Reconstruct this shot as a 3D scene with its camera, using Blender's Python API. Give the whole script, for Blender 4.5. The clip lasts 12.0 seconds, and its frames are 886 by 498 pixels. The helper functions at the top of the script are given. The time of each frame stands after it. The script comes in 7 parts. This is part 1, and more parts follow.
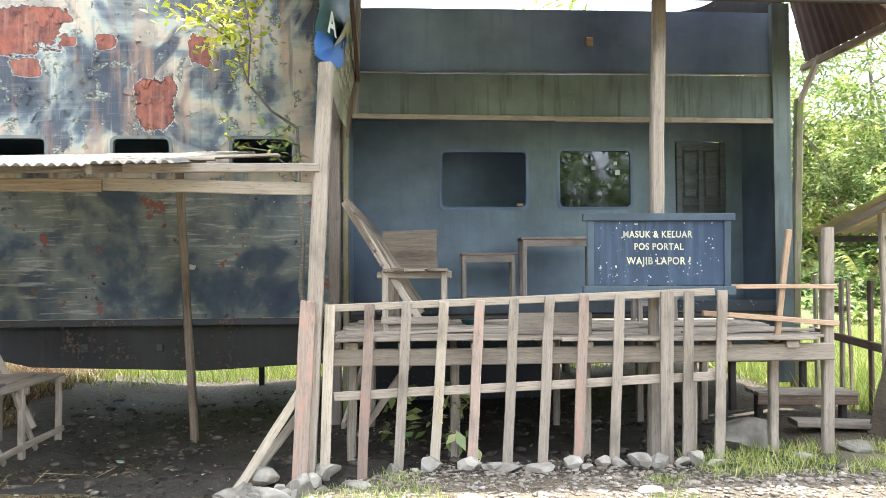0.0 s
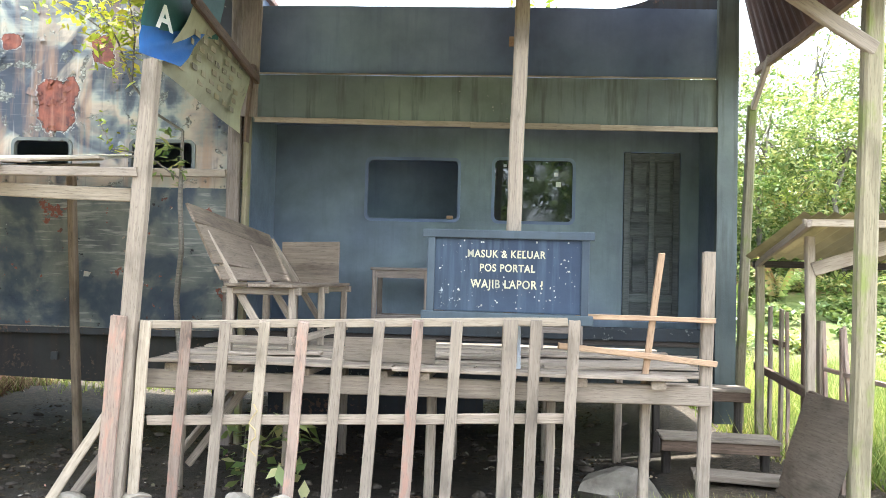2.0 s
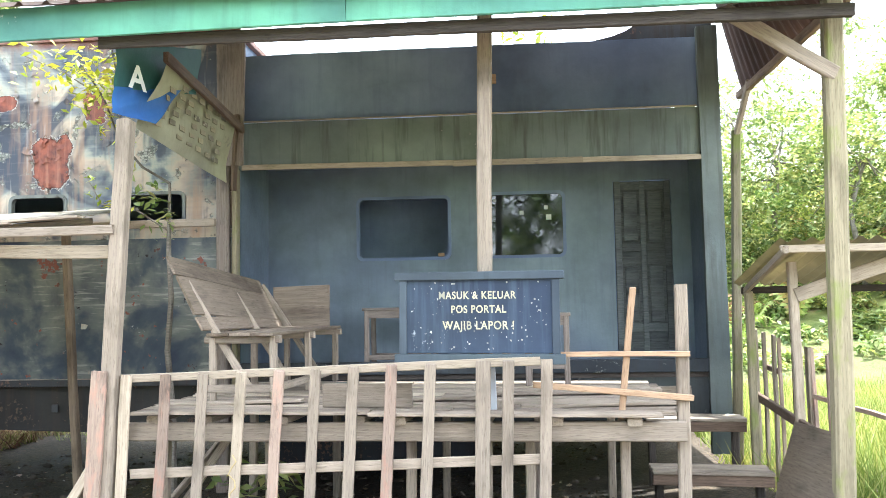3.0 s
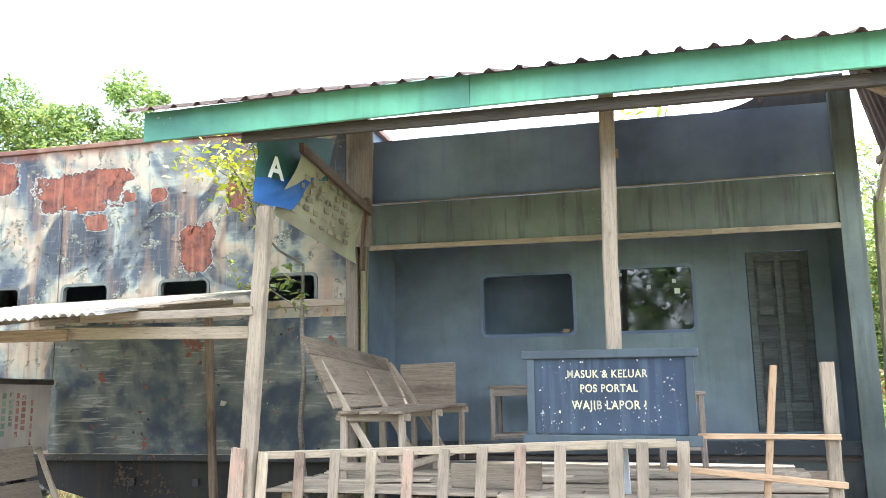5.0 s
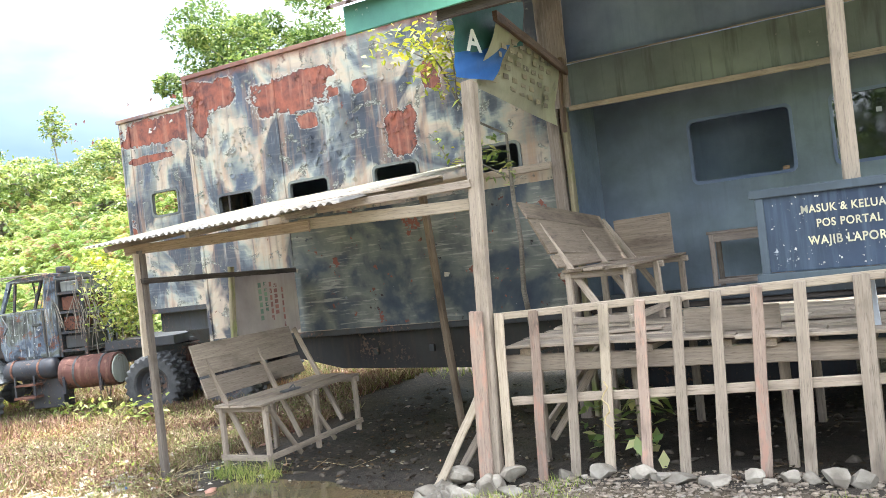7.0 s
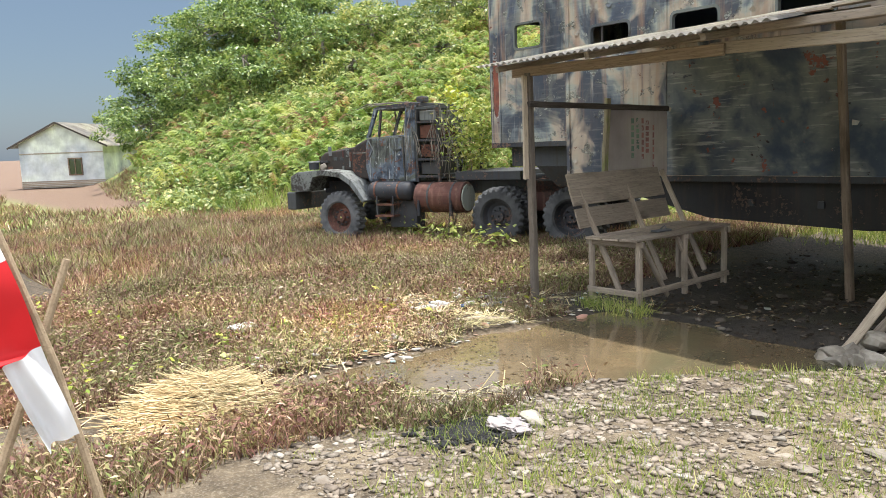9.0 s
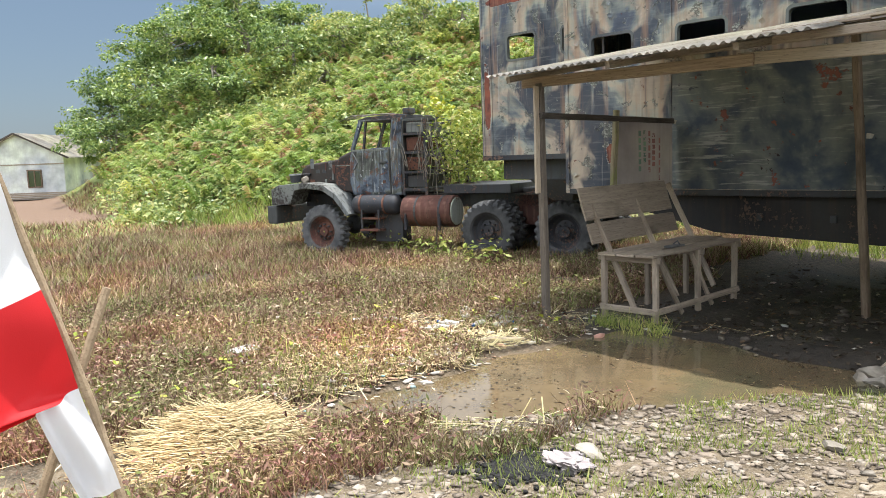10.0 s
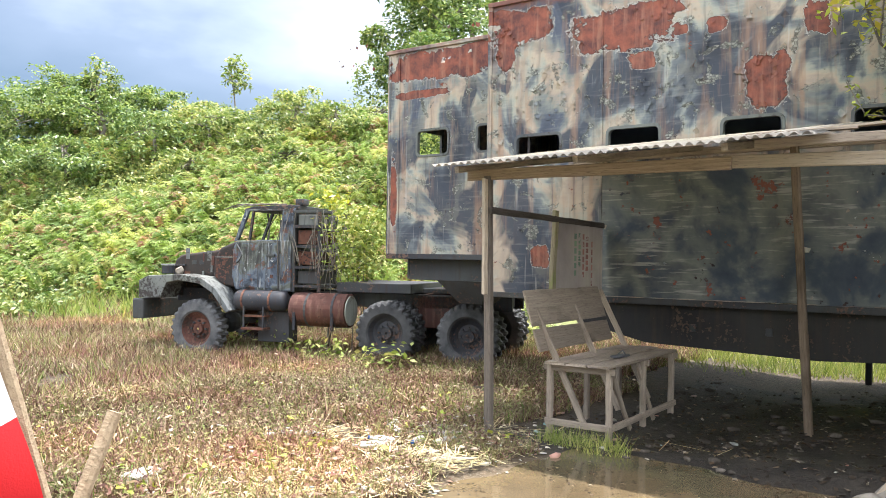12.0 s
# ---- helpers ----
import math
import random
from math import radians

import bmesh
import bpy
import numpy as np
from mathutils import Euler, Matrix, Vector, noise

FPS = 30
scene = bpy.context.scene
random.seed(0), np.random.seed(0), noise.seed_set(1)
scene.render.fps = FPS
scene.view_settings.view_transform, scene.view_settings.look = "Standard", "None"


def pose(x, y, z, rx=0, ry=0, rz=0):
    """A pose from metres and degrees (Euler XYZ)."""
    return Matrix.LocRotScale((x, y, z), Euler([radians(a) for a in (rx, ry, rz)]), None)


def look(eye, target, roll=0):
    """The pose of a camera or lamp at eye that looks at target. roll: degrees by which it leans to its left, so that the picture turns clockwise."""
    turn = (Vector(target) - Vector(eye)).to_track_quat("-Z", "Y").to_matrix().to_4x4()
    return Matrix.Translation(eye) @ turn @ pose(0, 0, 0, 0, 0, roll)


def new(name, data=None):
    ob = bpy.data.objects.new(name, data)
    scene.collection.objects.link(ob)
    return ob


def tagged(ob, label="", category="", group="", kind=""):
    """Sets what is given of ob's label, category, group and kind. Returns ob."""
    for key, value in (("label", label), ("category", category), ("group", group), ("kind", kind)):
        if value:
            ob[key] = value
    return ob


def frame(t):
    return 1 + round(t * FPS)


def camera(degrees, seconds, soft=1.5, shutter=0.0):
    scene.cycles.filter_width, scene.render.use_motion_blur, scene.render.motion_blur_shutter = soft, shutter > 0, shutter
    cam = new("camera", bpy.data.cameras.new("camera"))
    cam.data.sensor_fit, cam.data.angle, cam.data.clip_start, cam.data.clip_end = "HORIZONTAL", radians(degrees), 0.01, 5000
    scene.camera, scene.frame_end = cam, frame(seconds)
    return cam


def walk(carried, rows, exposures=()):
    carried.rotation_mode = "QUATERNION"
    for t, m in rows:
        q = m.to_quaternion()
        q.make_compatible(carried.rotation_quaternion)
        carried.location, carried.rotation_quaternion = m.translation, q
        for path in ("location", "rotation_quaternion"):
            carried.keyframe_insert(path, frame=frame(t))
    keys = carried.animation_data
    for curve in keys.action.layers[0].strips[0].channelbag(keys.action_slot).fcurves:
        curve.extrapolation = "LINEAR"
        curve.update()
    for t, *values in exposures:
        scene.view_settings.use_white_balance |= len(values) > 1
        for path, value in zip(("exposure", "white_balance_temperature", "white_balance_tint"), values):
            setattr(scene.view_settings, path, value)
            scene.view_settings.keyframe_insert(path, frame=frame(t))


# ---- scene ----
cam = camera(58.1, 12.0, soft=0.6)
PATH = [
    (0, (0.044, 0.014, 1.505), (0.035, 2.014, 1.551), -0.4),
    (0.5, (0.547, 0.183, 1.516), (0.509, 2.182, 1.465), 0.1),
    (1, (1.116, 0.448, 1.553), (1.031, 2.445, 1.501), 0.9),
    (1.5, (1.562, 0.55, 1.58), (1.396, 2.543, 1.578), 1.5),
    (2, (1.912, 0.753, 1.592), (1.686, 2.739, 1.66), 1.4),
    (2.5, (2.166, 0.847, 1.661), (1.903, 2.825, 1.795), 0.2),
    (3, (2.328, 0.776, 1.697), (2.031, 2.749, 1.835), -1.0),
    (3.5, (2.334, 0.772, 1.649), (1.955, 2.735, 1.714), -2.0),
    (3.7, (2.325, 0.757, 1.64), (1.888, 2.708, 1.684), -2.6),
    (5.3, (2.292, 0.72, 1.744), (1.697, 2.596, 2.1), -1.1),
    (5.5, (2.285, 0.715, 1.748), (1.679, 2.591, 2.087), -1.7),
    (6, (2.278, 0.705, 1.746), (1.611, 2.57, 2.023), -3.5),
    (6.5, (2.256, 0.671, 1.722), (1.469, 2.503, 1.875), -5.3),
    (7, (2.148, 0.526, 1.704), (1.115, 2.238, 1.73), -6.6),
    (7.5, (1.92, 0.322, 1.688), (0.651, 1.866, 1.607), -5.7),
    (7.7, (1.848, 0.269, 1.684), (0.481, 1.723, 1.552), -5.5),
    (9.3, (1.103, 0.16, 1.459), (-0.477, 1.357, 1.195), -2.0),
    (9.5, (0.983, 0.136, 1.461), (-0.578, 1.359, 1.202), -1.7),
    (10, (0.714, 0.033, 1.492), (-0.806, 1.312, 1.256), -2.0),
    (10.5, (0.464, 0.086, 1.44), (-1.036, 1.394, 1.241), -2.4),
    (11, (0.176, 0.176, 1.455), (-1.276, 1.548, 1.351), -1.2),
    (11.5, (-0.149, 0.16, 1.441), (-1.499, 1.635, 1.415), -0.3),
    (12, (-0.498, 0.011, 1.416), (-1.752, 1.568, 1.433), 0.8),
]
walk(cam, [(t, look(eye, target, roll)) for t, eye, target, roll in PATH],
     [(0, 1.85, 5850, 8), (0.5, 1.8, 5850, 8), (2, 2.0, 5850, 8), (3.5, 2.12, 5850, 8), (5.5, 1.9, 5850, 7), (6.5, 1.8, 5900, 8), (7, 1.78, 6000, 9), (7.5, 1.35, 6150, 10),
      (9.3, 0.66, 6250, 9), (10.5, 0.72, 6250, 9), (11, 1.02, 6250, 10), (11.5, 1.12, 6250, 11), (12, 1.2, 6200, 11)])


# ---- world and sun ----
def build_world():
    w = bpy.data.worlds.new("world")
    scene.world = w
    w.use_nodes = True
    nt = w.node_tree
    n, l = nt.nodes, nt.links
    n.clear()
    out, bg = n.new("ShaderNodeOutputWorld"), n.new("ShaderNodeBackground")
    sky = n.new("ShaderNodeTexSky")
    sky.sky_type, sky.sun_disc = "NISHITA", False
    sky.sun_elevation, sky.sun_rotation = SUN_EL, SUN_ROT
    tc = n.new("ShaderNodeTexCoord")
    dot = n.new("ShaderNodeVectorMath")
    dot.operation = "DOT_PRODUCT"
    dot.inputs[1].default_value = (0.9, 0.1, 1.0)
    l.new(tc.outputs["Generated"], dot.inputs[0])
    stretch = n.new("ShaderNodeMapping")
    stretch.inputs["Scale"].default_value = (1.3, 1.3, 3.2)
    l.new(tc.outputs["Generated"], stretch.inputs["Vector"])
    cloud = n.new("ShaderNodeTexNoise")
    cloud.inputs["Scale"].default_value, cloud.inputs["Detail"].default_value = 1.6, 6
    cloud.inputs["Roughness"].default_value = 0.5
    l.new(stretch.outputs[0], cloud.inputs["Vector"])
    add = n.new("ShaderNodeMath")
    add.operation = "MULTIPLY_ADD"
    add.inputs[1].default_value = 0.55
    l.new(cloud.outputs["Fac"], add.inputs[0])
    level = n.new("ShaderNodeMath")
    level.inputs[1].default_value = 0.27
    l.new(dot.outputs["Value"], level.inputs[0])
    l.new(level.outputs[0], add.inputs[2])
    ramp = n.new("ShaderNodeValToRGB")
    r = ramp.color_ramp
    r.elements[0].position, r.elements[0].color = 0.0, (0.09, 0.12, 0.16, 1)
    r.elements[1].position, r.elements[1].color = 0.56, (1.35, 1.37, 1.4, 1)
    e = r.elements.new(0.12)
    e.color = (0.17, 0.2, 0.25, 1)
    e = r.elements.new(0.33)
    e.color = (0.62, 0.65, 0.7, 1)
    l.new(add.outputs[0], ramp.inputs["Fac"])
    scale = n.new("ShaderNodeVectorMath")
    scale.operation = "SCALE"
    scale.inputs["Scale"].default_value = 0.03
    l.new(sky.outputs[0], scale.inputs[0])
    both = n.new("ShaderNodeVectorMath")
    l.new(scale.outputs[0], both.inputs[0])
    l.new(ramp.outputs[0], both.inputs[1])
    l.new(both.outputs[0], bg.inputs["Color"])
    bg.inputs["Strength"].default_value = SKY
    l.new(bg.outputs[0], out.inputs["Surface"])


SUN_DIR = Vector((0.06, 0.10, 1.0)).normalized()
SUN_EL = math.asin(SUN_DIR.z)
SUN_ROT = math.atan2(SUN_DIR.x, SUN_DIR.y)
SKY = 1.0
build_world()
sun = new("sun", bpy.data.lights.new("sun", "SUN"))
sun.data.energy, sun.data.angle, sun.data.color = 4.9, radians(0.8), (1.0, 0.95, 0.87)
sun.matrix_basis = look(SUN_DIR * 60, (0, 0, 0))


# ---- materials ----
class Nodes:
    """A short way to write a node material."""

    def __init__(self, name):
        self.m = bpy.data.materials.new(name)
        self.m.use_nodes = True
        self.t = self.m.node_tree
        self.b = self.t.nodes["Principled BSDF"]

    def n(self, kind, **ins):
        node = self.t.nodes.new("ShaderNode" + kind)
        for k, v in ins.items():
            self.put(node.inputs[k.replace("_", " ")], v)
        return node

    def put(self, socket, v):
        if isinstance(v, bpy.types.NodeSocket):
            self.t.links.new(v, socket)
        else:
            socket.default_value = v

    def coords(self, scale=(1, 1, 1), shift=0.0):
        tc = self.n("TexCoord")
        mp = self.n("Mapping", Scale=scale)
        self.put(mp.inputs["Vector"], tc.outputs["Object"])
        if shift:
            info = self.n("ObjectInfo")
            k = self.math("MULTIPLY", info.outputs["Random"], shift)
            self.put(mp.inputs["Location"], self.n("CombineXYZ", X=k, Y=k, Z=k).outputs[0])
        return mp.outputs[0]

    def noise(self, vec, scale, detail=4.0, rough=0.55, dist=0.0):
        return self.n("TexNoise", Vector=vec, Scale=scale, Detail=detail, Roughness=rough, Distortion=dist).outputs["Fac"]

    def ramp(self, fac, stops):
        nd = self.n("ValToRGB", Fac=fac)
        r = nd.color_ramp
        while len(r.elements) < len(stops):
            r.elements.new(0.5)
        for e, (p, c) in zip(r.elements, stops):
            e.position = p
            e.color = (c, c, c, 1) if isinstance(c, (int, float)) else (*c, 1)
        return nd.outputs["Color"]

    def step(self, fac, lo, hi):
        return self.n("MapRange", Value=fac, From_Min=lo, From_Max=hi).outputs["Result"]

    def mix(self, fac, a, b, blend="MIX"):
        nd = self.t.nodes.new("ShaderNodeMix")
        nd.data_type, nd.blend_type = "RGBA", blend
        self.put(nd.inputs[0], fac)
        self.put(nd.inputs[6], (*a, 1) if isinstance(a, tuple) else a)
        self.put(nd.inputs[7], (*b, 1) if isinstance(b, tuple) else b)
        return nd.outputs[2]

    def math(self, op, a, b=0.0):
        nd = self.t.nodes.new("ShaderNodeMath")
        nd.operation = op
        self.put(nd.inputs[0], a)
        self.put(nd.inputs[1], b)
        return nd.outputs[0]

    def done(self, color, rough=0.8, height=None, depth=0.004, metal=0.0, spec=0.3):
        self.put(self.b.inputs["Base Color"], (*color, 1) if isinstance(color, tuple) else color)
        self.put(self.b.inputs["Roughness"], rough)
        self.put(self.b.inputs["Metallic"], metal)
        self.b.inputs["Specular IOR Level"].default_value = spec
        if height is not None:
            bump = self.n("Bump", Height=height, Distance=depth, Strength=0.9)
            self.put(self.b.inputs["Normal"], bump.outputs[0])
        return self.m


def wood(name, dark, light, paint=None, amount=0.0, moss=0.0):
    s = Nodes(name)
    dark = tuple(0.9 * (0.62 * a + 0.38 * b) for a, b in zip(dark, light))
    light = tuple(0.86 * b for b in light)
    along = s.coords((1.2, 30, 30), 40.0)
    broad = s.coords((1, 2.5, 2.5), 17.0)
    fine = s.coords((6, 90, 90), 23.0)
    g, b, f = s.noise(along, 2.2, 5), s.noise(broad, 2.0, 4), s.noise(fine, 2.0, 3)
    col = s.ramp(g, [(0.3, dark), (0.62, light), (0.8, tuple(min(1, c * 1.25) for c in light))])
    col = s.mix(s.step(b, 0.52, 0.75), col, tuple(c * 0.55 for c in dark))
    col = s.mix(s.math("MULTIPLY", s.step(f, 0.56, 0.68), 0.55), col, tuple(c * 0.4 for c in dark))
    if paint:
        wear = s.noise(s.coords((2.5, 9, 9), 31.0), 2.0, 6, 0.65)
        col = s.mix(s.step(wear, 0.62 - 0.3 * amount, 0.5 - 0.3 * amount), col, paint)
    if moss:
        col = s.mix(s.math("MULTIPLY", s.step(s.noise(broad, 3.1, 5), 0.5, 0.66), moss), col, (0.2, 0.24, 0.06))
    info = s.n("ObjectInfo")
    tone = s.ramp(info.outputs["Random"], [(0, 0.72), (1, 1.1)])
    col = s.mix(1.0, col, tone, "MULTIPLY")
    return s.done(col, s.ramp(g, [(0, 0.75), (1, 0.95)]), s.math("ADD", g, f), 0.003, spec=0.2)


M_GREY = wood("weathered_wood", (0.235, 0.19, 0.148), (0.41, 0.34, 0.27))
M_PALE = wood("pale_wood", (0.34, 0.275, 0.205), (0.52, 0.435, 0.335))
M_RED = wood("red_washed_wood", (0.25, 0.175, 0.14), (0.42, 0.32, 0.255), (0.41, 0.25, 0.19), 0.5)
M_ORANGE = wood("fresh_wood", (0.33, 0.20, 0.12), (0.52, 0.36, 0.235))
M_MOSS = wood("mossy_wood", (0.2, 0.17, 0.11), (0.38, 0.33, 0.22), moss=0.8)
M_BROWN = wood("brown_wood", (0.10, 0.068, 0.05), (0.22, 0.155, 0.115))
M_POLE = wood("brown_pole_wood", (0.15, 0.105, 0.075), (0.34, 0.26, 0.185))
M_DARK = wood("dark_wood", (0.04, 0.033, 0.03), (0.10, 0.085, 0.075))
M_BARK = wood("bark", (0.10, 0.085, 0.07), (0.28, 0.25, 0.21))
M_POST = wood("dark_weathered_post", (0.12, 0.10, 0.085), (0.25, 0.21, 0.175))
M_PLY = wood("old_plywood", (0.17, 0.135, 0.11), (0.33, 0.275, 0.235))


def painted(name, base, under, stain, wear=0.62, rough=0.6, streak=0.4):
    """Old paint: blotches, run-down streaks and worn spots."""
    s = Nodes(name)
    p = s.coords((1, 1, 1), 9.0)
    run = s.coords((9, 9, 0.7), 5.0)
    a, b, c = s.noise(p, 1.4, 6, 0.6), s.noise(run, 1.5, 5, 0.6), s.noise(p, 22, 5, 0.65)
    wide = s.noise(p, 0.55, 3, 0.5)
    col = s.mix(s.step(a, 0.35, 0.7), base, tuple(v * 0.6 for v in base))
    col = s.mix(1.0, col, s.ramp(wide, [(0.35, (0.62, 0.66, 0.75)), (0.5, (0.95, 0.97, 0.98)), (0.66, (1.25, 1.3, 1.15))]), "MULTIPLY")
    col = s.mix(s.math("MULTIPLY", s.step(b, 0.5, 0.72), streak), col, stain)
    mask = s.step(s.math("ADD", s.math("MULTIPLY", a, 0.5), s.math("MULTIPLY", c, 0.5)), wear, wear + 0.03)
    col = s.mix(mask, col, under)
    return s.done(col, s.ramp(c, [(0.2, rough), (0.9, min(1, rough + 0.25))]), s.math("SUBTRACT", c, mask), 0.003)


def truck_paint():
    """Cab paint burnt and bleached: blue-grey and sage blotches, rust bleeding down, white scrapes."""
    s = Nodes("camouflaged_truck_paint")
    p = s.coords()
    run = s.coords((11, 11, 0.9))
    a, b, c = s.noise(p, 2.4, 5, 0.6, 0.6), s.noise(run, 1.2, 5, 0.65), s.noise(p, 20, 6, 0.7)
    col = s.ramp(a, [(0.36, (0.028, 0.03, 0.036)), (0.44, (0.07, 0.09, 0.125)), (0.5, (0.135, 0.16, 0.19)), (0.55, (0.11, 0.12, 0.10)), (0.62, (0.05, 0.052, 0.05))])
    col = s.mix(s.math("MULTIPLY", s.step(b, 0.5, 0.62), 0.75), col, (0.035, 0.032, 0.032))
    col = s.mix(s.math("MULTIPLY", s.step(s.noise(run, 2.3, 4), 0.58, 0.68), 0.8), col, (0.40, 0.41, 0.40))
    col = s.mix(s.math("MULTIPLY", s.step(s.math("ADD", s.math("MULTIPLY", s.noise(p, 4.5, 4), 0.6), s.math("MULTIPLY", c, 0.4)), 0.56, 0.58), 0.85), col, (0.13, 0.055, 0.035))
    chip = s.step(s.math("ADD", s.math("MULTIPLY", s.noise(p, 7, 4), 0.5), s.math("MULTIPLY", c, 0.5)), 0.615, 0.63)
    col = s.mix(chip, col, (0.46, 0.47, 0.45))
    return s.done(col, s.ramp(c, [(0.2, 0.42), (0.9, 0.75)]), s.math("SUBTRACT", c, chip), 0.005)


M_HUT = painted("dark_green_paint", (0.19, 0.23, 0.28), (0.30, 0.33, 0.35), (0.11, 0.135, 0.165), 0.68, 0.42)
M_HUT_UP = painted("navy_paint", (0.20, 0.25, 0.36), (0.36, 0.38, 0.42), (0.13, 0.165, 0.24), 0.7, 0.45)
M_SILL = painted("scuffed_dark_sill_paint", (0.055, 0.062, 0.068), (0.17, 0.17, 0.16), (0.03, 0.03, 0.03), 0.6, 0.6, 0.6)
M_BAND = painted("olive_paint", (0.175, 0.20, 0.185), (0.32, 0.31, 0.27), (0.06, 0.065, 0.055), 0.66, 0.55, 0.7)
M_FASCIA = painted("green_fascia_paint", (0.12, 0.31, 0.235), (0.35, 0.38, 0.33), (0.07, 0.17, 0.13), 0.63, 0.55, 0.35)
M_BLUE = painted("blue_sign_paint", (0.045, 0.066, 0.105), (0.3, 0.33, 0.36), (0.085, 0.115, 0.16), 0.63, 0.5, 0.6)
M_BLUE_TRIM = painted("blue_grey_frame_paint", (0.075, 0.095, 0.115), (0.24, 0.24, 0.23), (0.03, 0.04, 0.05), 0.64, 0.6)
M_WHITE = painted("white_house_paint", (0.62, 0.63, 0.63), (0.4, 0.37, 0.33), (0.42, 0.41, 0.38), 0.68, 0.7)
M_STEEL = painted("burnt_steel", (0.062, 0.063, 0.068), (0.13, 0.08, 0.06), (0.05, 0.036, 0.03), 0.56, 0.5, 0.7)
# darker copy of the burnt steel, underside shade put into its colour
M_STEEL_SHADE = painted("shaded_burnt_steel", (0.034, 0.032, 0.032), (0.095, 0.06, 0.045), (0.055, 0.036, 0.028), 0.58, 0.5, 0.6)
M_TRUCK = truck_paint()
M_HOOD = painted("rusted_bonnet_paint", (0.04, 0.033, 0.03), (0.13, 0.055, 0.035), (0.085, 0.04, 0.03), 0.53, 0.6, 0.7)
M_RUST = painted("rusty_tank_metal", (0.13, 0.055, 0.04), (0.05, 0.034, 0.028), (0.22, 0.13, 0.095), 0.53, 0.7, 0.6)
M_FENDER = painted("pale_worn_fender_paint", (0.20, 0.205, 0.195), (0.05, 0.043, 0.04), (0.045, 0.042, 0.04), 0.53, 0.6, 0.95)
M_PLATE = painted("flaking_end_plate_paint", (0.42, 0.43, 0.36), (0.12, 0.09, 0.07), (0.2, 0.19, 0.15), 0.55, 0.7, 0.7)
M_ZINC = painted("weathered_roof_sheet", (0.40, 0.365, 0.315), (0.2, 0.16, 0.125), (0.22, 0.19, 0.155), 0.58, 0.8, 0.7)
M_TAN_SHEET = painted("tan_roof_sheet", (0.34, 0.29, 0.18), (0.2, 0.16, 0.1), (0.2, 0.17, 0.1), 0.64, 0.8, 0.5)
M_TILE = painted("brown_roof_sheet", (0.10, 0.065, 0.055), (0.2, 0.13, 0.1), (0.06, 0.05, 0.045), 0.62, 0.65, 0.4)
M_CREAM = painted("stencil_paint", (0.62, 0.57, 0.40), (0.30, 0.29, 0.25), (0.45, 0.42, 0.32), 0.6, 0.7)


PATCHES = ((-4.68, 4.08, 0.60, 0.24), (-4.25, 4.24, 0.30, 0.10), (-3.09, 3.28, 0.20, 0.27), (-3.16, 3.42, 0.15, 0.12), (-5.98, 4.30, 0.38, 0.21), (-6.24, 4.02, 0.13, 0.26), (-7.7, 4.27, 1.30, 0.22), (-8.3, 3.86, 0.5, 0.06), (-5.72, 1.42, 0.12, 0.13), (-4.45, 3.66, 0.16, 0.10), (-6.6, 4.45, 0.5, 0.10), (-2.62, 3.88, 0.12, 0.18), (-4.0, 3.95, 0.08, 0.05), (-8.8, 2.4, 0.06, 0.5), (-3.6, 3.95, 0.1, 0.08), (-5.1, 1.75, 0.18, 0.07))


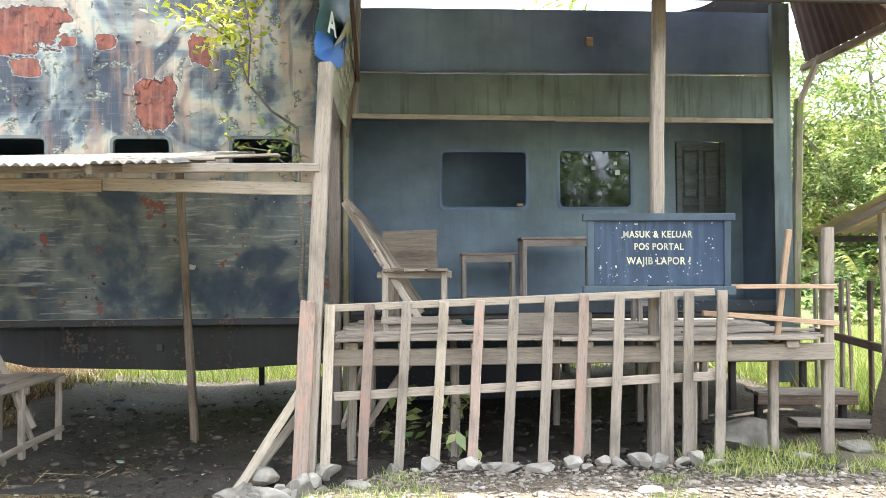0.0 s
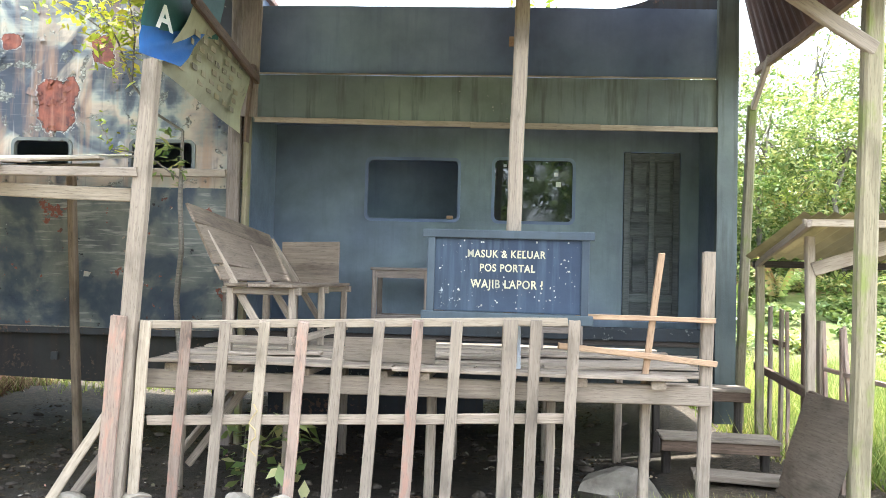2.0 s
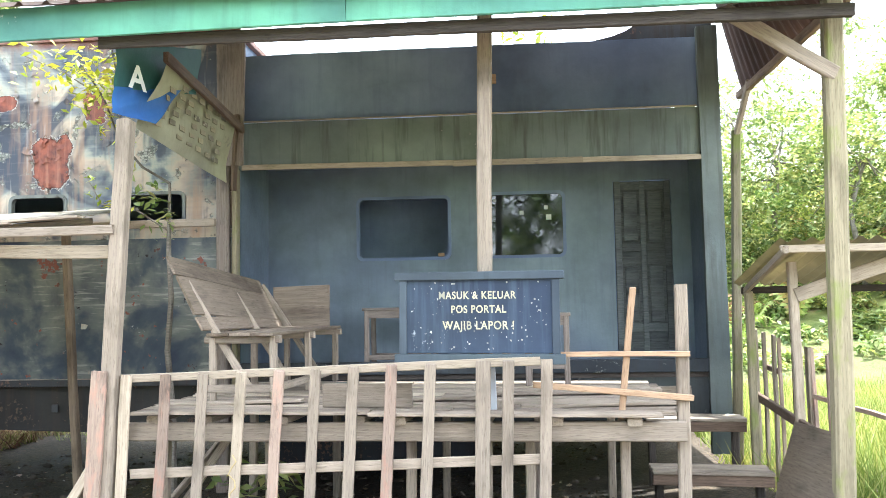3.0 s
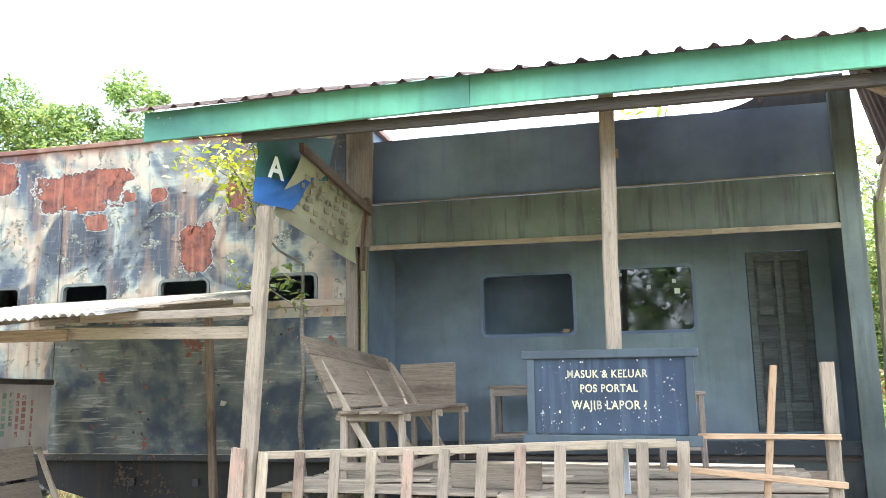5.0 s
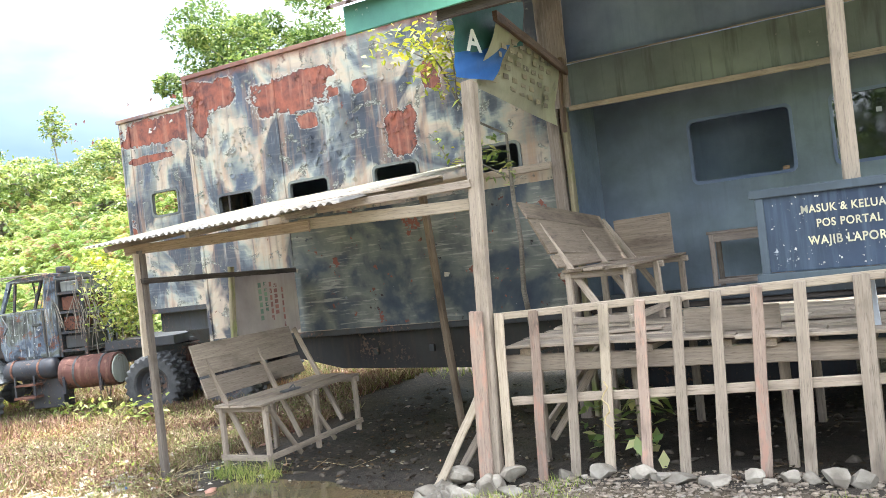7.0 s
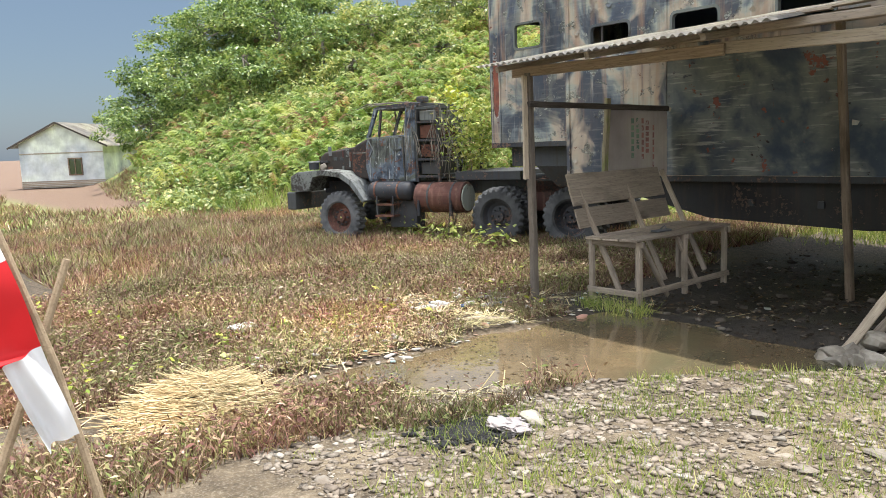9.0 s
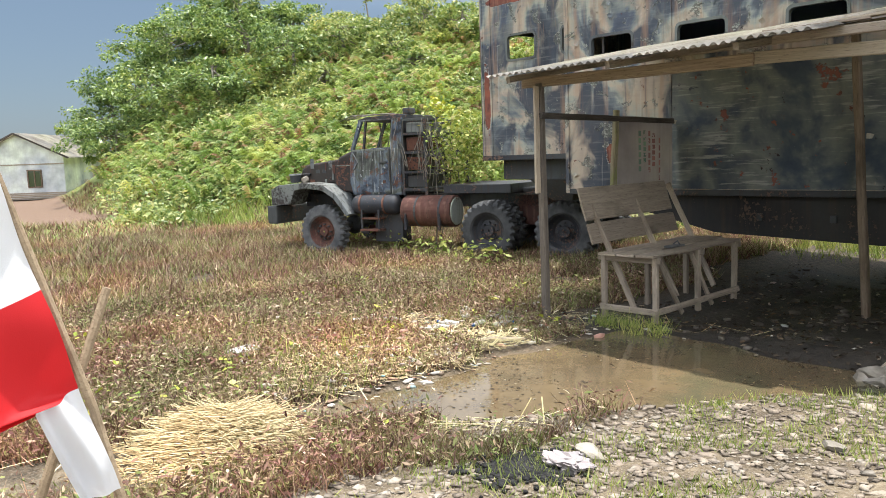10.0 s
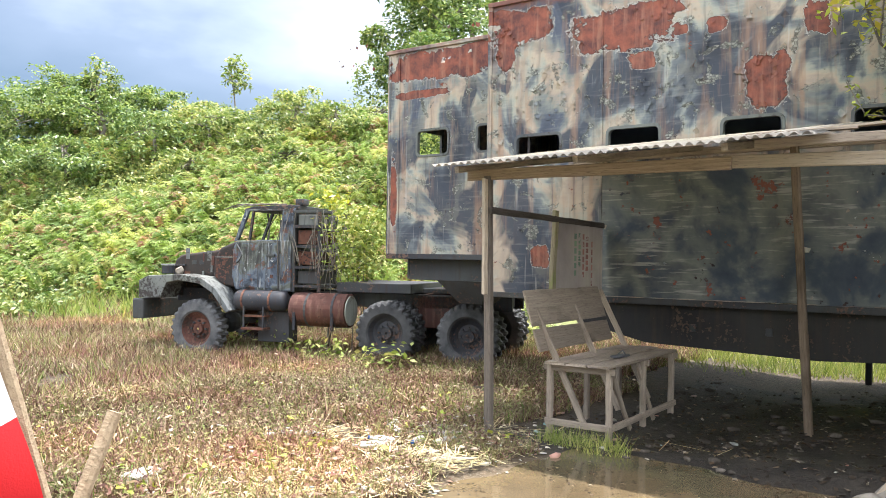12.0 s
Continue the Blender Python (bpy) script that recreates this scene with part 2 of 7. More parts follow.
def camo():
    """Peeling camouflage on the trailer: cream, navy and grey-green, red primer where sheets of paint fell off."""
    s = Nodes("peeling_camouflage")
    p = s.coords()
    run, brush = s.coords((5, 5, 0.45)), s.coords((1.2, 1.2, 15))
    a = s.noise(s.coords((1, 1, 0.8)), 0.72, 5, 0.5, 1.3)
    b = s.noise(s.coords((1, 1, 0.7)), 1.25, 4, 0.5, 1.0)
    c, f = s.noise(run, 1.0, 5, 0.6), s.noise(p, 16, 6, 0.65)
    g, h = s.noise(p, 4.2, 6, 0.62, 0.5), s.noise(brush, 1.6, 4, 0.6)
    pick = s.math("ADD", a, s.math("MULTIPLY", s.math("SUBTRACT", h, 0.5), 0.07))
    col = s.ramp(pick, [(0.34, (0.04, 0.045, 0.06)), (0.41, (0.08, 0.092, 0.112)), (0.445, (0.17, 0.19, 0.20)), (0.475, (0.33, 0.34, 0.29)), (0.515, (0.44, 0.36, 0.275)), (0.55, (0.36, 0.295, 0.24)), (0.585, (0.22, 0.235, 0.215)), (0.625, (0.085, 0.10, 0.135)), (0.70, (0.04, 0.048, 0.07))])
    col = s.mix(s.math("MULTIPLY", s.step(b, 0.545, 0.60), 0.95), col, (0.05, 0.058, 0.078))
    col = s.mix(s.math("MULTIPLY", s.step(s.noise(s.coords((1, 1, 0.8)), 2.6, 5, 0.6, 0.6), 0.54, 0.64), 0.55), col, (0.17, 0.165, 0.145))
    col = s.mix(s.math("MULTIPLY", s.step(h, 0.55, 0.7), 0.22), col, (0.34, 0.33, 0.30))
    col = s.mix(s.math("MULTIPLY", s.step(c, 0.52, 0.66), 0.6), col, (0.35, 0.21, 0.135))
    col = s.mix(s.math("MULTIPLY", s.step(s.noise(run, 2.1, 4), 0.57, 0.7), 0.6), col, (0.07, 0.065, 0.075))
    col = s.mix(s.math("MULTIPLY", s.step(s.noise(s.coords((14, 14, 0.8)), 1.6, 4), 0.62, 0.72), 0.3), col, (0.52, 0.5, 0.46))
    # crazed, crumbling zones
    crack = s.n("TexVoronoi", Vector=s.coords((1, 1, 1.4)), Scale=30.0, Randomness=1.0)
    crack.feature = "DISTANCE_TO_EDGE"
    zone = s.step(s.math("ADD", g, s.math("MULTIPLY", f, 0.2)), 0.675, 0.715)
    cell = s.n("TexVoronoi", Vector=s.coords((1, 1, 1.4)), Scale=30.0, Randomness=1.0)
    flake = s.ramp(s.n("SeparateColor", Color=cell.outputs["Color"]).outputs[0], [(0.1, (0.13, 0.135, 0.12)), (0.5, (0.26, 0.275, 0.235)), (0.9, (0.40, 0.40, 0.35))])
    line = s.step(crack.outputs["Distance"], 0.12, 0.03)
    col = s.mix(s.math("MULTIPLY", zone, 0.8), col, s.mix(s.math("MULTIPLY", line, 0.75), flake, (0.06, 0.05, 0.047)))
    small = s.step(s.math("ADD", s.math("MULTIPLY", s.noise(p, 2.7, 6, 0.65, 0.3), 0.6), s.math("MULTIPLY", f, 0.4)), 0.625, 0.637)
    col = s.mix(small, col, s.mix(s.step(b, 0.45, 0.55), (0.24, 0.075, 0.05), (0.07, 0.06, 0.06)))
    sep = s.n("SeparateXYZ", Vector=p)
    near = None
    for x, z, rx, rz in PATCHES:
        dx = s.math("DIVIDE", s.math("SUBTRACT", sep.outputs["X"], x), rx)
        dz = s.math("DIVIDE", s.math("SUBTRACT", sep.outputs["Z"], z), rz)
        dx, dz = s.math("MULTIPLY", dx, dx), s.math("MULTIPLY", dz, dz)
        m = s.math("SQRT", s.math("ADD", s.math("MULTIPLY", dx, dx), s.math("MULTIPLY", dz, dz)))
        near = m if near is None else s.math("MINIMUM", near, m)
    ragged = s.math("ADD", s.math("MULTIPLY", s.math("SUBTRACT", s.noise(p, 3.6, 4, 0.6), 0.5), 2.7), s.math("MULTIPLY", s.math("SUBTRACT", s.noise(p, 12, 6, 0.75), 0.5), 1.7))
    edge = s.math("ADD", near, ragged)
    big = s.step(edge, 1.02, 0.98)
    red = s.mix(s.step(s.noise(p, 5.5, 5, 0.65), 0.38, 0.62), (0.27, 0.085, 0.052), (0.10, 0.038, 0.034))
    red = s.mix(s.math("MULTIPLY", s.step(s.noise(run, 2.6, 5, 0.6), 0.5, 0.66), 0.6), red, (0.34, 0.16, 0.105))
    red = s.mix(s.math("MULTIPLY", s.step(f, 0.55, 0.7), 0.5), red, (0.16, 0.06, 0.05))
    rim = s.math("MULTIPLY", s.step(edge, 1.15, 1.08), s.step(edge, 0.99, 1.03))
    col = s.mix(s.math("MULTIPLY", rim, 0.8), col, (0.50, 0.48, 0.44))
    lip = s.math("MULTIPLY", s.step(edge, 1.03, 0.99), s.step(edge, 0.86, 0.95))
    col = s.mix(big, col, s.mix(s.math("MULTIPLY", lip, 0.8), red, (0.045, 0.03, 0.03)))
    top = s.step(s.math("ADD", sep.outputs["Z"], s.math("MULTIPLY", g, 0.35)), 4.66, 4.78)
    col = s.mix(s.math("MULTIPLY", top, 0.8), col, (0.20, 0.08, 0.055))
    lift = s.math("SUBTRACT", s.math("MULTIPLY", f, 0.35), s.math("MAXIMUM", s.math("MAXIMUM", big, small), s.math("MULTIPLY", s.math("MULTIPLY", zone, line), 0.9)))
    return s.done(col, s.ramp(f, [(0.2, 0.45), (0.8, 0.75)]), lift, 0.012)


def camo_shaded():
    """The lower side with shade painted in: darker navy and dull green, smeared grey brush marks."""
    s = Nodes("shaded_lower_camouflage")
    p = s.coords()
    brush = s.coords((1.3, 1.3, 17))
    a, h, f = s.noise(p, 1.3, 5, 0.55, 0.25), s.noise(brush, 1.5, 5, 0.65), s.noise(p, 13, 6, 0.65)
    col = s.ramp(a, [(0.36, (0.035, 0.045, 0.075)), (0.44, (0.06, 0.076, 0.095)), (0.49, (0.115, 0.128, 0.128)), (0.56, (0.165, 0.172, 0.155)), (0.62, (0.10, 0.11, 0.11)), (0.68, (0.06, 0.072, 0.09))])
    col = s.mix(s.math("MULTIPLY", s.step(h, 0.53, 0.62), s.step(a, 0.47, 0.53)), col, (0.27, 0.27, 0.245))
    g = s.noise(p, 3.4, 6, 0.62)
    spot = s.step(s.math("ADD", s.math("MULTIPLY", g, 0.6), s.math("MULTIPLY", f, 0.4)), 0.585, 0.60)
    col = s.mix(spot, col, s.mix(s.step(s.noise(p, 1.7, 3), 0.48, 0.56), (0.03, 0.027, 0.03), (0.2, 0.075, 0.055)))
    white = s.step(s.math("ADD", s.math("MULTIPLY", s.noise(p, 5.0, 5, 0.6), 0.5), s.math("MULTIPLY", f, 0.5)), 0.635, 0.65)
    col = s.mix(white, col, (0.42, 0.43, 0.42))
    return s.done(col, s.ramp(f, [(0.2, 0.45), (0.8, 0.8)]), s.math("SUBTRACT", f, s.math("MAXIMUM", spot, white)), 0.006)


M_CAMO_SHADED = camo_shaded()
M_CAMO = camo()


def ground_mat():
    s = Nodes("ground")
    tc = s.n("TexCoord")
    p = tc.outputs["Object"]
    sep = s.n("SeparateXYZ", Vector=p)
    big, mid, fine, grit = s.noise(p, 0.35, 5), s.noise(p, 2.2, 5, 0.6), s.noise(p, 18, 5, 0.65), s.noise(p, 70, 3, 0.6)
    earth = s.ramp(s.math("ADD", s.math("MULTIPLY", mid, 0.6), s.math("MULTIPLY", fine, 0.4)), [(0.36, (0.045, 0.033, 0.021)), (0.49, (0.11, 0.083, 0.053)), (0.63, (0.21, 0.165, 0.11))])
    weeds = s.ramp(fine, [(0.32, (0.018, 0.014, 0.009)), (0.5, (0.05, 0.036, 0.022)), (0.7, (0.13, 0.092, 0.06))])
    far = s.ramp(s.noise(p, 1.1, 5), [(0.35, (0.10, 0.15, 0.03)), (0.6, (0.2, 0.23, 0.06)), (0.75, (0.28, 0.22, 0.1))])
    # mud colours set near black to carry the shade under the roofs
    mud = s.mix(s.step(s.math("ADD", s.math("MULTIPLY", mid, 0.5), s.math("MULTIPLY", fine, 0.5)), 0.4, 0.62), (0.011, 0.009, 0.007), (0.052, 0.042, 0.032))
    x, y = sep.outputs["X"], sep.outputs["Y"]
    wob = s.math("MULTIPLY", s.math("SUBTRACT", mid, 0.5), 2.4)
    # gravel road in front, weeds to the west, mud with roof and trailer shade painted in
    line = s.math("ADD", s.math("ADD", x, s.math("MULTIPLY", y, -0.55)), wob)
    col = s.mix(s.step(line, -3.9, -5.0), earth, weeds)
    grass_e = s.step(s.math("ADD", s.math("ADD", x, s.math("MULTIPLY", y, 0.9)), wob), 9.3, 9.9)
    col = s.mix(grass_e, col, weeds)
    dist = s.n("VectorMath", Vector=p)
    dist.operation = "LENGTH"
    col = s.mix(s.step(dist.outputs["Value"], 15, 24), col, far)
    bare = s.math("MULTIPLY", s.step(s.math("ADD", x, wob), -25.5, -27.5), s.math("MULTIPLY", s.step(s.math("ADD", y, wob), 5.5, 7.0), s.step(sep.outputs["Z"], 0.1, -0.2)))
    col = s.mix(bare, col, s.mix(s.step(fine, 0.35, 0.65), (0.085, 0.05, 0.034), (0.19, 0.12, 0.08)))
    # covered footprint, where the shade goes into the mud colour
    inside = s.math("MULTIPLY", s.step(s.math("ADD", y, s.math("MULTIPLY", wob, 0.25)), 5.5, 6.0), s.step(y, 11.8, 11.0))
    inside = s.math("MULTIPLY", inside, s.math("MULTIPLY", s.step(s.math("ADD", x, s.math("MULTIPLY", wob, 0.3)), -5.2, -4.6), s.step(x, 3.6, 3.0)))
    pool = s.math("ADD", s.math("ADD", s.math("MULTIPLY", x, 0.72), s.math("MULTIPLY", y, -0.72)), wob)
    wet = s.math("MAXIMUM", inside, s.math("MULTIPLY", s.step(sep.outputs["Z"], -0.225, -0.262), s.step(y, 6.8, 6.0)))
    wet = s.math("MULTIPLY", wet, s.step(x, -5.4, -4.5))
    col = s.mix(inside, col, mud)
    shore = s.math("MULTIPLY", wet, s.math("SUBTRACT", 1.0, inside))
    col = s.mix(s.math("MULTIPLY", shore, 0.75), col, (0.17, 0.125, 0.075))
    dry = s.math("SUBTRACT", 1.0, s.math("MULTIPLY", inside, 0.9))
    col = s.mix(s.math("MULTIPLY", s.math("MULTIPLY", s.step(grit, 0.5, 0.7), 0.3), dry), col, (0.40, 0.36, 0.29))
    rough = s.n("MapRange", Value=wet, To_Min=0.95, To_Max=0.75).outputs["Result"]
    return s.done(col, rough, s.math("ADD", fine, s.math("MULTIPLY", grit, 0.5)), 0.02, spec=0.35)


M_GROUND = ground_mat()


def leafy(name, stops, rough=0.45, trans=0.25, spec=0.45, patch=None):
    """Leaves and blades, every one its own green or brown."""
    s = Nodes(name)
    geo = s.n("NewGeometry")
    col = s.ramp(geo.outputs["Random Per Island"], stops)
    big = s.noise(s.coords(), 0.45, 4)
    col = s.mix(1.0, col, s.ramp(big, [(0.3, (0.55, 0.62, 0.5)), (0.5, (0.95, 0.95, 0.9)), (0.72, (1.3, 1.12, 0.95))]), "MULTIPLY")
    if patch:
        where = s.step(s.noise(s.coords(), 0.8, 5, 0.6), 0.46, 0.60)
        col = s.mix(s.math("MULTIPLY", where, 0.85), col, s.mix(1.0, col, patch, "MULTIPLY"))
    s.done(col, rough, spec=spec)
    tr = s.n("BsdfTranslucent", Color=s.mix(1.0, col, (1.0, 1.0, 0.6), "MULTIPLY"))
    mx = s.n("MixShader")
    mx.inputs[0].default_value = trans
    s.put(mx.inputs[1], s.b.outputs[0])
    s.put(mx.inputs[2], tr.outputs[0])
    s.put(s.t.nodes["Material Output"].inputs["Surface"], mx.outputs[0])
    return s.m


M_TREE = leafy("tree_leaves", [(0, (0.06, 0.12, 0.04)), (0.5, (0.17, 0.25, 0.09)), (0.9, (0.32, 0.40, 0.16)), (1, (0.44, 0.48, 0.22))], 0.4, 0.32)
M_BUSH = leafy("bush_leaves", [(0, (0.09, 0.16, 0.05)), (0.5, (0.25, 0.32, 0.12)), (0.85, (0.42, 0.45, 0.20)), (1, (0.58, 0.54, 0.30))], 0.4, 0.36)
M_FERN = leafy("fern_fronds", [(0, (0.20, 0.31, 0.09)), (0.35, (0.37, 0.49, 0.16)), (0.62, (0.53, 0.62, 0.24)), (0.82, (0.66, 0.68, 0.32)), (0.90, (0.58, 0.43, 0.27)), (1, (0.32, 0.18, 0.12))], 0.45, 0.42)
M_WEED = leafy("dry_weeds", [(0, (0.12, 0.17, 0.05)), (0.2, (0.27, 0.28, 0.125)), (0.34, (0.36, 0.28, 0.18)), (0.44, (0.23, 0.125, 0.11)), (0.60, (0.09, 0.055, 0.05)), (0.74, (0.20, 0.125, 0.105)), (0.88, (0.36, 0.275, 0.20)), (0.96, (0.52, 0.43, 0.32)), (1, (0.62, 0.54, 0.42))], 0.8, 0.15, 0.12, (0.95, 0.74, 0.80))
M_GRASS = leafy("green_grass", [(0, (0.145, 0.21, 0.05)), (0.5, (0.29, 0.35, 0.10)), (0.85, (0.46, 0.47, 0.18)), (1, (0.56, 0.50, 0.26))], 0.6, 0.3, 0.2)
M_YELLOW = leafy("yellow_green_leaves", [(0, (0.207, 0.299, 0.034)), (0.5, (0.391, 0.437, 0.057)), (1, (0.575, 0.529, 0.092))])
M_STRAW = leafy("dry_straw", [(0, (0.36, 0.27, 0.15)), (0.5, (0.58, 0.47, 0.28)), (1, (0.72, 0.62, 0.42))], 0.75, 0.1, 0.2)


def speckled(name, stops, scale=6.0, rough=0.85, depth=0.006):
    s = Nodes(name)
    p = s.coords((1, 1, 1), 60.0)
    a, b = s.noise(p, scale, 5, 0.6), s.noise(p, scale * 9, 4, 0.6)
    info, geo = s.n("ObjectInfo"), s.n("NewGeometry")
    pick = s.math("FRACT", s.math("ADD", info.outputs["Random"], geo.outputs["Random Per Island"]))
    col = s.mix(1.0, s.ramp(a, stops), s.ramp(pick, [(0, 0.62), (0.6, 0.95), (1, 1.12)]), "MULTIPLY")
    return s.done(col, rough, s.math("ADD", a, b), depth)


M_ROCK = speckled("grey_stone", [(0.3, (0.17, 0.145, 0.115)), (0.55, (0.32, 0.285, 0.235)), (0.75, (0.46, 0.42, 0.36))])
M_GRAVEL = speckled("road_stone", [(0.3, (0.13, 0.10, 0.08)), (0.5, (0.27, 0.22, 0.17)), (0.62, (0.33, 0.29, 0.24)), (0.78, (0.46, 0.42, 0.36))])
M_MUDSTONE = speckled("muddy_stone", [(0.3, (0.035, 0.028, 0.022)), (0.55, (0.09, 0.075, 0.06)), (0.78, (0.22, 0.19, 0.16))])
M_CHAR = speckled("charcoal", [(0.3, (0.008, 0.008, 0.008)), (0.7, (0.03, 0.028, 0.027))], 9)
M_LITTER = speckled("white_litter", [(0.3, (0.34, 0.32, 0.29)), (0.7, (0.56, 0.55, 0.51))], 4, 0.6)
M_RUBBER = speckled("dusty_rubber", [(0.3, (0.05, 0.052, 0.056)), (0.7, (0.14, 0.14, 0.142))], 5, 0.85, 0.003)
M_TARP = painted("teal_tarpaulin", (0.04, 0.12, 0.115), (0.2, 0.24, 0.24), (0.03, 0.07, 0.08), 0.7, 0.45)
M_TARP_BLUE = painted("blue_tarpaulin", (0.035, 0.12, 0.36), (0.3, 0.35, 0.42), (0.03, 0.07, 0.18), 0.68, 0.45)
M_SACK = painted("woven_sack", (0.36, 0.34, 0.26), (0.24, 0.22, 0.17), (0.24, 0.22, 0.16), 0.6, 0.85)
M_SACK_INK = painted("faded_sack_print", (0.35, 0.30, 0.21), (0.36, 0.34, 0.26), (0.28, 0.22, 0.17), 0.56, 0.85)
M_POSTER = painted("pink_grey_board", (0.42, 0.36, 0.34), (0.3, 0.25, 0.22), (0.30, 0.24, 0.22), 0.64, 0.8)
M_POSTER_INK = painted("faded_print", (0.42, 0.2, 0.17), (0.42, 0.36, 0.34), (0.3, 0.2, 0.18), 0.54, 0.8)
M_POSTER_GREEN = painted("faded_green_print", (0.24, 0.34, 0.24), (0.42, 0.36, 0.34), (0.3, 0.3, 0.25), 0.54, 0.8)
M_BAMBOO = wood("bamboo", (0.27, 0.19, 0.12), (0.43, 0.33, 0.22))
M_PAPER = painted("white_paper", (0.75, 0.75, 0.73), (0.55, 0.53, 0.5), (0.6, 0.58, 0.54), 0.7, 0.7)


def cloth(name, color):
    s = Nodes(name)
    p = s.coords()
    weave = s.noise(p, 220, 2)
    col = s.mix(s.math("MULTIPLY", s.noise(p, 5, 4), 0.35), color, tuple(v * 0.7 for v in color))
    s.done(col, 0.6, weave, 0.0008)
    tr = s.n("BsdfTranslucent", Color=col)
    mx = s.n("MixShader")
    mx.inputs[0].default_value = 0.3
    s.put(mx.inputs[1], s.b.outputs[0])
    s.put(mx.inputs[2], tr.outputs[0])
    s.put(s.t.nodes["Material Output"].inputs["Surface"], mx.outputs[0])
    return s.m


M_FLAG_RED, M_FLAG_WHITE = cloth("red_cloth", (0.62, 0.02, 0.025)), cloth("white_cloth", (0.8, 0.8, 0.82))


def water_mat():
    s = Nodes("muddy_water")
    p = s.coords()
    silt = s.noise(p, 1.6, 5)
    col = s.mix(s.step(s.noise(p, 0.9, 4), 0.45, 0.62), s.ramp(silt, [(0.3, (0.095, 0.07, 0.04)), (0.7, (0.17, 0.125, 0.07))]), (0.075, 0.08, 0.045))
    return s.done(col, 0.06, s.noise(p, 7, 3), 0.0015, spec=0.5)


def glass_mat():
    s = Nodes("dusty_window_glass")
    p = s.coords()
    return s.done((0.012, 0.016, 0.016), s.ramp(s.noise(p, 6, 4), [(0.4, 0.02), (0.8, 0.09)]), spec=0.9)


M_WATER, M_GLASS = water_mat(), glass_mat()

# ---- building helpers ----
WORLD = {}


def thing(name, label, category, place=Matrix(), group="", kind=""):
    ob = tagged(new(name), label, category, group, kind)
    ob.empty_display_size = 0.1
    ob.matrix_basis = place
    WORLD[ob] = place.copy()
    return ob


def link_mesh(name, me, material, parent=None, label="", m=Matrix()):
    if material is not None and not me.materials:
        me.materials.append(material)
    ob = new(name, me)
    if parent is not None:
        ob.parent = parent
        ob.matrix_parent_inverse = WORLD[parent].inverted()
    ob.matrix_basis = m
    WORLD[ob] = m.copy()
    if label:
        tagged(ob, label)
    return ob


def part(name, bm, material, parent=None, label="", m=Matrix(), smooth=False):
    me = bpy.data.meshes.new(name)
    bm.to_mesh(me)
    bm.free()
    if smooth:
        for p in me.polygons:
            p.use_smooth = True
    return link_mesh(name, me, material, parent, label, m)


def mesh_from(name, verts, faces, material, parent=None, label="", m=Matrix(), smooth=False):
    me = bpy.data.meshes.new(name)
    me.from_pydata(verts, [], faces)
    me.update()
    if smooth:
        for p in me.polygons:
            p.use_smooth = True
    return link_mesh(name, me, material, parent, label, m)


def beam_bm(length, w, t, rng, jit=0.004, bow=0.0, taper=1.0):
    """A sawn timber along +x, worn edges, a little crooked."""
    bm = bmesh.new()
    n = max(2, min(9, int(length / 0.3) + 1))
    c = min(w, t) * 0.16
    prof = [(-w / 2 + c, -t / 2), (w / 2 - c, -t / 2), (w / 2, -t / 2 + c), (w / 2, t / 2 - c), (w / 2 - c, t / 2), (-w / 2 + c, t / 2), (-w / 2, t / 2 - c), (-w / 2, -t / 2 + c)]
    rings = []
    for i in range(n + 1):
        f = i / n
        k = 1 + (taper - 1) * f
        oy, oz = bow * math.sin(math.pi * f) + rng.uniform(-jit, jit), rng.uniform(-jit, jit) * 0.6
        rings.append([bm.verts.new((f * length + (rng.uniform(-jit, jit) * 2 if i in (0, n) else 0), oy + a * k + rng.uniform(-jit, jit) * 0.35, oz + b * k + rng.uniform(-jit, jit) * 0.35)) for a, b in prof])
    for a, b in zip(rings, rings[1:]):
        for i in range(8):
            bm.faces.new((a[i], a[i - 1], b[i - 1], b[i]))
    bm.faces.new(rings[0])
    bm.faces.new(rings[-1][::-1])
    bmesh.ops.recalc_face_normals(bm, faces=bm.faces)
    return bm


RNG = random.Random(7)


def frame_of(p0, p1, up=(0, 0, 1)):
    """A pose at p0 with x towards p1 and z near up."""
    x = Vector(p1) - Vector(p0)
    length = x.length
    x = x / length
    u = Vector(up)
    if abs(x.dot(u)) > 0.98:
        u = Vector((0, -1, 0))
    y = u.cross(x).normalized()
    z = x.cross(y)
    m = Matrix((x, y, z)).transposed().to_4x4()
    m.translation = p0
    return m, length


def beam(name, parent, p0, p1, w, t, material, up=(0, 0, 1), label="", jit=0.004, bow=0.0, taper=1.0):
    """A timber from p0 to p1: w across, t along up."""
    m, length = frame_of(p0, p1, up)
    return part(name, beam_bm(length, w, t, RNG, jit, bow, taper), material, parent, label, m)


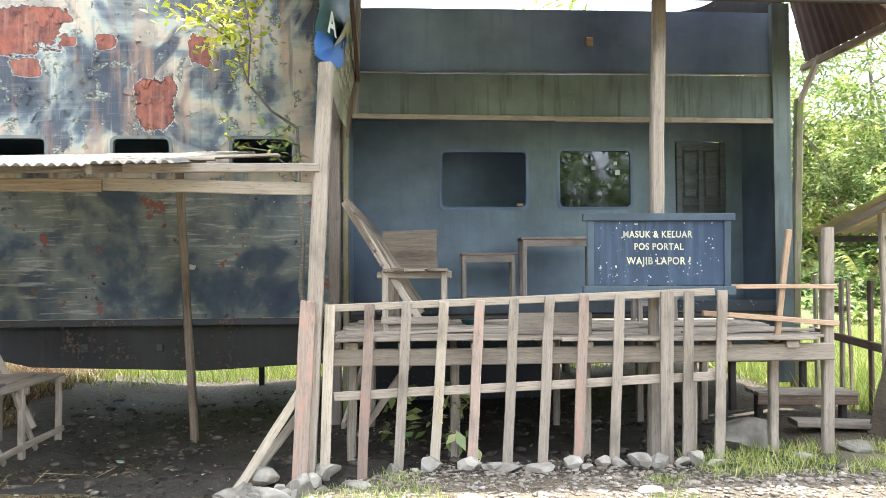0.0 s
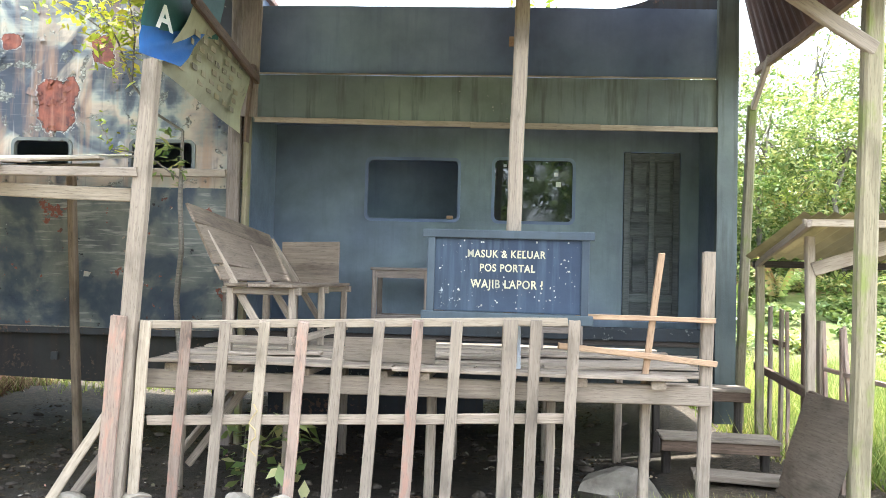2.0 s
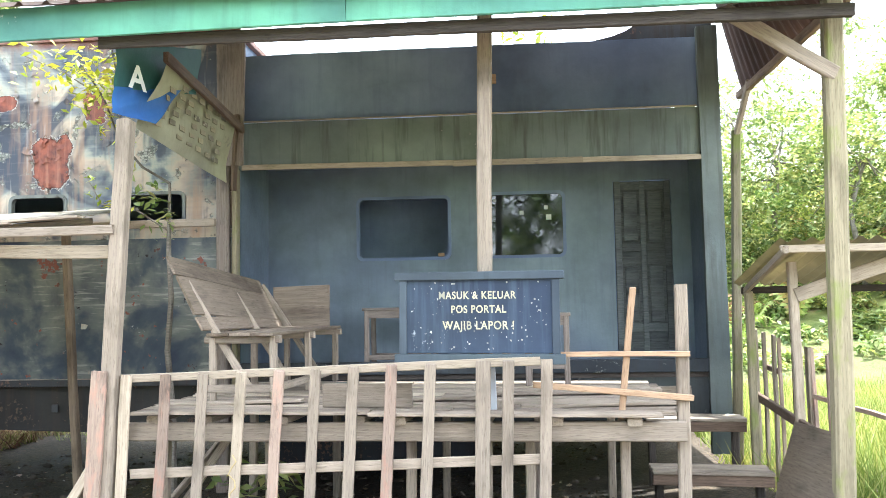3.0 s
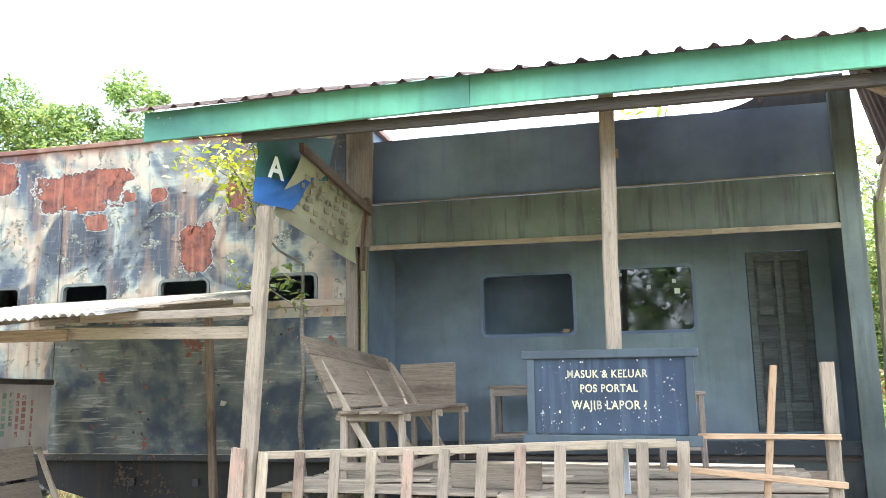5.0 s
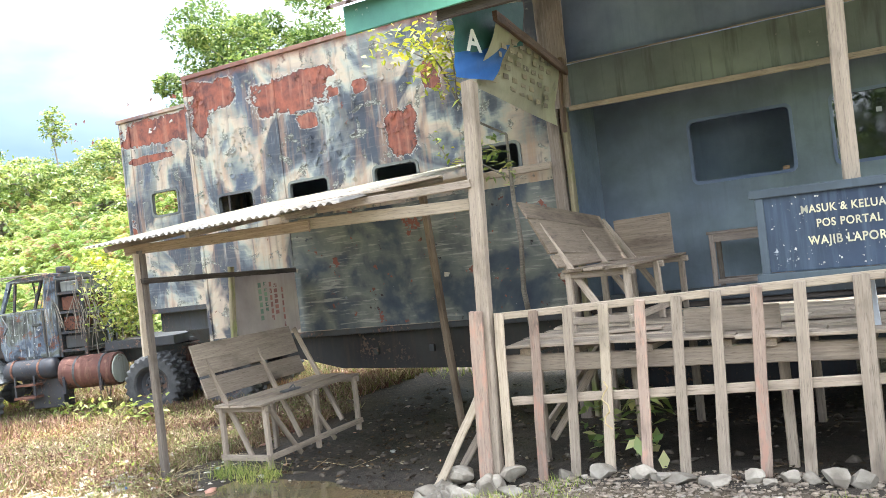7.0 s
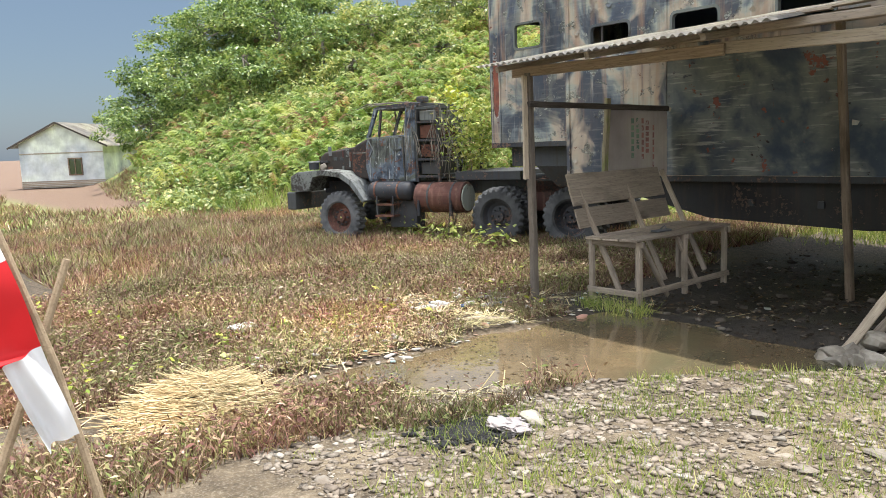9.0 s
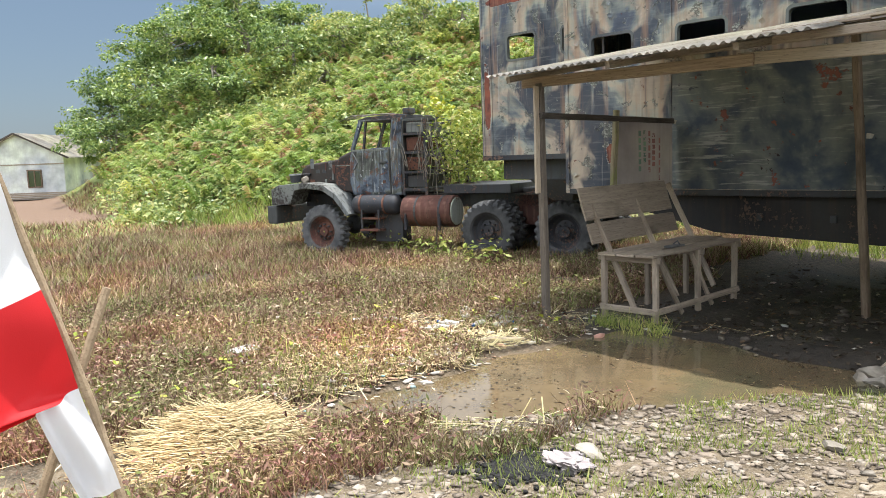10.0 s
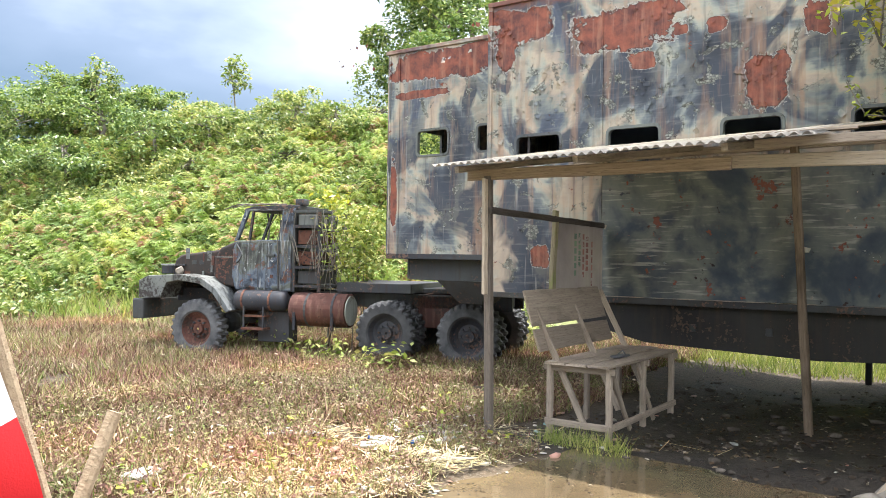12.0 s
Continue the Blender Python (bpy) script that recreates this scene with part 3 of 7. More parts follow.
def tube_bm(points, radii, sides=8, bm=None, caps=True):
    bm = bm or bmesh.new()
    rings = []
    pts = [Vector(p) for p in points]
    for i, p in enumerate(pts):
        d = (pts[min(i + 1, len(pts) - 1)] - pts[max(i - 1, 0)]).normalized()
        a = d.orthogonal().normalized() if abs(d.z) > 0.9 else d.cross(Vector((0, 0, 1))).normalized()
        b = d.cross(a)
        rings.append([bm.verts.new(p + (a * math.cos(2 * math.pi * k / sides) + b * math.sin(2 * math.pi * k / sides)) * radii[i]) for k in range(sides)])
    for r, q in zip(rings, rings[1:]):
        off = min(range(sides), key=lambda o: sum((r[k].co - q[(k + o) % sides].co).length for k in range(sides)))
        for k in range(sides):
            bm.faces.new((r[k], r[k - 1], q[(k - 1 + off) % sides], q[(k + off) % sides]))
    if caps:
        bm.faces.new(rings[0])
        bm.faces.new(rings[-1][::-1])
    bmesh.ops.recalc_face_normals(bm, faces=bm.faces)
    return bm


def box_bm(lo, hi, bevel=0.0, bm=None, m=None):
    bm = bm or bmesh.new()
    c = [(a + b) / 2 for a, b in zip(lo, hi)]
    mat = Matrix.Translation(c) @ Matrix.Diagonal((*[abs(b - a) for a, b in zip(lo, hi)], 1))
    made = bmesh.ops.create_cube(bm, size=1, matrix=(m or Matrix()) @ mat)["verts"]
    if bevel:
        edges = list({e for v in made for e in v.link_edges})
        bmesh.ops.bevel(bm, geom=edges, offset=bevel, segments=2, affect="EDGES", profile=0.6)
    return bm


def wall_bm(u0, u1, z0, z1, thick, holes=(), cut=0.6, v0=0.0, wave=0.0):
    """An upright wall in the plane v = v0 (thickness towards +v), with real holes through it."""
    us, zs = {u0, u1}, {z0, z1}
    for a, b, c, d in holes:
        us |= {a, b}
        zs |= {c, d}

    def fill(vals):
        vals = sorted(vals)
        out = [vals[0]]
        for v in vals[1:]:
            k = max(1, int((v - out[-1]) / cut))
            s = out[-1]
            out += [s + (v - s) * (i + 1) / k for i in range(k)]
        return out

    us, zs = fill(us), fill(zs)
    bm = bmesh.new()

    def solid(i, j):
        if not (0 <= i < len(us) - 1 and 0 <= j < len(zs) - 1):
            return False
        cu, cz = (us[i] + us[i + 1]) / 2, (zs[j] + zs[j + 1]) / 2
        return not any(a < cu < b and c < cz < d for a, b, c, d in holes)

    grid = {}

    def vert(i, j, back):
        if (i, j, back) not in grid:
            bulge = wave * noise.noise((us[i] * 1.3, zs[j] * 1.3, 3.0))
            grid[i, j, back] = bm.verts.new((us[i], v0 + back * thick + bulge, zs[j]))
        return grid[i, j, back]

    for i in range(len(us) - 1):
        for j in range(len(zs) - 1):
            if not solid(i, j):
                continue
            bm.faces.new([vert(i, j, 0), vert(i + 1, j, 0), vert(i + 1, j + 1, 0), vert(i, j + 1, 0)])
            bm.faces.new([vert(i, j, 1), vert(i, j + 1, 1), vert(i + 1, j + 1, 1), vert(i + 1, j, 1)])
            for di, dj, (a, b), (c, d) in ((-1, 0, (i, j), (i, j + 1)), (1, 0, (i + 1, j + 1), (i + 1, j)), (0, -1, (i + 1, j), (i, j)), (0, 1, (i, j + 1), (i + 1, j + 1))):
                if not solid(i + di, j + dj):
                    bm.faces.new([vert(a, b, 0), vert(c, d, 0), vert(c, d, 1), vert(a, b, 1)])
    bmesh.ops.recalc_face_normals(bm, faces=bm.faces)
    return bm


def ring_bm(u0, u1, z0, z1, out, rad, v0, depth):
    """A rounded window frame round the hole u0..u1, z0..z1: inner corners of radius rad."""
    bm = bmesh.new()

    def loop(a, b, c, d, r, v):
        pts = []
        for cx, cz, s in ((b - r, d - r, 0), (a + r, d - r, 90), (a + r, c + r, 180), (b - r, c + r, 270)):
            for k in range(5):
                an = radians(s + 22.5 * k)
                pts.append(bm.verts.new((cx + r * math.cos(an), v, cz + r * math.sin(an))))
        return pts

    e = 0.012
    loops = [loop(u0 + e, u1 - e, z0 + e, z1 - e, rad, v0 + depth), loop(u0 + e, u1 - e, z0 + e, z1 - e, rad, v0 - 0.012), loop(u0 - out, u1 + out, z0 - out, z1 + out, rad + out, v0 - 0.012), loop(u0 - out, u1 + out, z0 - out, z1 + out, rad + out, v0 + 0.004)]
    for a, b in zip(loops, loops[1:]):
        for i in range(len(a)):
            bm.faces.new((a[i], a[i - 1], b[i - 1], b[i]))
    bmesh.ops.recalc_face_normals(bm, faces=bm.faces)
    return bm


def corrugated_bm(length, width, period, amp, rng, thick=0.006, sag=0.0, ragged=0.0):
    """A corrugated sheet: ridges run along +y (width), waves along +x (length)."""
    bm = bmesh.new()
    nx, ny = max(8, int(length / period * 8)), 6
    rag = [rng.uniform(-ragged, ragged) for _ in range(nx // 8 + 2)]
    top = []
    for j in range(ny + 1):
        row = []
        for i in range(nx + 1):
            x, fy = length * i / nx, j / ny
            y = fy * width + (rag[i // 8] if j == 0 else 0)
            z = amp * math.cos(2 * math.pi * x / period) + sag * math.sin(math.pi * fy) * math.sin(math.pi * i / nx) + 0.012 * noise.noise((x * 0.9, y * 0.9, 5))
            row.append(bm.verts.new((x, y, z)))
        top.append(row)
    for a, b in zip(top, top[1:]):
        for i in range(nx):
            bm.faces.new((a[i], a[i + 1], b[i + 1], b[i]))
    bmesh.ops.solidify(bm, geom=list(bm.faces), thickness=thick)
    return bm


def stone_bm(r, rng, squash=0.65, fine=3):
    bm = bmesh.new()
    bmesh.ops.create_icosphere(bm, subdivisions=fine, radius=r)
    o = Vector((rng.uniform(0, 50), rng.uniform(0, 50), rng.uniform(0, 50)))
    sx, sy = rng.uniform(0.8, 1.35), rng.uniform(0.7, 1.1)
    cuts = [(Vector((rng.gauss(0, 1), rng.gauss(0, 1), rng.gauss(0, 0.8))).normalized(), r * rng.uniform(0.42, 0.78)) for _ in range(11)]
    for v in bm.verts:
        k = 1 + 0.3 * noise.noise(v.co / r * 0.9 + o) + 0.1 * noise.noise(v.co / r * 3 + o)
        q = v.co * k
        for nrm, d in cuts:
            q = q - nrm * max(0.0, q.dot(nrm) - d)
        v.co = Vector((q.x * sx, q.y * sy, q.z * squash)) * 1.15
    return bm


# ---- ground ----
def smooth01(a, b, x):
    t = min(1.0, max(0.0, (x - a) / (b - a)))
    return t * t * (3 - 2 * t)


def puddle(x, y):
    """1 inside the shallow pool in front of the lean-to, 0 outside."""
    s = (x * 0.70 - y * 0.70) + 4.47 + 0.16 * noise.noise((x * 1.1, y * 1.1, 8)) + 0.07 * noise.noise((x * 4, y * 4, 8))
    front = smooth01(0.05, -0.25, s)
    back = smooth01(6.7, 5.9, y + 0.2 * noise.noise((x * 1.5, y, 2)))
    west = smooth01(-4.15, -3.75, x + 0.25 * noise.noise((x, y * 1.6, 4)))
    return front * back * west


def hill(x, y):
    """The green hillside behind the trailer and truck, and the bank to the east."""
    r, az = math.hypot(x, y), math.degrees(math.atan2(-x, y))
    if az < -95 or az > 82:
        return 0.0
    edge = smooth01(76, 64, az) * smooth01(-95, -45, az)
    toe = 21 + 9 * smooth01(50, 80, az) - 1 * smooth01(10, -25, az)
    top = 40 + 6 * smooth01(30, 75, az)
    high = 6.9 + 1.6 * noise.noise((az * 0.05, 3, 1))
    f = smooth01(toe - 3, top, r)
    return edge * high * f ** 0.9 + edge * f * 0.9 * noise.noise((x * 0.16, y * 0.16, 0))


def ground_z(x, y):
    z = -0.03 - 0.20 * smooth01(0.4, 3.8, -x) - 0.13 * smooth01(4, 11, -x)
    z -= 0.12 * smooth01(6.2, 7.4, y) * smooth01(3.6, 2.4, x) * smooth01(-5.5, -3.5, x)
    z += 0.03 * smooth01(1.0, 2.5, x)
    z += 0.02 * noise.noise((x * 0.7, y * 0.7, 0)) + 0.012 * noise.noise((x * 2.7, y * 2.7, 1))
    p = puddle(x, y)
    z = z * (1 - p) + (-0.30) * p
    return z + hill(x, y)


def build_ground():
    """One sheet, fine near the walk and coarse towards the horizon."""
    def axis(fine, lo, hi):
        vals = list(np.arange(lo, hi, fine))
        step, v = fine, hi
        up = []
        while v < 900:
            up.append(v)
            step *= 1.13
            v += step
        step, v, down = fine, lo, []
        while v > -900:
            step *= 1.13
            v -= step
            down.append(v)
        return down[::-1] + vals + up

    xs, ys = axis(0.09, -8.0, 5.0), axis(0.09, 0.5, 9.0)
    verts = [(x, y, ground_z(x, y)) for y in ys for x in xs]
    w = len(xs)
    faces = [(j * w + i, j * w + i + 1, (j + 1) * w + i + 1, (j + 1) * w + i) for j in range(len(ys) - 1) for i in range(w - 1)]
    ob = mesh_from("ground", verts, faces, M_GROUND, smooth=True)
    tagged(ob, "gravel road, dry weedy field, mud with painted shade and a green hillside", "ground", kind="structure")
    n = 60
    wv = []
    pts, pf = {}, []
    for j in range(n):
        for i in range(n):
            x, y = -4.4 + 4.4 * i / (n - 1), 3.0 + 4.2 * j / (n - 1)
            pts[i, j] = len(wv)
            wv.append((x, y, -0.252))
    for j in range(n - 1):
        for i in range(n - 1):
            if max(puddle(*wv[pts[a, b]][:2]) for a in (i, i + 1) for b in (j, j + 1)) > 0.02:
                pf.append((pts[i, j], pts[i + 1, j], pts[i + 1, j + 1], pts[i, j + 1]))
    ob = mesh_from("water", wv, pf, M_WATER)
    tagged(ob, "shallow muddy brown puddle beside the gravel road", "puddle", kind="structure")


build_ground()


# ---- trailer ----
TR = pose(0, 8.75, 0, 0, 0, 3.72)


M_FRAME = painted("grey_window_frame", (0.16, 0.165, 0.165), (0.06, 0.05, 0.045), (0.08, 0.075, 0.07), 0.58, 0.6)


def window_unit(name, parent, u0, u1, z0, z1, v0, material, tag):
    fr = part(name, ring_bm(u0, u1, z0, z1, 0.022, 0.055, v0, 0.05), material, parent, tag, TR)
    return fr


def build_trailer():
    t = thing("box_trailer", "derelict camouflaged box trailer with peeling paint and rust, on its truck", "trailer", TR)
    wins = [(-6.08, -5.46), (-4.85, -4.23), (-3.54, -2.93), (-2.28, -1.62)]
    holes = [(a, b, 2.60, 2.92) for a, b in wins]
    # slide-out body
    part("side_wall", wall_bm(-6.46, -1.06, 0.93, 4.60, 0.06, holes, 0.25, 0.0, 0.02), M_CAMO, t, "", TR)
    # thin overlay in darker camouflage, standing for the shade below the lean-to roof
    part("lower_panel", wall_bm(-4.93, -1.07, 0.98, 2.44, 0.008, (), 0.25, -0.012, 0.02), M_CAMO_SHADED, t, "smeared navy and green lower side, darkened for the lean-to shade", TR)
    part("end_wall", box_bm((-6.46, 0.062, 0.93), (-6.41, 1.78, 4.60)), M_CAMO, t, "", TR)
    part("roof", box_bm((-6.50, -0.03, 4.602), (-1.0, 4.3, 4.66), 0.01), M_CAMO, t, "rusty roof edge", TR)
    part("floor", box_bm((-6.40, 0.065, 0.95), (-1.10, 4.2, 1.0)), M_STEEL, t, "", TR)
    part("bottom_rail", box_bm((-6.47, -0.015, 0.90), (-1.06, 0.05, 0.97), 0.008), M_STEEL, t, "dark rusted bottom rail", TR)
    part("rear_wall", box_bm((-6.40, 4.2, 0.95), (-1.0, 4.25, 4.60)), M_CAMO, t, "", TR)
    part("partition", box_bm((-1.10, 0.065, 1.0), (-1.06, 4.2, 4.60)), M_HUT_UP, t, "", TR)
    part("partition", box_bm((-6.40, 1.75, 1.0), (-1.11, 1.78, 4.59)), M_HUT_UP, t, "", TR)
    for i, (a, b) in enumerate(wins):
        window_unit("window_frame", t, a, b, 2.60, 2.92, 0.0, M_FRAME, "rounded grey window frame")
    part("window_bar", box_bm((-5.93, 0.03, 2.61), (-5.90, 0.05, 2.91)), M_STEEL, t, "", TR)
    # riveted seams
    for u in (-4.95,):
        part("seam_strip", box_bm((u, -0.012, 0.98), (u + 0.035, 0.0, 4.58), 0.003), M_CAMO, t, "", TR)
    part("corner_post", box_bm((-6.50, -0.02, 0.91), (-6.44, 0.05, 4.62), 0.01), M_CAMO, t, "", TR)
    # front body over the truck
    fholes = [(-8.35, -7.78, 2.92, 3.30), (-7.27, -6.75, 2.92, 3.30)]
    part("front_side_wall", wall_bm(-8.88, -6.30, 1.42, 4.52, 0.05, fholes, 0.3, 0.95, 0.015), M_CAMO, t, "", TR)
    part("front_side_wall", wall_bm(-8.88, -6.30, 1.42, 4.52, 0.05, [(-8.45, -7.7, 2.75, 3.4), (-7.5, -6.7, 2.75, 3.4)], 0.6, 3.1), M_CAMO, t, "", TR)
    part("nose_wall", wall_bm(0.95, 3.15, 1.42, 4.52, 0.045, [(1.25, 2.35, 2.8, 3.45)], 0.5), M_CAMO, t, "", TR @ pose(-8.885, 0, 0, 0, 0, 90))
    part("front_roof", box_bm((-8.96, 0.92, 4.522), (-6.47, 3.18, 4.58), 0.01), M_CAMO, t, "rusty roof edge", TR)
    part("front_floor", box_bm((-8.88, 1.0, 1.36), (-6.42, 3.1, 1.418)), M_STEEL, t, "", TR)
    for a, b, c, d in fholes:
        window_unit("window_frame", t, a, b, c, d, 0.95, M_FRAME, "rounded grey window frame")
    for u in (-8.90, -8.72):
        part("seam_strip", box_bm((u, 0.935, 1.40), (u + 0.03, 0.949, 4.5), 0.003), M_CAMO, t, "", TR)
    part("bottom_rail", box_bm((-8.92, 0.93, 1.36), (-6.47, 0.985, 1.44), 0.008), M_STEEL, t, "dark rusted bottom rail", TR)
    # gooseneck and kingpin stand
    part("gooseneck", box_bm((-8.62, 1.15, 1.04), (-6.0, 1.30, 1.36), 0.01), M_STEEL, t, "black steel gooseneck beam", TR)
    part("gooseneck", box_bm((-8.62, 2.7, 1.04), (-6.0, 2.85, 1.36), 0.01), M_STEEL, t, "", TR)
    part("cross_member", box_bm((-8.66, 1.15, 1.05), (-8.62, 2.85, 1.36), 0.006), M_STEEL, t, "", TR)
    bm = bmesh.new()
    bmesh.ops.create_cone(bm, cap_ends=True, segments=4, radius1=0.28, radius2=0.62, depth=0.34, matrix=pose(-7.55, 1.45, 0.88, 0, 0, 45))
    part("kingpin_stand", bm, M_STEEL, t, "", TR)
    # chassis skirt, dropping behind the gooseneck
    prof = [(-6.2, 0.92), (-5.6, 0.74), (-4.42, 0.46), (-2.6, 0.40), (-1.2, 0.47), (3.9, 0.50), (3.9, 0.92)]
    bm = bmesh.new()
    a = [bm.verts.new((u, 0.12, z)) for u, z in prof]
    b = [bm.verts.new((u, 0.17, z)) for u, z in prof]
    bm.faces.new(a)
    bm.faces.new(b[::-1])
    for i in range(len(prof)):
        bm.faces.new((a[i], b[i], b[i - 1], a[i - 1]))
    bmesh.ops.recalc_face_normals(bm, faces=bm.faces)
    part("chassis_skirt", bm, M_STEEL_SHADE, t, "rusted steel chassis skirt, darkened for its shade", TR)
    part("chassis_floor", box_bm((-4.4, 0.17, 0.50), (3.9, 4.2, 0.56)), M_STEEL_SHADE, t, "", TR)
    # added dark sheet: blocks light from behind so the space below reads as shade
    part("rear_apron", wall_bm(-1.1, 1.45, -0.34, 0.30, 0.03, (), 0.4, 1.3, 0.03), M_STEEL, t, "dark sheet added for the shade under the floor", TR)
    for u in (-3.9, -3.1, -1.3, 0.6, 2.6):
        part("bracket", box_bm((u, 0.085, 0.62), (u + 0.07, 0.119, 0.70), 0.006), M_STEEL, t, "", TR)
    # support jacks down to the ground, far side
    for u in (-2.6, 3.6):
        for v in (3.9,):
            w = TR @ Vector((u, v, 0))
            part("jack_leg", box_bm((u - 0.04, v - 0.04, ground_z(w.x, w.y) - 0.03), (u + 0.04, v + 0.04, 0.5)), M_STEEL, t, "", TR)
    # loose paint, curling off the steel
    rng = random.Random(31)
    vs, fs = [], []
    spots = PATCHES[:7]
    def flake(u, z, s, v=0.0):
        an = rng.uniform(0, 6.28)
        k = len(vs)
        lift = rng.uniform(0.3, 1.0) * s * 0.45
        c, sn = math.cos(an), math.sin(an)
        for i in range(3):
            for j in range(2):
                x, y = (j - 0.5) * s * rng.uniform(0.7, 1.2), (i / 2) * s * rng.uniform(0.8, 1.3)
                vs.append((u + c * x - sn * y, v - 0.006 - lift * (i / 2) ** 1.6, z + sn * x + c * y))
        fs.extend([(k, k + 1, k + 3, k + 2), (k + 2, k + 3, k + 5, k + 4)])
    for x, z, rx, rz in spots:
        for _ in range(34):
            an = rng.uniform(0, 6.28)
            flake(x + rx * math.cos(an) * rng.uniform(0.92, 1.12), z + rz * math.sin(an) * rng.uniform(0.96, 1.1), 0.012 + 0.045 * rng.random() ** 2)
    for cx, cz, sx, sz, n in ((-5.65, 3.35, 0.26, 0.2, 90), (-6.36, 3.5, 0.05, 0.6, 50), (-3.85, 3.45, 0.16, 0.35, 40), (-3.35, 4.15, 0.3, 0.22, 36), (-2.65, 3.85, 0.2, 0.3, 30), (-4.35, 3.15, 0.2, 0.2, 40), (-5.9, 1.9, 0.35, 0.4, 40), (-4.6, 1.9, 0.2, 0.35, 26), (-2.2, 1.9, 0.5, 0.6, 14)):
        for _ in range(n):
            u, z = cx + rng.gauss(0, sx), cz + rng.gauss(0, sz)
            if -6.4 < u < -1.2 and 1.0 < z < 4.5 and not any(a - 0.06 < u < b + 0.06 and 2.5 < z < 3.0 for a, b in wins):
                flake(u, z, 0.012 + 0.055 * rng.random() ** 2)
    ob = mesh_from("curled_paint", vs, fs, M_CAMO, t, "curling loose paint flakes", TR)
    tagged(ob, kind="stuff")


build_trailer()


# ---- guard post in the trailer's open side ----
def build_guard_post():
    t = thing("guard_post", "dark green guard room open to a timber deck", "guard post", TR)
    holes = [(0.05, 1.11, 2.23, 2.93), (1.51, 2.42, 2.23, 2.95), (2.98, 3.62, 1.13, 3.06)]
    part("back_wall", wall_bm(-1.05, 3.86, 0.60, 3.42, 0.04, holes, 0.4, 1.02, 0.02), M_HUT, t, "", TR)
    part("side_wall", box_bm((-1.05, 0.05, 0.60), (-1.02, 1.02, 3.42)), M_HUT, t, "", TR)
    part("side_wall", box_bm((3.83, 0.05, 0.60), (3.86, 1.02, 3.42)), M_HUT, t, "", TR)
    part("room_ceiling", box_bm((-1.05, 0.05, 3.30), (3.86, 1.02, 3.34)), M_HUT_UP, t, "", TR)
    part("room_floor", box_bm((-1.05, 0.0, 0.94), (3.86, 1.02, 0.99)), M_DARK, t, "", TR)
    part("sill", box_bm((-1.0, -0.04, 0.99), (3.75, 0.05, 1.12), 0.01), M_SILL, t, "worn dark sill", TR)
    part("sill_sheet", wall_bm(-1.0, 3.8, 0.52, 0.98, 0.03, (), 0.5, 0.02, 0.02), M_SILL, t, "dark lower sheet", TR)
    part("upper_band", wall_bm(-1.02, 3.78, 3.14, 3.635, 0.03, (), 0.3, -0.01, 0.03), M_BAND, t, "streaked olive panel", TR)
    part("upper_panel", wall_bm(-1.04, 3.88, 3.66, 4.37, 0.03, (), 0.3, 0.03, 0.03), M_HUT_UP, t, "dark navy panel", TR)
    # crack of light between the two panels, done as a pale strip
    part("ledge_strip", box_bm((-1.03, -0.035, 3.638), (3.7, -0.005, 3.652), 0.003), M_PALE, t, "thin pale strip standing for light through the gap", TR)
    part("roof_deck", box_bm((-1.0, 0.07, 3.5), (3.88, 2.0, 3.54)), M_STEEL, t, "", TR)
    bm = wall_bm(2.7, 3.9, 4.375, 4.66, 0.02, (), 0.1, 0.06, 0.02)
    for v in bm.verts:
        if v.co.z > 4.5:
            v.co.z -= 0.28 * smooth01(3.5, 2.7, v.co.x + 0.25 * noise.noise((v.co.x * 6, 0, 1)))
    part("torn_sheet", bm, M_STEEL, t, "torn dark sheet at the wall top", TR)
    # uprights
    part("pillar", wall_bm(3.72, 3.92, 0.2, 4.45, 0.08, (), 0.4, -0.06, 0.01), M_BAND, t, "mossy green pillar", TR)
    for u, w, d, m in ((-1.17, 0.13, -0.05, M_PLY), (-1.05, 0.06, -0.02, M_MOSS)):
        w0 = TR @ Vector((u, d, ground_z(u, 8.7) - 0.02))
        beam("pillar", t, w0, TR @ Vector((u, d, 4.55)), w, 0.09, m)
    # back windows: a dark opening and a glossy pane
    window_unit("window_frame", t, 0.05, 1.11, 2.23, 2.93, 1.02, M_HUT_UP, "dark window frame")
    window_unit("window_frame", t, 1.51, 2.42, 2.23, 2.95, 1.02, M_HUT_UP, "dark window frame")
    part("window_pane", box_bm((1.52, 1.035, 2.24), (2.41, 1.043, 2.94)), M_GLASS, t, "dark glossy pane with paper scraps", TR)
    part("inner_wall", box_bm((-1.0, 2.0, 0.6), (3.85, 2.03, 4.3)), M_HUT_UP, t, "", TR)
    part("ledge", box_bm((0.98, 0.985, 2.245), (1.05, 1.02, 2.285), 0.004), M_ORANGE, t, "", TR)
    for u, z, s in ((1.92, 2.70, 0.05), (2.22, 2.64, 0.06), (1.62, 2.86, 0.035), (2.2, 2.76, 0.045)):
        part("paper_scrap", box_bm((u, 1.029, z), (u + s, 1.034, z + s)), M_PAPER, t, "white paper scrap", TR)
    # panelled door, shut
    d = part("door", box_bm((2.99, 1.03, 1.14), (3.61, 1.06, 3.05), 0.004), M_DARKDOOR, t, "dark panelled wooden door, shut", TR)
    for a, b in ((2.99, 3.06), (3.27, 3.33), (3.54, 3.61)):
        part("stile", box_bm((a, 1.0, 1.14), (b, 1.03, 3.05), 0.006), M_DARKDOOR, d, "", TR)
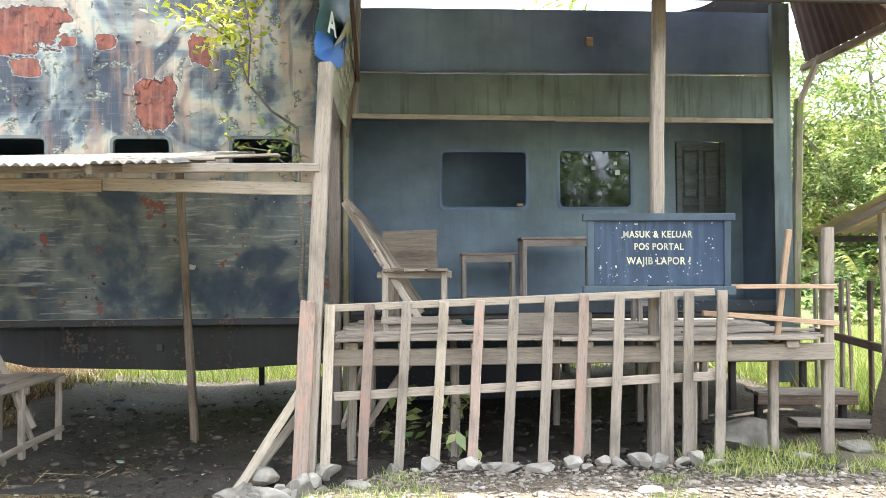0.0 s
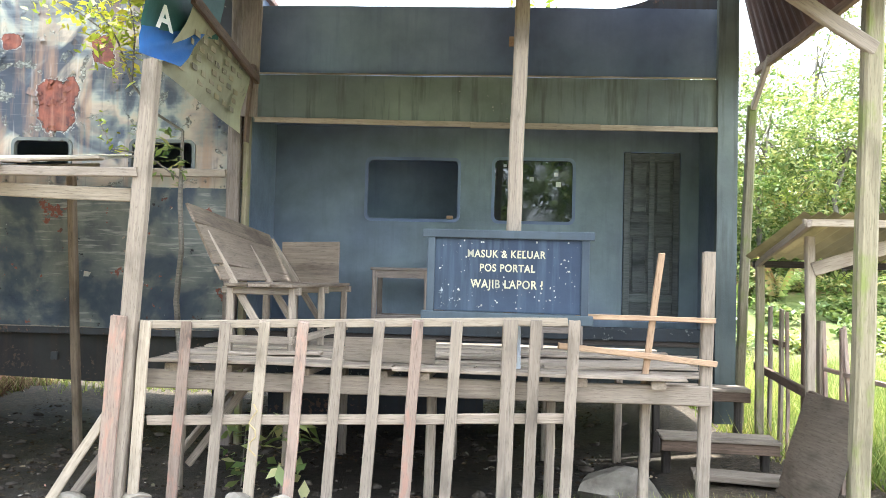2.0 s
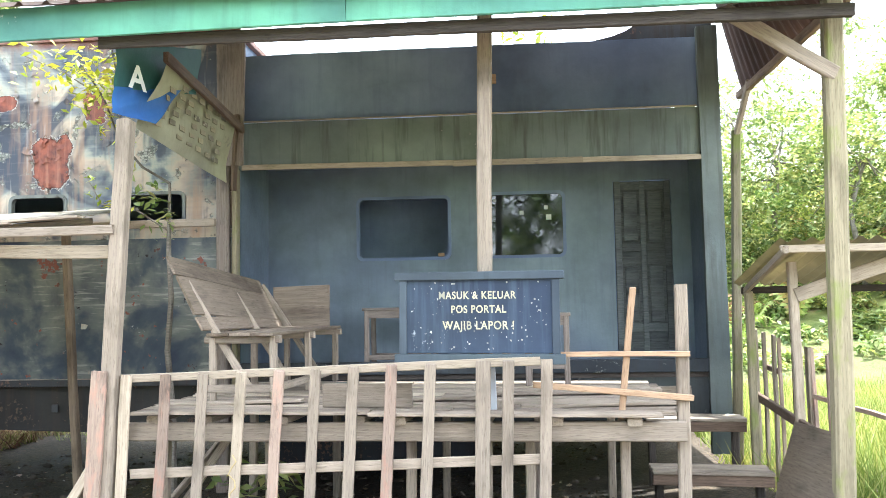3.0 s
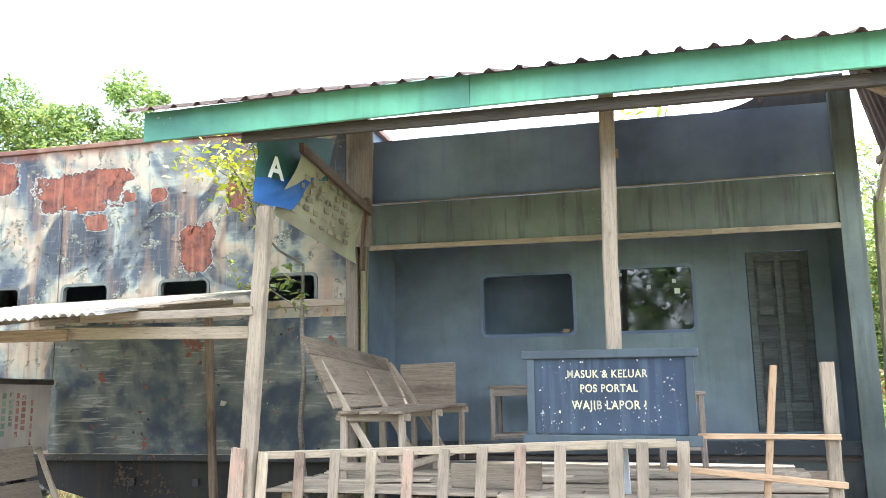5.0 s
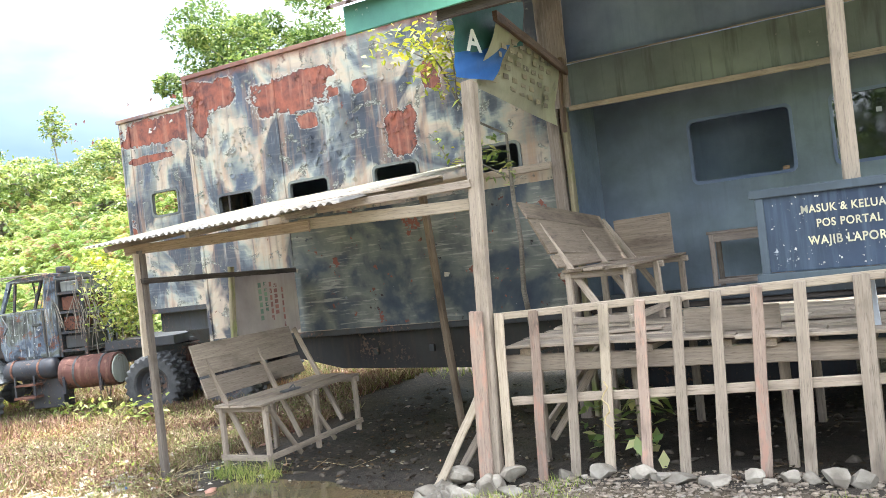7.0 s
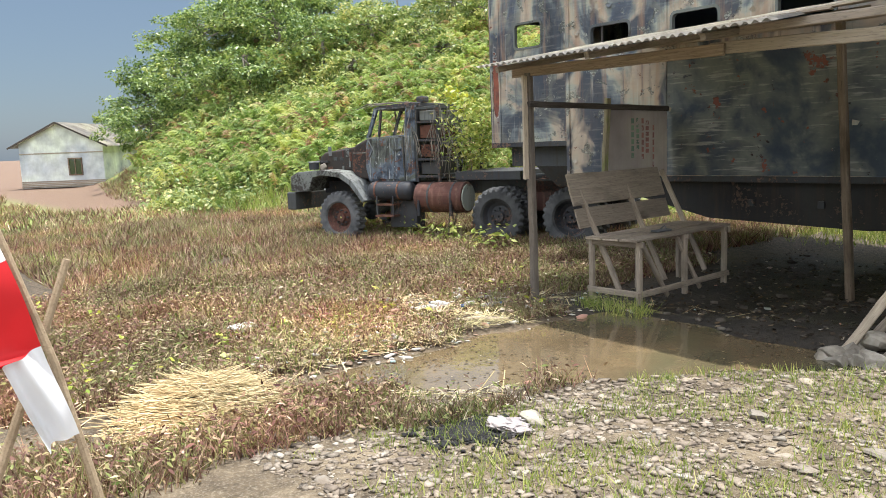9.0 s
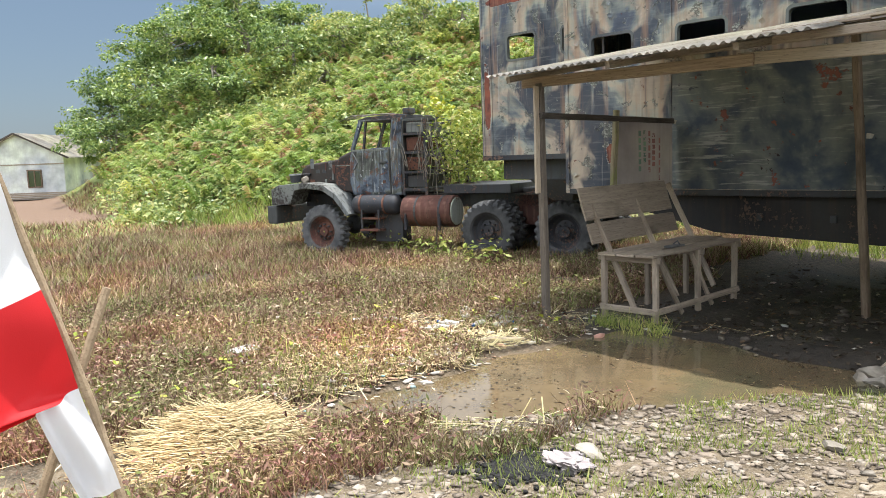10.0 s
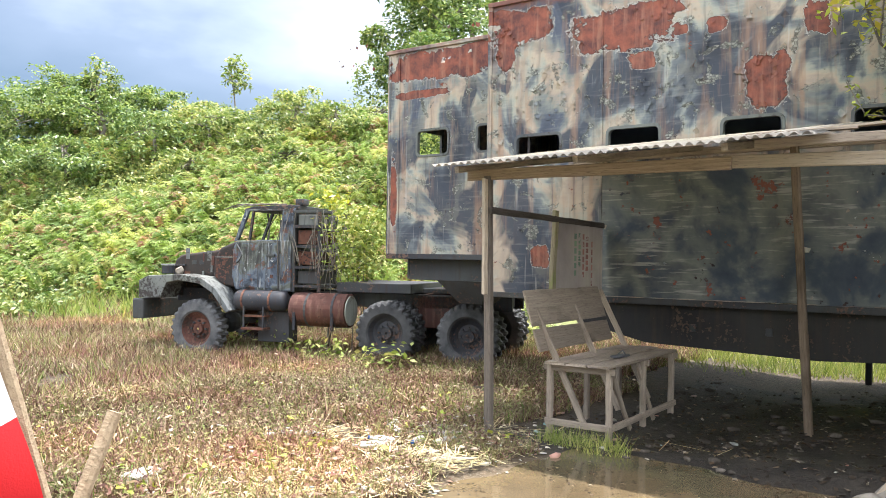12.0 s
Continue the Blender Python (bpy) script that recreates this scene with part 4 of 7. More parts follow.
    for z in (1.14, 1.35, 2.1, 2.25, 2.95):
        part("rail", box_bm((3.06, 1.004, z), (3.54, 1.03, z + 0.09), 0.006), M_DARKDOOR, d, "", TR)
    for a, b in ((3.09, 3.24), (3.36, 3.51)):
        for c, e in ((1.46, 2.08), (2.37, 2.93)):
            part("door_panel", box_bm((a, 1.012, c), (b, 1.03, e), 0.012), M_DARKDOOR, d, "", TR)
    # pale trim laid over the opening
    v = -0.05
    beam("trim", t, TR @ Vector((-0.97, v, 3.155)), TR @ Vector((1.72, v, 3.135)), 0.02, 0.055, M_PALE, label="pale peeling trim board")
    beam("trim", t, TR @ Vector((1.25, v - 0.02, 3.13)), TR @ Vector((2.55, v - 0.02, 3.125)), 0.02, 0.06, M_PALE)
    beam("trim", t, TR @ Vector((2.3, v, 3.13)), TR @ Vector((3.80, v, 3.12)), 0.02, 0.055, M_PALE)
    part("lamp_socket", box_bm((1.62, -0.01, 3.96), (1.70, 0.03, 4.06), 0.01), M_ORANGE, t, "small ochre socket", TR)
    return t


M_DARKDOOR = wood("dark_green_door", (0.09, 0.105, 0.112), (0.19, 0.205, 0.20))
build_guard_post()

M_SEAT_PALE = wood("tan_wood", (0.2, 0.14, 0.10), (0.38, 0.28, 0.2))


def build_front_roof():
    t = thing("lean_to_roof", "rusty ribbed metal lean-to roof with a green fascia board on posts", "roof", pose(1, 6, 3.7))
    beam("fascia", t, (-1.84, 5.98, 3.80), (0.9, 5.98, 3.765), 0.03, 0.245, M_FASCIA, label="faded sea-green fascia board", jit=0.003)
    beam("fascia", t, (0.905, 5.985, 3.765), (4.55, 5.985, 3.68), 0.03, 0.235, M_FASCIA, jit=0.003)
    rng = random.Random(3)
    # ribbed sheets rising to the back
    bm = bmesh.new()
    nx = 300
    x0, x1 = -1.95, 4.25
    rows = []
    for j, (y, z) in enumerate(((5.86, 3.90), (6.8, 4.28), (7.8, 4.70), (8.80, 5.13))):
        row = []
        for i in range(nx + 1):
            x = x0 + (x1 - x0) * i / nx
            f = ((x - x0) / 0.213) % 1.0
            rib = 0.035 * max(0.0, math.sin(math.pi * f / 0.32)) if f < 0.32 else 0.0
            yy = y + (0.10 * noise.noise((x * 1.2, 4, 4)) + 0.06 * noise.noise((x * 6, 4, 4)) if j == 3 else 0)
            row.append(bm.verts.new((x, yy, z + rib - (0.021 + 0.042 * j / 3) * (x - x0) + 0.01 * noise.noise((x, y, 1)))))
        rows.append(row)
    for a, b in zip(rows, rows[1:]):
        for i in range(nx):
            bm.faces.new((a[i], a[i + 1], b[i + 1], b[i]))
    bmesh.ops.solidify(bm, geom=list(bm.faces), thickness=0.004)
    part("roof_sheet", bm, M_TILE, t, "brown ribbed metal sheets")
    for y, z in ((6.35, 4.03), (7.4, 4.47), (8.35, 4.87)):
        beam("purlin", t, (-1.7, y, z - 0.01), (4.2, y, z - 0.14 - 0.1 * (y - 6)), 0.05, 0.07, M_BROWN)
    for x in (-1.1, 0.3, 1.78, 3.9):
        beam("rafter", t, (x, 6.02, 3.81 - 0.02 * x), (x, 8.6, 4.78 - 0.06 * x), 0.05, 0.09, M_BROWN)
    beam("under_batten", t, (-1.0, 6.08, 3.655), (4.2, 6.08, 3.525), 0.04, 0.09, M_DARK, label="dark strip behind the fascia")
    # posts
    beam("post", t, (-1.05, 6.25, ground_z(-1.05, 6.25) - 0.05), (-0.90, 6.28, 3.12), 0.115, 0.11, M_GREY, (0, 1, 0), "grey post, lower part washed red")
    beam("post", t, (1.725, 6.56, ground_z(1.7, 6.56) - 0.05), (1.80, 6.52, 3.86), 0.105, 0.1, M_GREY, (0, 1, 0))
    beam("post", t, (4.09, 6.4, ground_z(4.09, 6.4) - 0.05), (4.17, 6.38, 3.78), 0.125, 0.12, M_MOSS, (0, 1, 0), "grey post with mossy yellow foot")
    beam("post", t, (3.98, 9.12, ground_z(3.98, 9.0) - 0.05), (4.10, 9.16, 3.40), 0.09, 0.09, M_MOSS, (0, 1, 0), "mossy yellow-green post")
    beam("brace", t, (4.10, 9.12, 3.38), (4.16, 8.74, 3.80), 0.05, 0.07, M_PALE)
    beam("brace", t, (4.16, 6.34, 3.18), (3.45, 6.30, 3.66), 0.05, 0.10, M_GREY)
    # short side sheet falling to the east, its eave on a rafter
    bm = bmesh.new()
    n = 120
    lo, hi = [], []
    for i in range(n + 1):
        f = i / n
        w = 0.018 * math.cos(2 * math.pi * f * 3.1 / 0.14)
        lo.append(bm.verts.new((4.40 - 0.24 * f, 6.05 + 3.05 * f, 3.83 - 0.02 * f + w)))
        hi.append(bm.verts.new((4.02 - 0.10 * f, 6.05 + 3.05 * f, 4.05 + 0.75 * f + w)))
    for i in range(n):
        bm.faces.new((lo[i], lo[i + 1], hi[i + 1], hi[i]))
    bmesh.ops.solidify(bm, geom=list(bm.faces), thickness=0.004)
    part("side_sheet", bm, M_TILE, t, "brown corrugated side sheet")
    beam("eave_rafter", t, (4.36, 6.05, 3.775), (4.13, 9.1, 3.755), 0.05, 0.08, M_SEAT_PALE)
    return t


build_front_roof()


def red_foot(t):
    beam("post_foot", t, (-1.10, 6.175, ground_z(-1.1, 6.2) - 0.04), (-1.03, 6.185, 1.25), 0.12, 0.03, M_RED, (0, 1, 0), "red washed board")


def build_fence():
    t = thing("picket_fence", "weathered wooden picket fence, some pickets washed red", "fence", pose(0.6, 6.25, 0))
    red_foot(t)
    feet = [(-0.92, -0.15), (-0.63, -0.16), (-0.35, -0.16), (-0.07, -0.15), (0.22, -0.14), (0.50, -0.10), (0.77, -0.09), (1.05, -0.10), (1.33, -0.07), (1.90, -0.02), (2.15, 0.0)]
    tops = [(-0.87, 1.215), (-0.56, 1.215), (-0.27, 1.22), (0.02, 1.235), (0.30, 1.245), (0.57, 1.25), (0.85, 1.265), (1.12, 1.275), (1.40, 1.28), (1.94, 1.30), (2.20, 1.31)]
    mats = [M_PALE, M_RED, M_GREY, M_PALE, M_RED, M_GREY, M_GREY, M_RED, M_GREY, M_GREY, M_GREY]
    for i, ((a, z0), (b, z1), m) in enumerate(zip(feet, tops, mats)):
        z0 = min(z0, ground_z(a, 6.25)) - 0.03
        beam("picket", t, (a, 6.25, z0), (b, 6.275, z1), 0.026, 0.078, m, (1, 0, 0), "", 0.005)
    beam("picket", t, (1.74, 6.24, ground_z(1.7, 6.25) - 0.03), (1.765, 6.27, 1.30), 0.03, 0.10, M_GREY, (1, 0, 0))
    beam("rail", t, (-0.93, 6.32, 1.185), (2.16, 6.33, 1.30), 0.03, 0.06, M_PALE, label="pale top rail")
    beam("rail", t, (-0.85, 6.315, 0.495), (2.17, 6.31, 0.64), 0.03, 0.07, M_GREY)
    beam("rail", t, (2.22, 6.42, 1.335), (3.16, 6.42, 1.33), 0.025, 0.035, M_ORANGE, label="fresh sawn batten")
    beam("rail", t, (2.10, 6.44, 1.125), (3.17, 6.42, 1.035), 0.03, 0.042, M_ORANGE, label="fresh sawn batten")
    beam("batten", t, (2.68, 6.46, 0.78), (2.80, 6.44, 1.79), 0.03, 0.045, M_ORANGE, (1, 0, 0), "upright fresh sawn batten")
    beam("end_post", t, (3.10, 6.48, ground_z(3.1, 6.48) - 0.04), (3.125, 6.47, 1.80), 0.07, 0.085, M_GREY, (1, 0, 0), "split grey end post")
    beam("white_stake", t, (1.80, 6.5, 0.90), (1.795, 6.48, 1.24), 0.02, 0.075, M_WHITE, (1, 0, 0), "white painted stake")
    return t


build_fence()


def build_deck():
    t = thing("timber_deck", "raised grey timber deck on posts and joists", "deck", pose(1, 7.5, 0))
    beam("edge_beam", t, (-0.95, 6.40, 0.785), (3.12, 6.40, 0.815), 0.05, 0.135, M_GREY, label="long grey edge beam")
    beam("edge_beam", t, (-0.95, 8.50, 0.79), (3.5, 8.72, 0.82), 0.05, 0.12, M_GREY)
    for x in (-0.72, -0.3, 0.28, 0.85, 1.15, 1.75, 2.25, 2.78):
        beam("joist", t, (x, 6.36 + RNG.uniform(-0.03, 0.03), 0.88), (x + 0.03, 8.6, 0.885), 0.10, 0.055, M_GREY)
    n = 15
    for i in range(n):
        y = 6.36 + i * 0.155
        x0, x1 = -0.9 + RNG.uniform(-0.06, 0.06), 3.05 + RNG.uniform(-0.12, 0.1)
        for a, b in ((x0, 1.1 + RNG.uniform(-0.6, 0.6)), (None, x1)):
            a = a if a is not None else last + 0.01
            last = b
            beam("deck_plank", t, (a, y, 0.925 + RNG.uniform(0, 0.012)), (b, y + RNG.uniform(-0.02, 0.02), 0.928 + RNG.uniform(0, 0.012)), 0.145, 0.024, RNG.choice([M_GREY, M_GREY, M_PALE]))
    for x, y, z0, z1 in ((1.2, 6.9, 0.95, 0.975), (-0.2, 6.7, 0.95, 0.97), (2.6, 6.62, 0.955, 0.965), (2.2, 7.3, 0.96, 0.975)):
        beam("loose_plank", t, (x - 0.6, y, z0), (x + 0.5, y + 0.12, z1), 0.11, 0.022, M_GREY)
    for x in (-0.75, 0.10, 1.18, 2.05, 2.72):
        for y in (6.62, 8.4):
            beam("deck_post", t, (x, y, ground_z(x, y) - 0.05), (x + 0.01, y, 0.84), 0.07, 0.08, M_GREY)
    beam("brace", t, (-0.7, 6.7, 0.1), (-0.2, 6.75, 0.8), 0.04, 0.06, M_GREY)
    beam("brace", t, (-0.85, 6.9, 0.15), (-0.75, 8.2, 0.7), 0.04, 0.06, M_GREY)
    # a flat board standing along the edge
    b = thing("plank_board", "grey rectangular board lying on the deck edge", "board", pose(0.9, 6.55, 0.95))
    part("plank_board", box_bm((0.55, 6.50, 0.955), (1.22, 6.53, 1.13), 0.006), M_GREY, b)


build_deck()


def loose_pieces(me):
    """The connected pieces of a mesh, each a mesh of its own; pieces that share a column stay together."""
    bm = bmesh.new()
    bm.from_mesh(me)
    todo, groups = set(bm.verts), []
    while todo:
        stack, seen = [todo.pop()], set()
        while stack:
            v = stack.pop()
            seen.add(v)
            for e in v.link_edges:
                o = e.other_vert(v)
                if o in todo:
                    todo.discard(o)
                    stack.append(o)
        groups.append(seen)
    spans = sorted(((min(v.co.x for v in g), max(v.co.x for v in g), g) for g in groups), key=lambda s: s[0])
    joined = []
    for lo, hi, g in spans:
        if joined and lo < joined[-1][0] - 0.004:
            joined[-1] = (max(hi, joined[-1][0]), joined[-1][1] | g)
        else:
            joined.append((hi, g))
    out = []
    for hi, g in joined:
        index = {v: k for k, v in enumerate(g)}
        faces = [[index[v] for v in f.verts] for f in bm.faces if f.verts[0] in g]
        one = bpy.data.meshes.new("letter")
        one.from_pydata([v.co[:] for v in g], [], faces)
        out.append(one)
    bm.free()
    return out


def build_sign():
    t = thing("sign_board", "blue painted wooden sign board with cream stencilled words", "sign", pose(1.72, 6.36, 1.3))
    m = pose(1.728, 6.372, 1.304, 0, 0.4, -1.5) @ Matrix.Diagonal((0.968, 1, 1.155, 1))
    part("panel", box_bm((-0.57, -0.012, 0.04), (0.57, 0.012, 0.49), 0.003), M_BLUE, t, "scratched blue panel", m)
    part("frame_side", box_bm((-0.585, -0.026, 0.0), (-0.53, 0.02, 0.50), 0.005), M_BLUE_TRIM, t, "", m)
    part("frame_side", box_bm((0.53, -0.026, 0.0), (0.585, 0.02, 0.50), 0.005), M_BLUE_TRIM, t, "", m)
    part("frame_top", box_bm((-0.62, -0.036, 0.485), (0.62, 0.03, 0.535), 0.006), M_BLUE_TRIM, t, "", m)
    part("frame_bottom", box_bm((-0.62, -0.04, -0.025), (0.62, 0.03, 0.035), 0.006), M_BLUE_TRIM, t, "", m)
    rows = (("MASUK & KELUAR", 0.37, 0.056, -0.01), ("POS PORTAL", 0.285, 0.056, 0.0), ("WAJIB LAPOR !", 0.185, 0.062, 0.0))
    for text, z, size, x in rows:
        cu = bpy.data.curves.new("words", "FONT")
        cu.body, cu.size, cu.align_x, cu.extrude, cu.offset = text, size * 1.14, "CENTER", 0.0008, 0.0014
        cu.space_character = 1.12
        ob = bpy.data.objects.new("words", cu)
        scene.collection.objects.link(ob)
        bpy.context.view_layer.update()
        me = bpy.data.meshes.new_from_object(ob.evaluated_get(bpy.context.evaluated_depsgraph_get()))
        bpy.data.objects.remove(ob)
        me.materials.clear()
        for letter in loose_pieces(me):
            link_mesh("letter", letter, M_CREAM, t, "cream stencilled letter", m @ pose(x, -0.0145, z, 90, 0, 0))
    rng = random.Random(8)
    vs, fs = [], []
    for _ in range(150):
        x, z, s = rng.uniform(-0.5, 0.5), rng.uniform(0.06, 0.47), 0.0015 + 0.007 * rng.random() ** 2.5
        k = len(vs)
        for i in range(5):
            an = 6.283 * i / 5
            vs.append((x + s * rng.uniform(0.5, 1.3) * math.cos(an), -0.0136, z + s * rng.uniform(0.5, 1.3) * math.sin(an)))
        fs.append((k, k + 1, k + 2, k + 3, k + 4))
    tagged(mesh_from("chipped_paint", vs, fs, M_LITTER, t, "pale paint chips", m), kind="stuff")


build_sign()


def bench(name, label, place, seat_h, depth, length, back_h, back_out, plank_mat, leg_mat, far_panel=False, back_rows=((0.30, 0.27), (0.66, 0.24), (0.905, 0.22)), sag=0.0):
    """A plank bench: x is the sitting direction, y its length; the back leans to -x."""
    t = thing(name, label, "bench", place)
    P = lambda x, y, z: place @ Vector((x, y, z))
    up = place.to_3x3() @ Vector((0, 0, 1))
    for i in range(3):
        x = depth * (i + 0.5) / 3
        beam("seat_plank", t, P(x, -0.04 + RNG.uniform(-0.02, 0.02), seat_h), P(x, length + 0.03, seat_h + RNG.uniform(-0.01, 0.01)), depth / 3 - 0.015, 0.025, plank_mat, up)
    for y in (0.05, length / 2, length - 0.05):
        beam("seat_bearer", t, P(-0.03, y, seat_h - 0.045), P(depth + 0.02, y, seat_h - 0.045), 0.045, 0.06, leg_mat, up)
        beam("leg", t, P(depth - 0.04, y, 0.0), P(depth - 0.04, y, seat_h - 0.02), 0.055, 0.055, leg_mat, up)
        beam("leg", t, P(0.03, y, 0.0), P(0.03, y, seat_h - 0.02), 0.055, 0.055, leg_mat, up)
        beam("back_strut", t, P(depth * 0.55, y + 0.03, 0.12), P(-back_out + 0.5 * sag * y / length, y + 0.03, back_h - sag * y / length), 0.03, 0.06, leg_mat, up)
    for f, wf in back_rows:
        x, z = -0.02 - (back_out - 0.02) * f, seat_h + (back_h - seat_h) * f
        nrm = place.to_3x3() @ Vector((back_h - seat_h, 0, back_out)).normalized()
        out = nrm * 0.042
        beam("back_plank", t, P(x, -0.1, z) + out, P(x + 0.5 * sag * f, length * 0.9, z - sag * f) + out, (back_h - seat_h) * wf * 1.28, 0.022, plank_mat, nrm)
    beam("stretcher", t, P(depth - 0.02, -0.02, 0.11), P(depth - 0.02, length, 0.11), 0.03, 0.06, leg_mat, up)
    beam("stretcher", t, P(0.0, 0.03, 0.11), P(depth, 0.03, 0.11), 0.03, 0.06, leg_mat, up)
    if far_panel:
        beam("end_panel", t, P(-0.13, length + 0.02, seat_h + 0.20), P(depth - 0.12, length + 0.02, seat_h + 0.21), 0.025, 0.44, plank_mat, up)
    else:
        for y in (0.12, 0.75):
            beam("brace", t, P(depth - 0.05, y + 0.45, 0.02), P(depth - 0.05, y, seat_h - 0.05), 0.03, 0.05, leg_mat, up)
    return t


M_SEAT = wood("grey_brown_wood", (0.15, 0.115, 0.085), (0.30, 0.24, 0.185))
bench("slatted_bench", "grey plank bench with reclined back in the lean-to shade", pose(-4.42, 6.42, -0.22, 0, 0, 4), 0.66, 0.66, 1.75, 1.28, 0.22, M_GREY, M_GREY)
bench("deck_bench", "weathered plank seat with reclined back on the deck", pose(-0.52, 6.86, 0.945, 0, 0, 0), 0.54, 0.58, 1.85, 1.14, 0.33, M_SEAT, M_GREY, True, ((0.11, 0.16), (0.50, 0.46), (0.90, 0.22)), 0.17)


def table(name, label, x0, x1, y0, y1, z0, z1, m, shelf=None):
    t = thing(name, label, "table", pose((x0 + x1) / 2, (y0 + y1) / 2, z0))
    part("tabletop", box_bm((x0, y0, z1 - 0.03), (x1, y1, z1), 0.006), m, t)
    for x in (x0 + 0.04, x1 - 0.04):
        for y in (y0 + 0.04, y1 - 0.04):
            beam("leg", t, (x, y, z0), (x, y, z1 - 0.03), 0.05, 0.05, m)
    part("apron", box_bm((x0 + 0.03, y0 + 0.02, z1 - 0.11), (x1 - 0.03, y0 + 0.045, z1 - 0.03), 0.004), m, t)
    if shelf:
        part("stretcher", box_bm((x0 + 0.03, y0 + 0.02, shelf), (x1 - 0.03, y0 + 0.05, shelf + 0.05), 0.004), m, t)
        part("stretcher", box_bm((x0 + 0.03, y1 - 0.05, shelf), (x1 - 0.03, y1 - 0.02, shelf + 0.05), 0.004), m, t)


table("wooden_table", "grey-brown wooden table inside the guard room", 0.88, 1.75, 8.95, 9.5, 0.995, 1.84, M_PLY)
table("low_frame_stool", "thin dark wooden stool frame", 0.20, 0.84, 9.05, 9.45, 0.995, 1.67, M_PLY, 1.12)
table("small_table", "narrow weathered table beside the sign", 1.95, 2.38, 8.05, 8.4, 0.945, 1.60, M_PLY, 1.1)


def build_lean_to():
    t = thing("lean_to_shed", "corrugated lean-to roof on crooked posts over a bench", "shed", pose(-3, 7, 0))
    rng = random.Random(5)
    y0, z0, y1, z1 = 5.58, 2.225, 8.40, 2.70
    ln = math.hypot(y1 - y0, z1 - z0)
    tilt = math.degrees(math.atan2(z1 - z0, y1 - y0))
    for x, w in ((-5.12, 0.95), (-4.25, 0.95), (-3.38, 0.95), (-2.5, 0.62)):
        part("roof_sheet", corrugated_bm(w, ln, 0.082, 0.012, rng, 0.005, 0.01, 0.012), M_ZINC, t, "pale weathered corrugated sheet", pose(x, y0 + rng.uniform(-0.03, 0.03), z0 + rng.uniform(0, 0.012) + 0.01 * (x + 5), tilt, 0, 1.5))
    for i in range(7):
        x = -2.45 + rng.uniform(-0.5, 0.9)
        y = 6.0 + i * 0.33
        z = z0 + (y - y0) * 0.15 + 0.05
        beam("loose_batten", t, (x - 0.5, y, z), (x + rng.uniform(0.2, 0.6), y + rng.uniform(-0.15, 0.15), z + 0.015), 0.07, 0.02, rng.choice([M_GREY, M_BROWN, M_PALE]), label="loose broken batten")
    beam("front_beam", t, (-5.0, 5.98, 2.17), (-2.6, 6.1, 2.15), 0.04, 0.10, M_POLE, label="long brown front beam", bow=0.0)
    beam("front_beam", t, (-2.75, 6.15, 2.17), (-0.93, 6.32, 2.13), 0.04, 0.10, M_PALE)
    beam("front_beam", t, (-2.4, 6.02, 2.27), (-0.95, 6.22, 2.29), 0.04, 0.07, M_GREY)
    beam("rear_beam", t, (-5.0, 8.28, 2.56), (-1.2, 8.5, 2.58), 0.05, 0.08, M_GREY)
    for x in (-4.9, -3.7, -2.5):
        beam("rafter", t, (x, 5.66, 2.19 + 0.01 * (x + 5)), (x, 8.36, 2.595 + 0.01 * (x + 5)), 0.05, 0.06, M_GREY)
    beam("post", t, (-4.70, 5.93, ground_z(-4.7, 5.93) - 0.05), (-4.78, 5.98, 2.15), 0.07, 0.075, M_POST, label="dark wet-footed post")
    beam("post", t, (-2.60, 8.38, ground_z(-2.6, 8.38) - 0.05), (-2.74, 8.30, 2.55), 0.075, 0.08, M_POLE, label="leaning brown post")
    beam("rail", t, (-4.70, 5.90, 1.835), (-4.86, 8.38, 1.79), 0.04, 0.06, M_DARK)
    beam("hanging_post", t, (-4.79, 7.14, 1.02), (-4.80, 7.22, 1.90), 0.05, 0.07, M_MOSS)
    beam("splint", t, (-4.72, 5.86, 1.08), (-4.76, 5.90, 2.12), 0.03, 0.06, M_PALE, label="pale splint tied to the post")
    b = thing("plank_poster", "pink-grey faded printed board fixed under the lean-to", "board", pose(-4.8, 7.8, 1.0))
    m, l2 = frame_of((-4.80, 7.22, 1.42), (-4.86, 8.36, 1.42), (0, 0, 1))
    part("board", box_bm((0, -0.008, -0.40), (l2, 0.008, 0.36), 0.003), M_POSTER, b, "", m)
    for x, w, mt, z0b, z1b in ((0.42, 0.05, M_POSTER_GREEN, -0.2, 0.28), (0.52, 0.05, M_POSTER_GREEN, -0.1, 0.28), (0.62, 0.04, M_POSTER_INK, -0.22, 0.28), (0.70, 0.06, M_POSTER_INK, -0.15, 0.25), (0.84, 0.03, M_POSTER_INK, -0.32, 0.2)):
        for k in range(6):
            a = z0b + (z1b - z0b) * k / 6
            part("print_bar", box_bm((x, -0.0105, a), (x + w, -0.0085, a + (z1b - z0b) / 6 * 0.72)), mt, b, "", m)


build_lean_to()


# ---- truck ----
TK = Matrix.Translation((-9.3, 9.45, 0)) @ pose(0, 0, 0, 0, 0, 200.7)


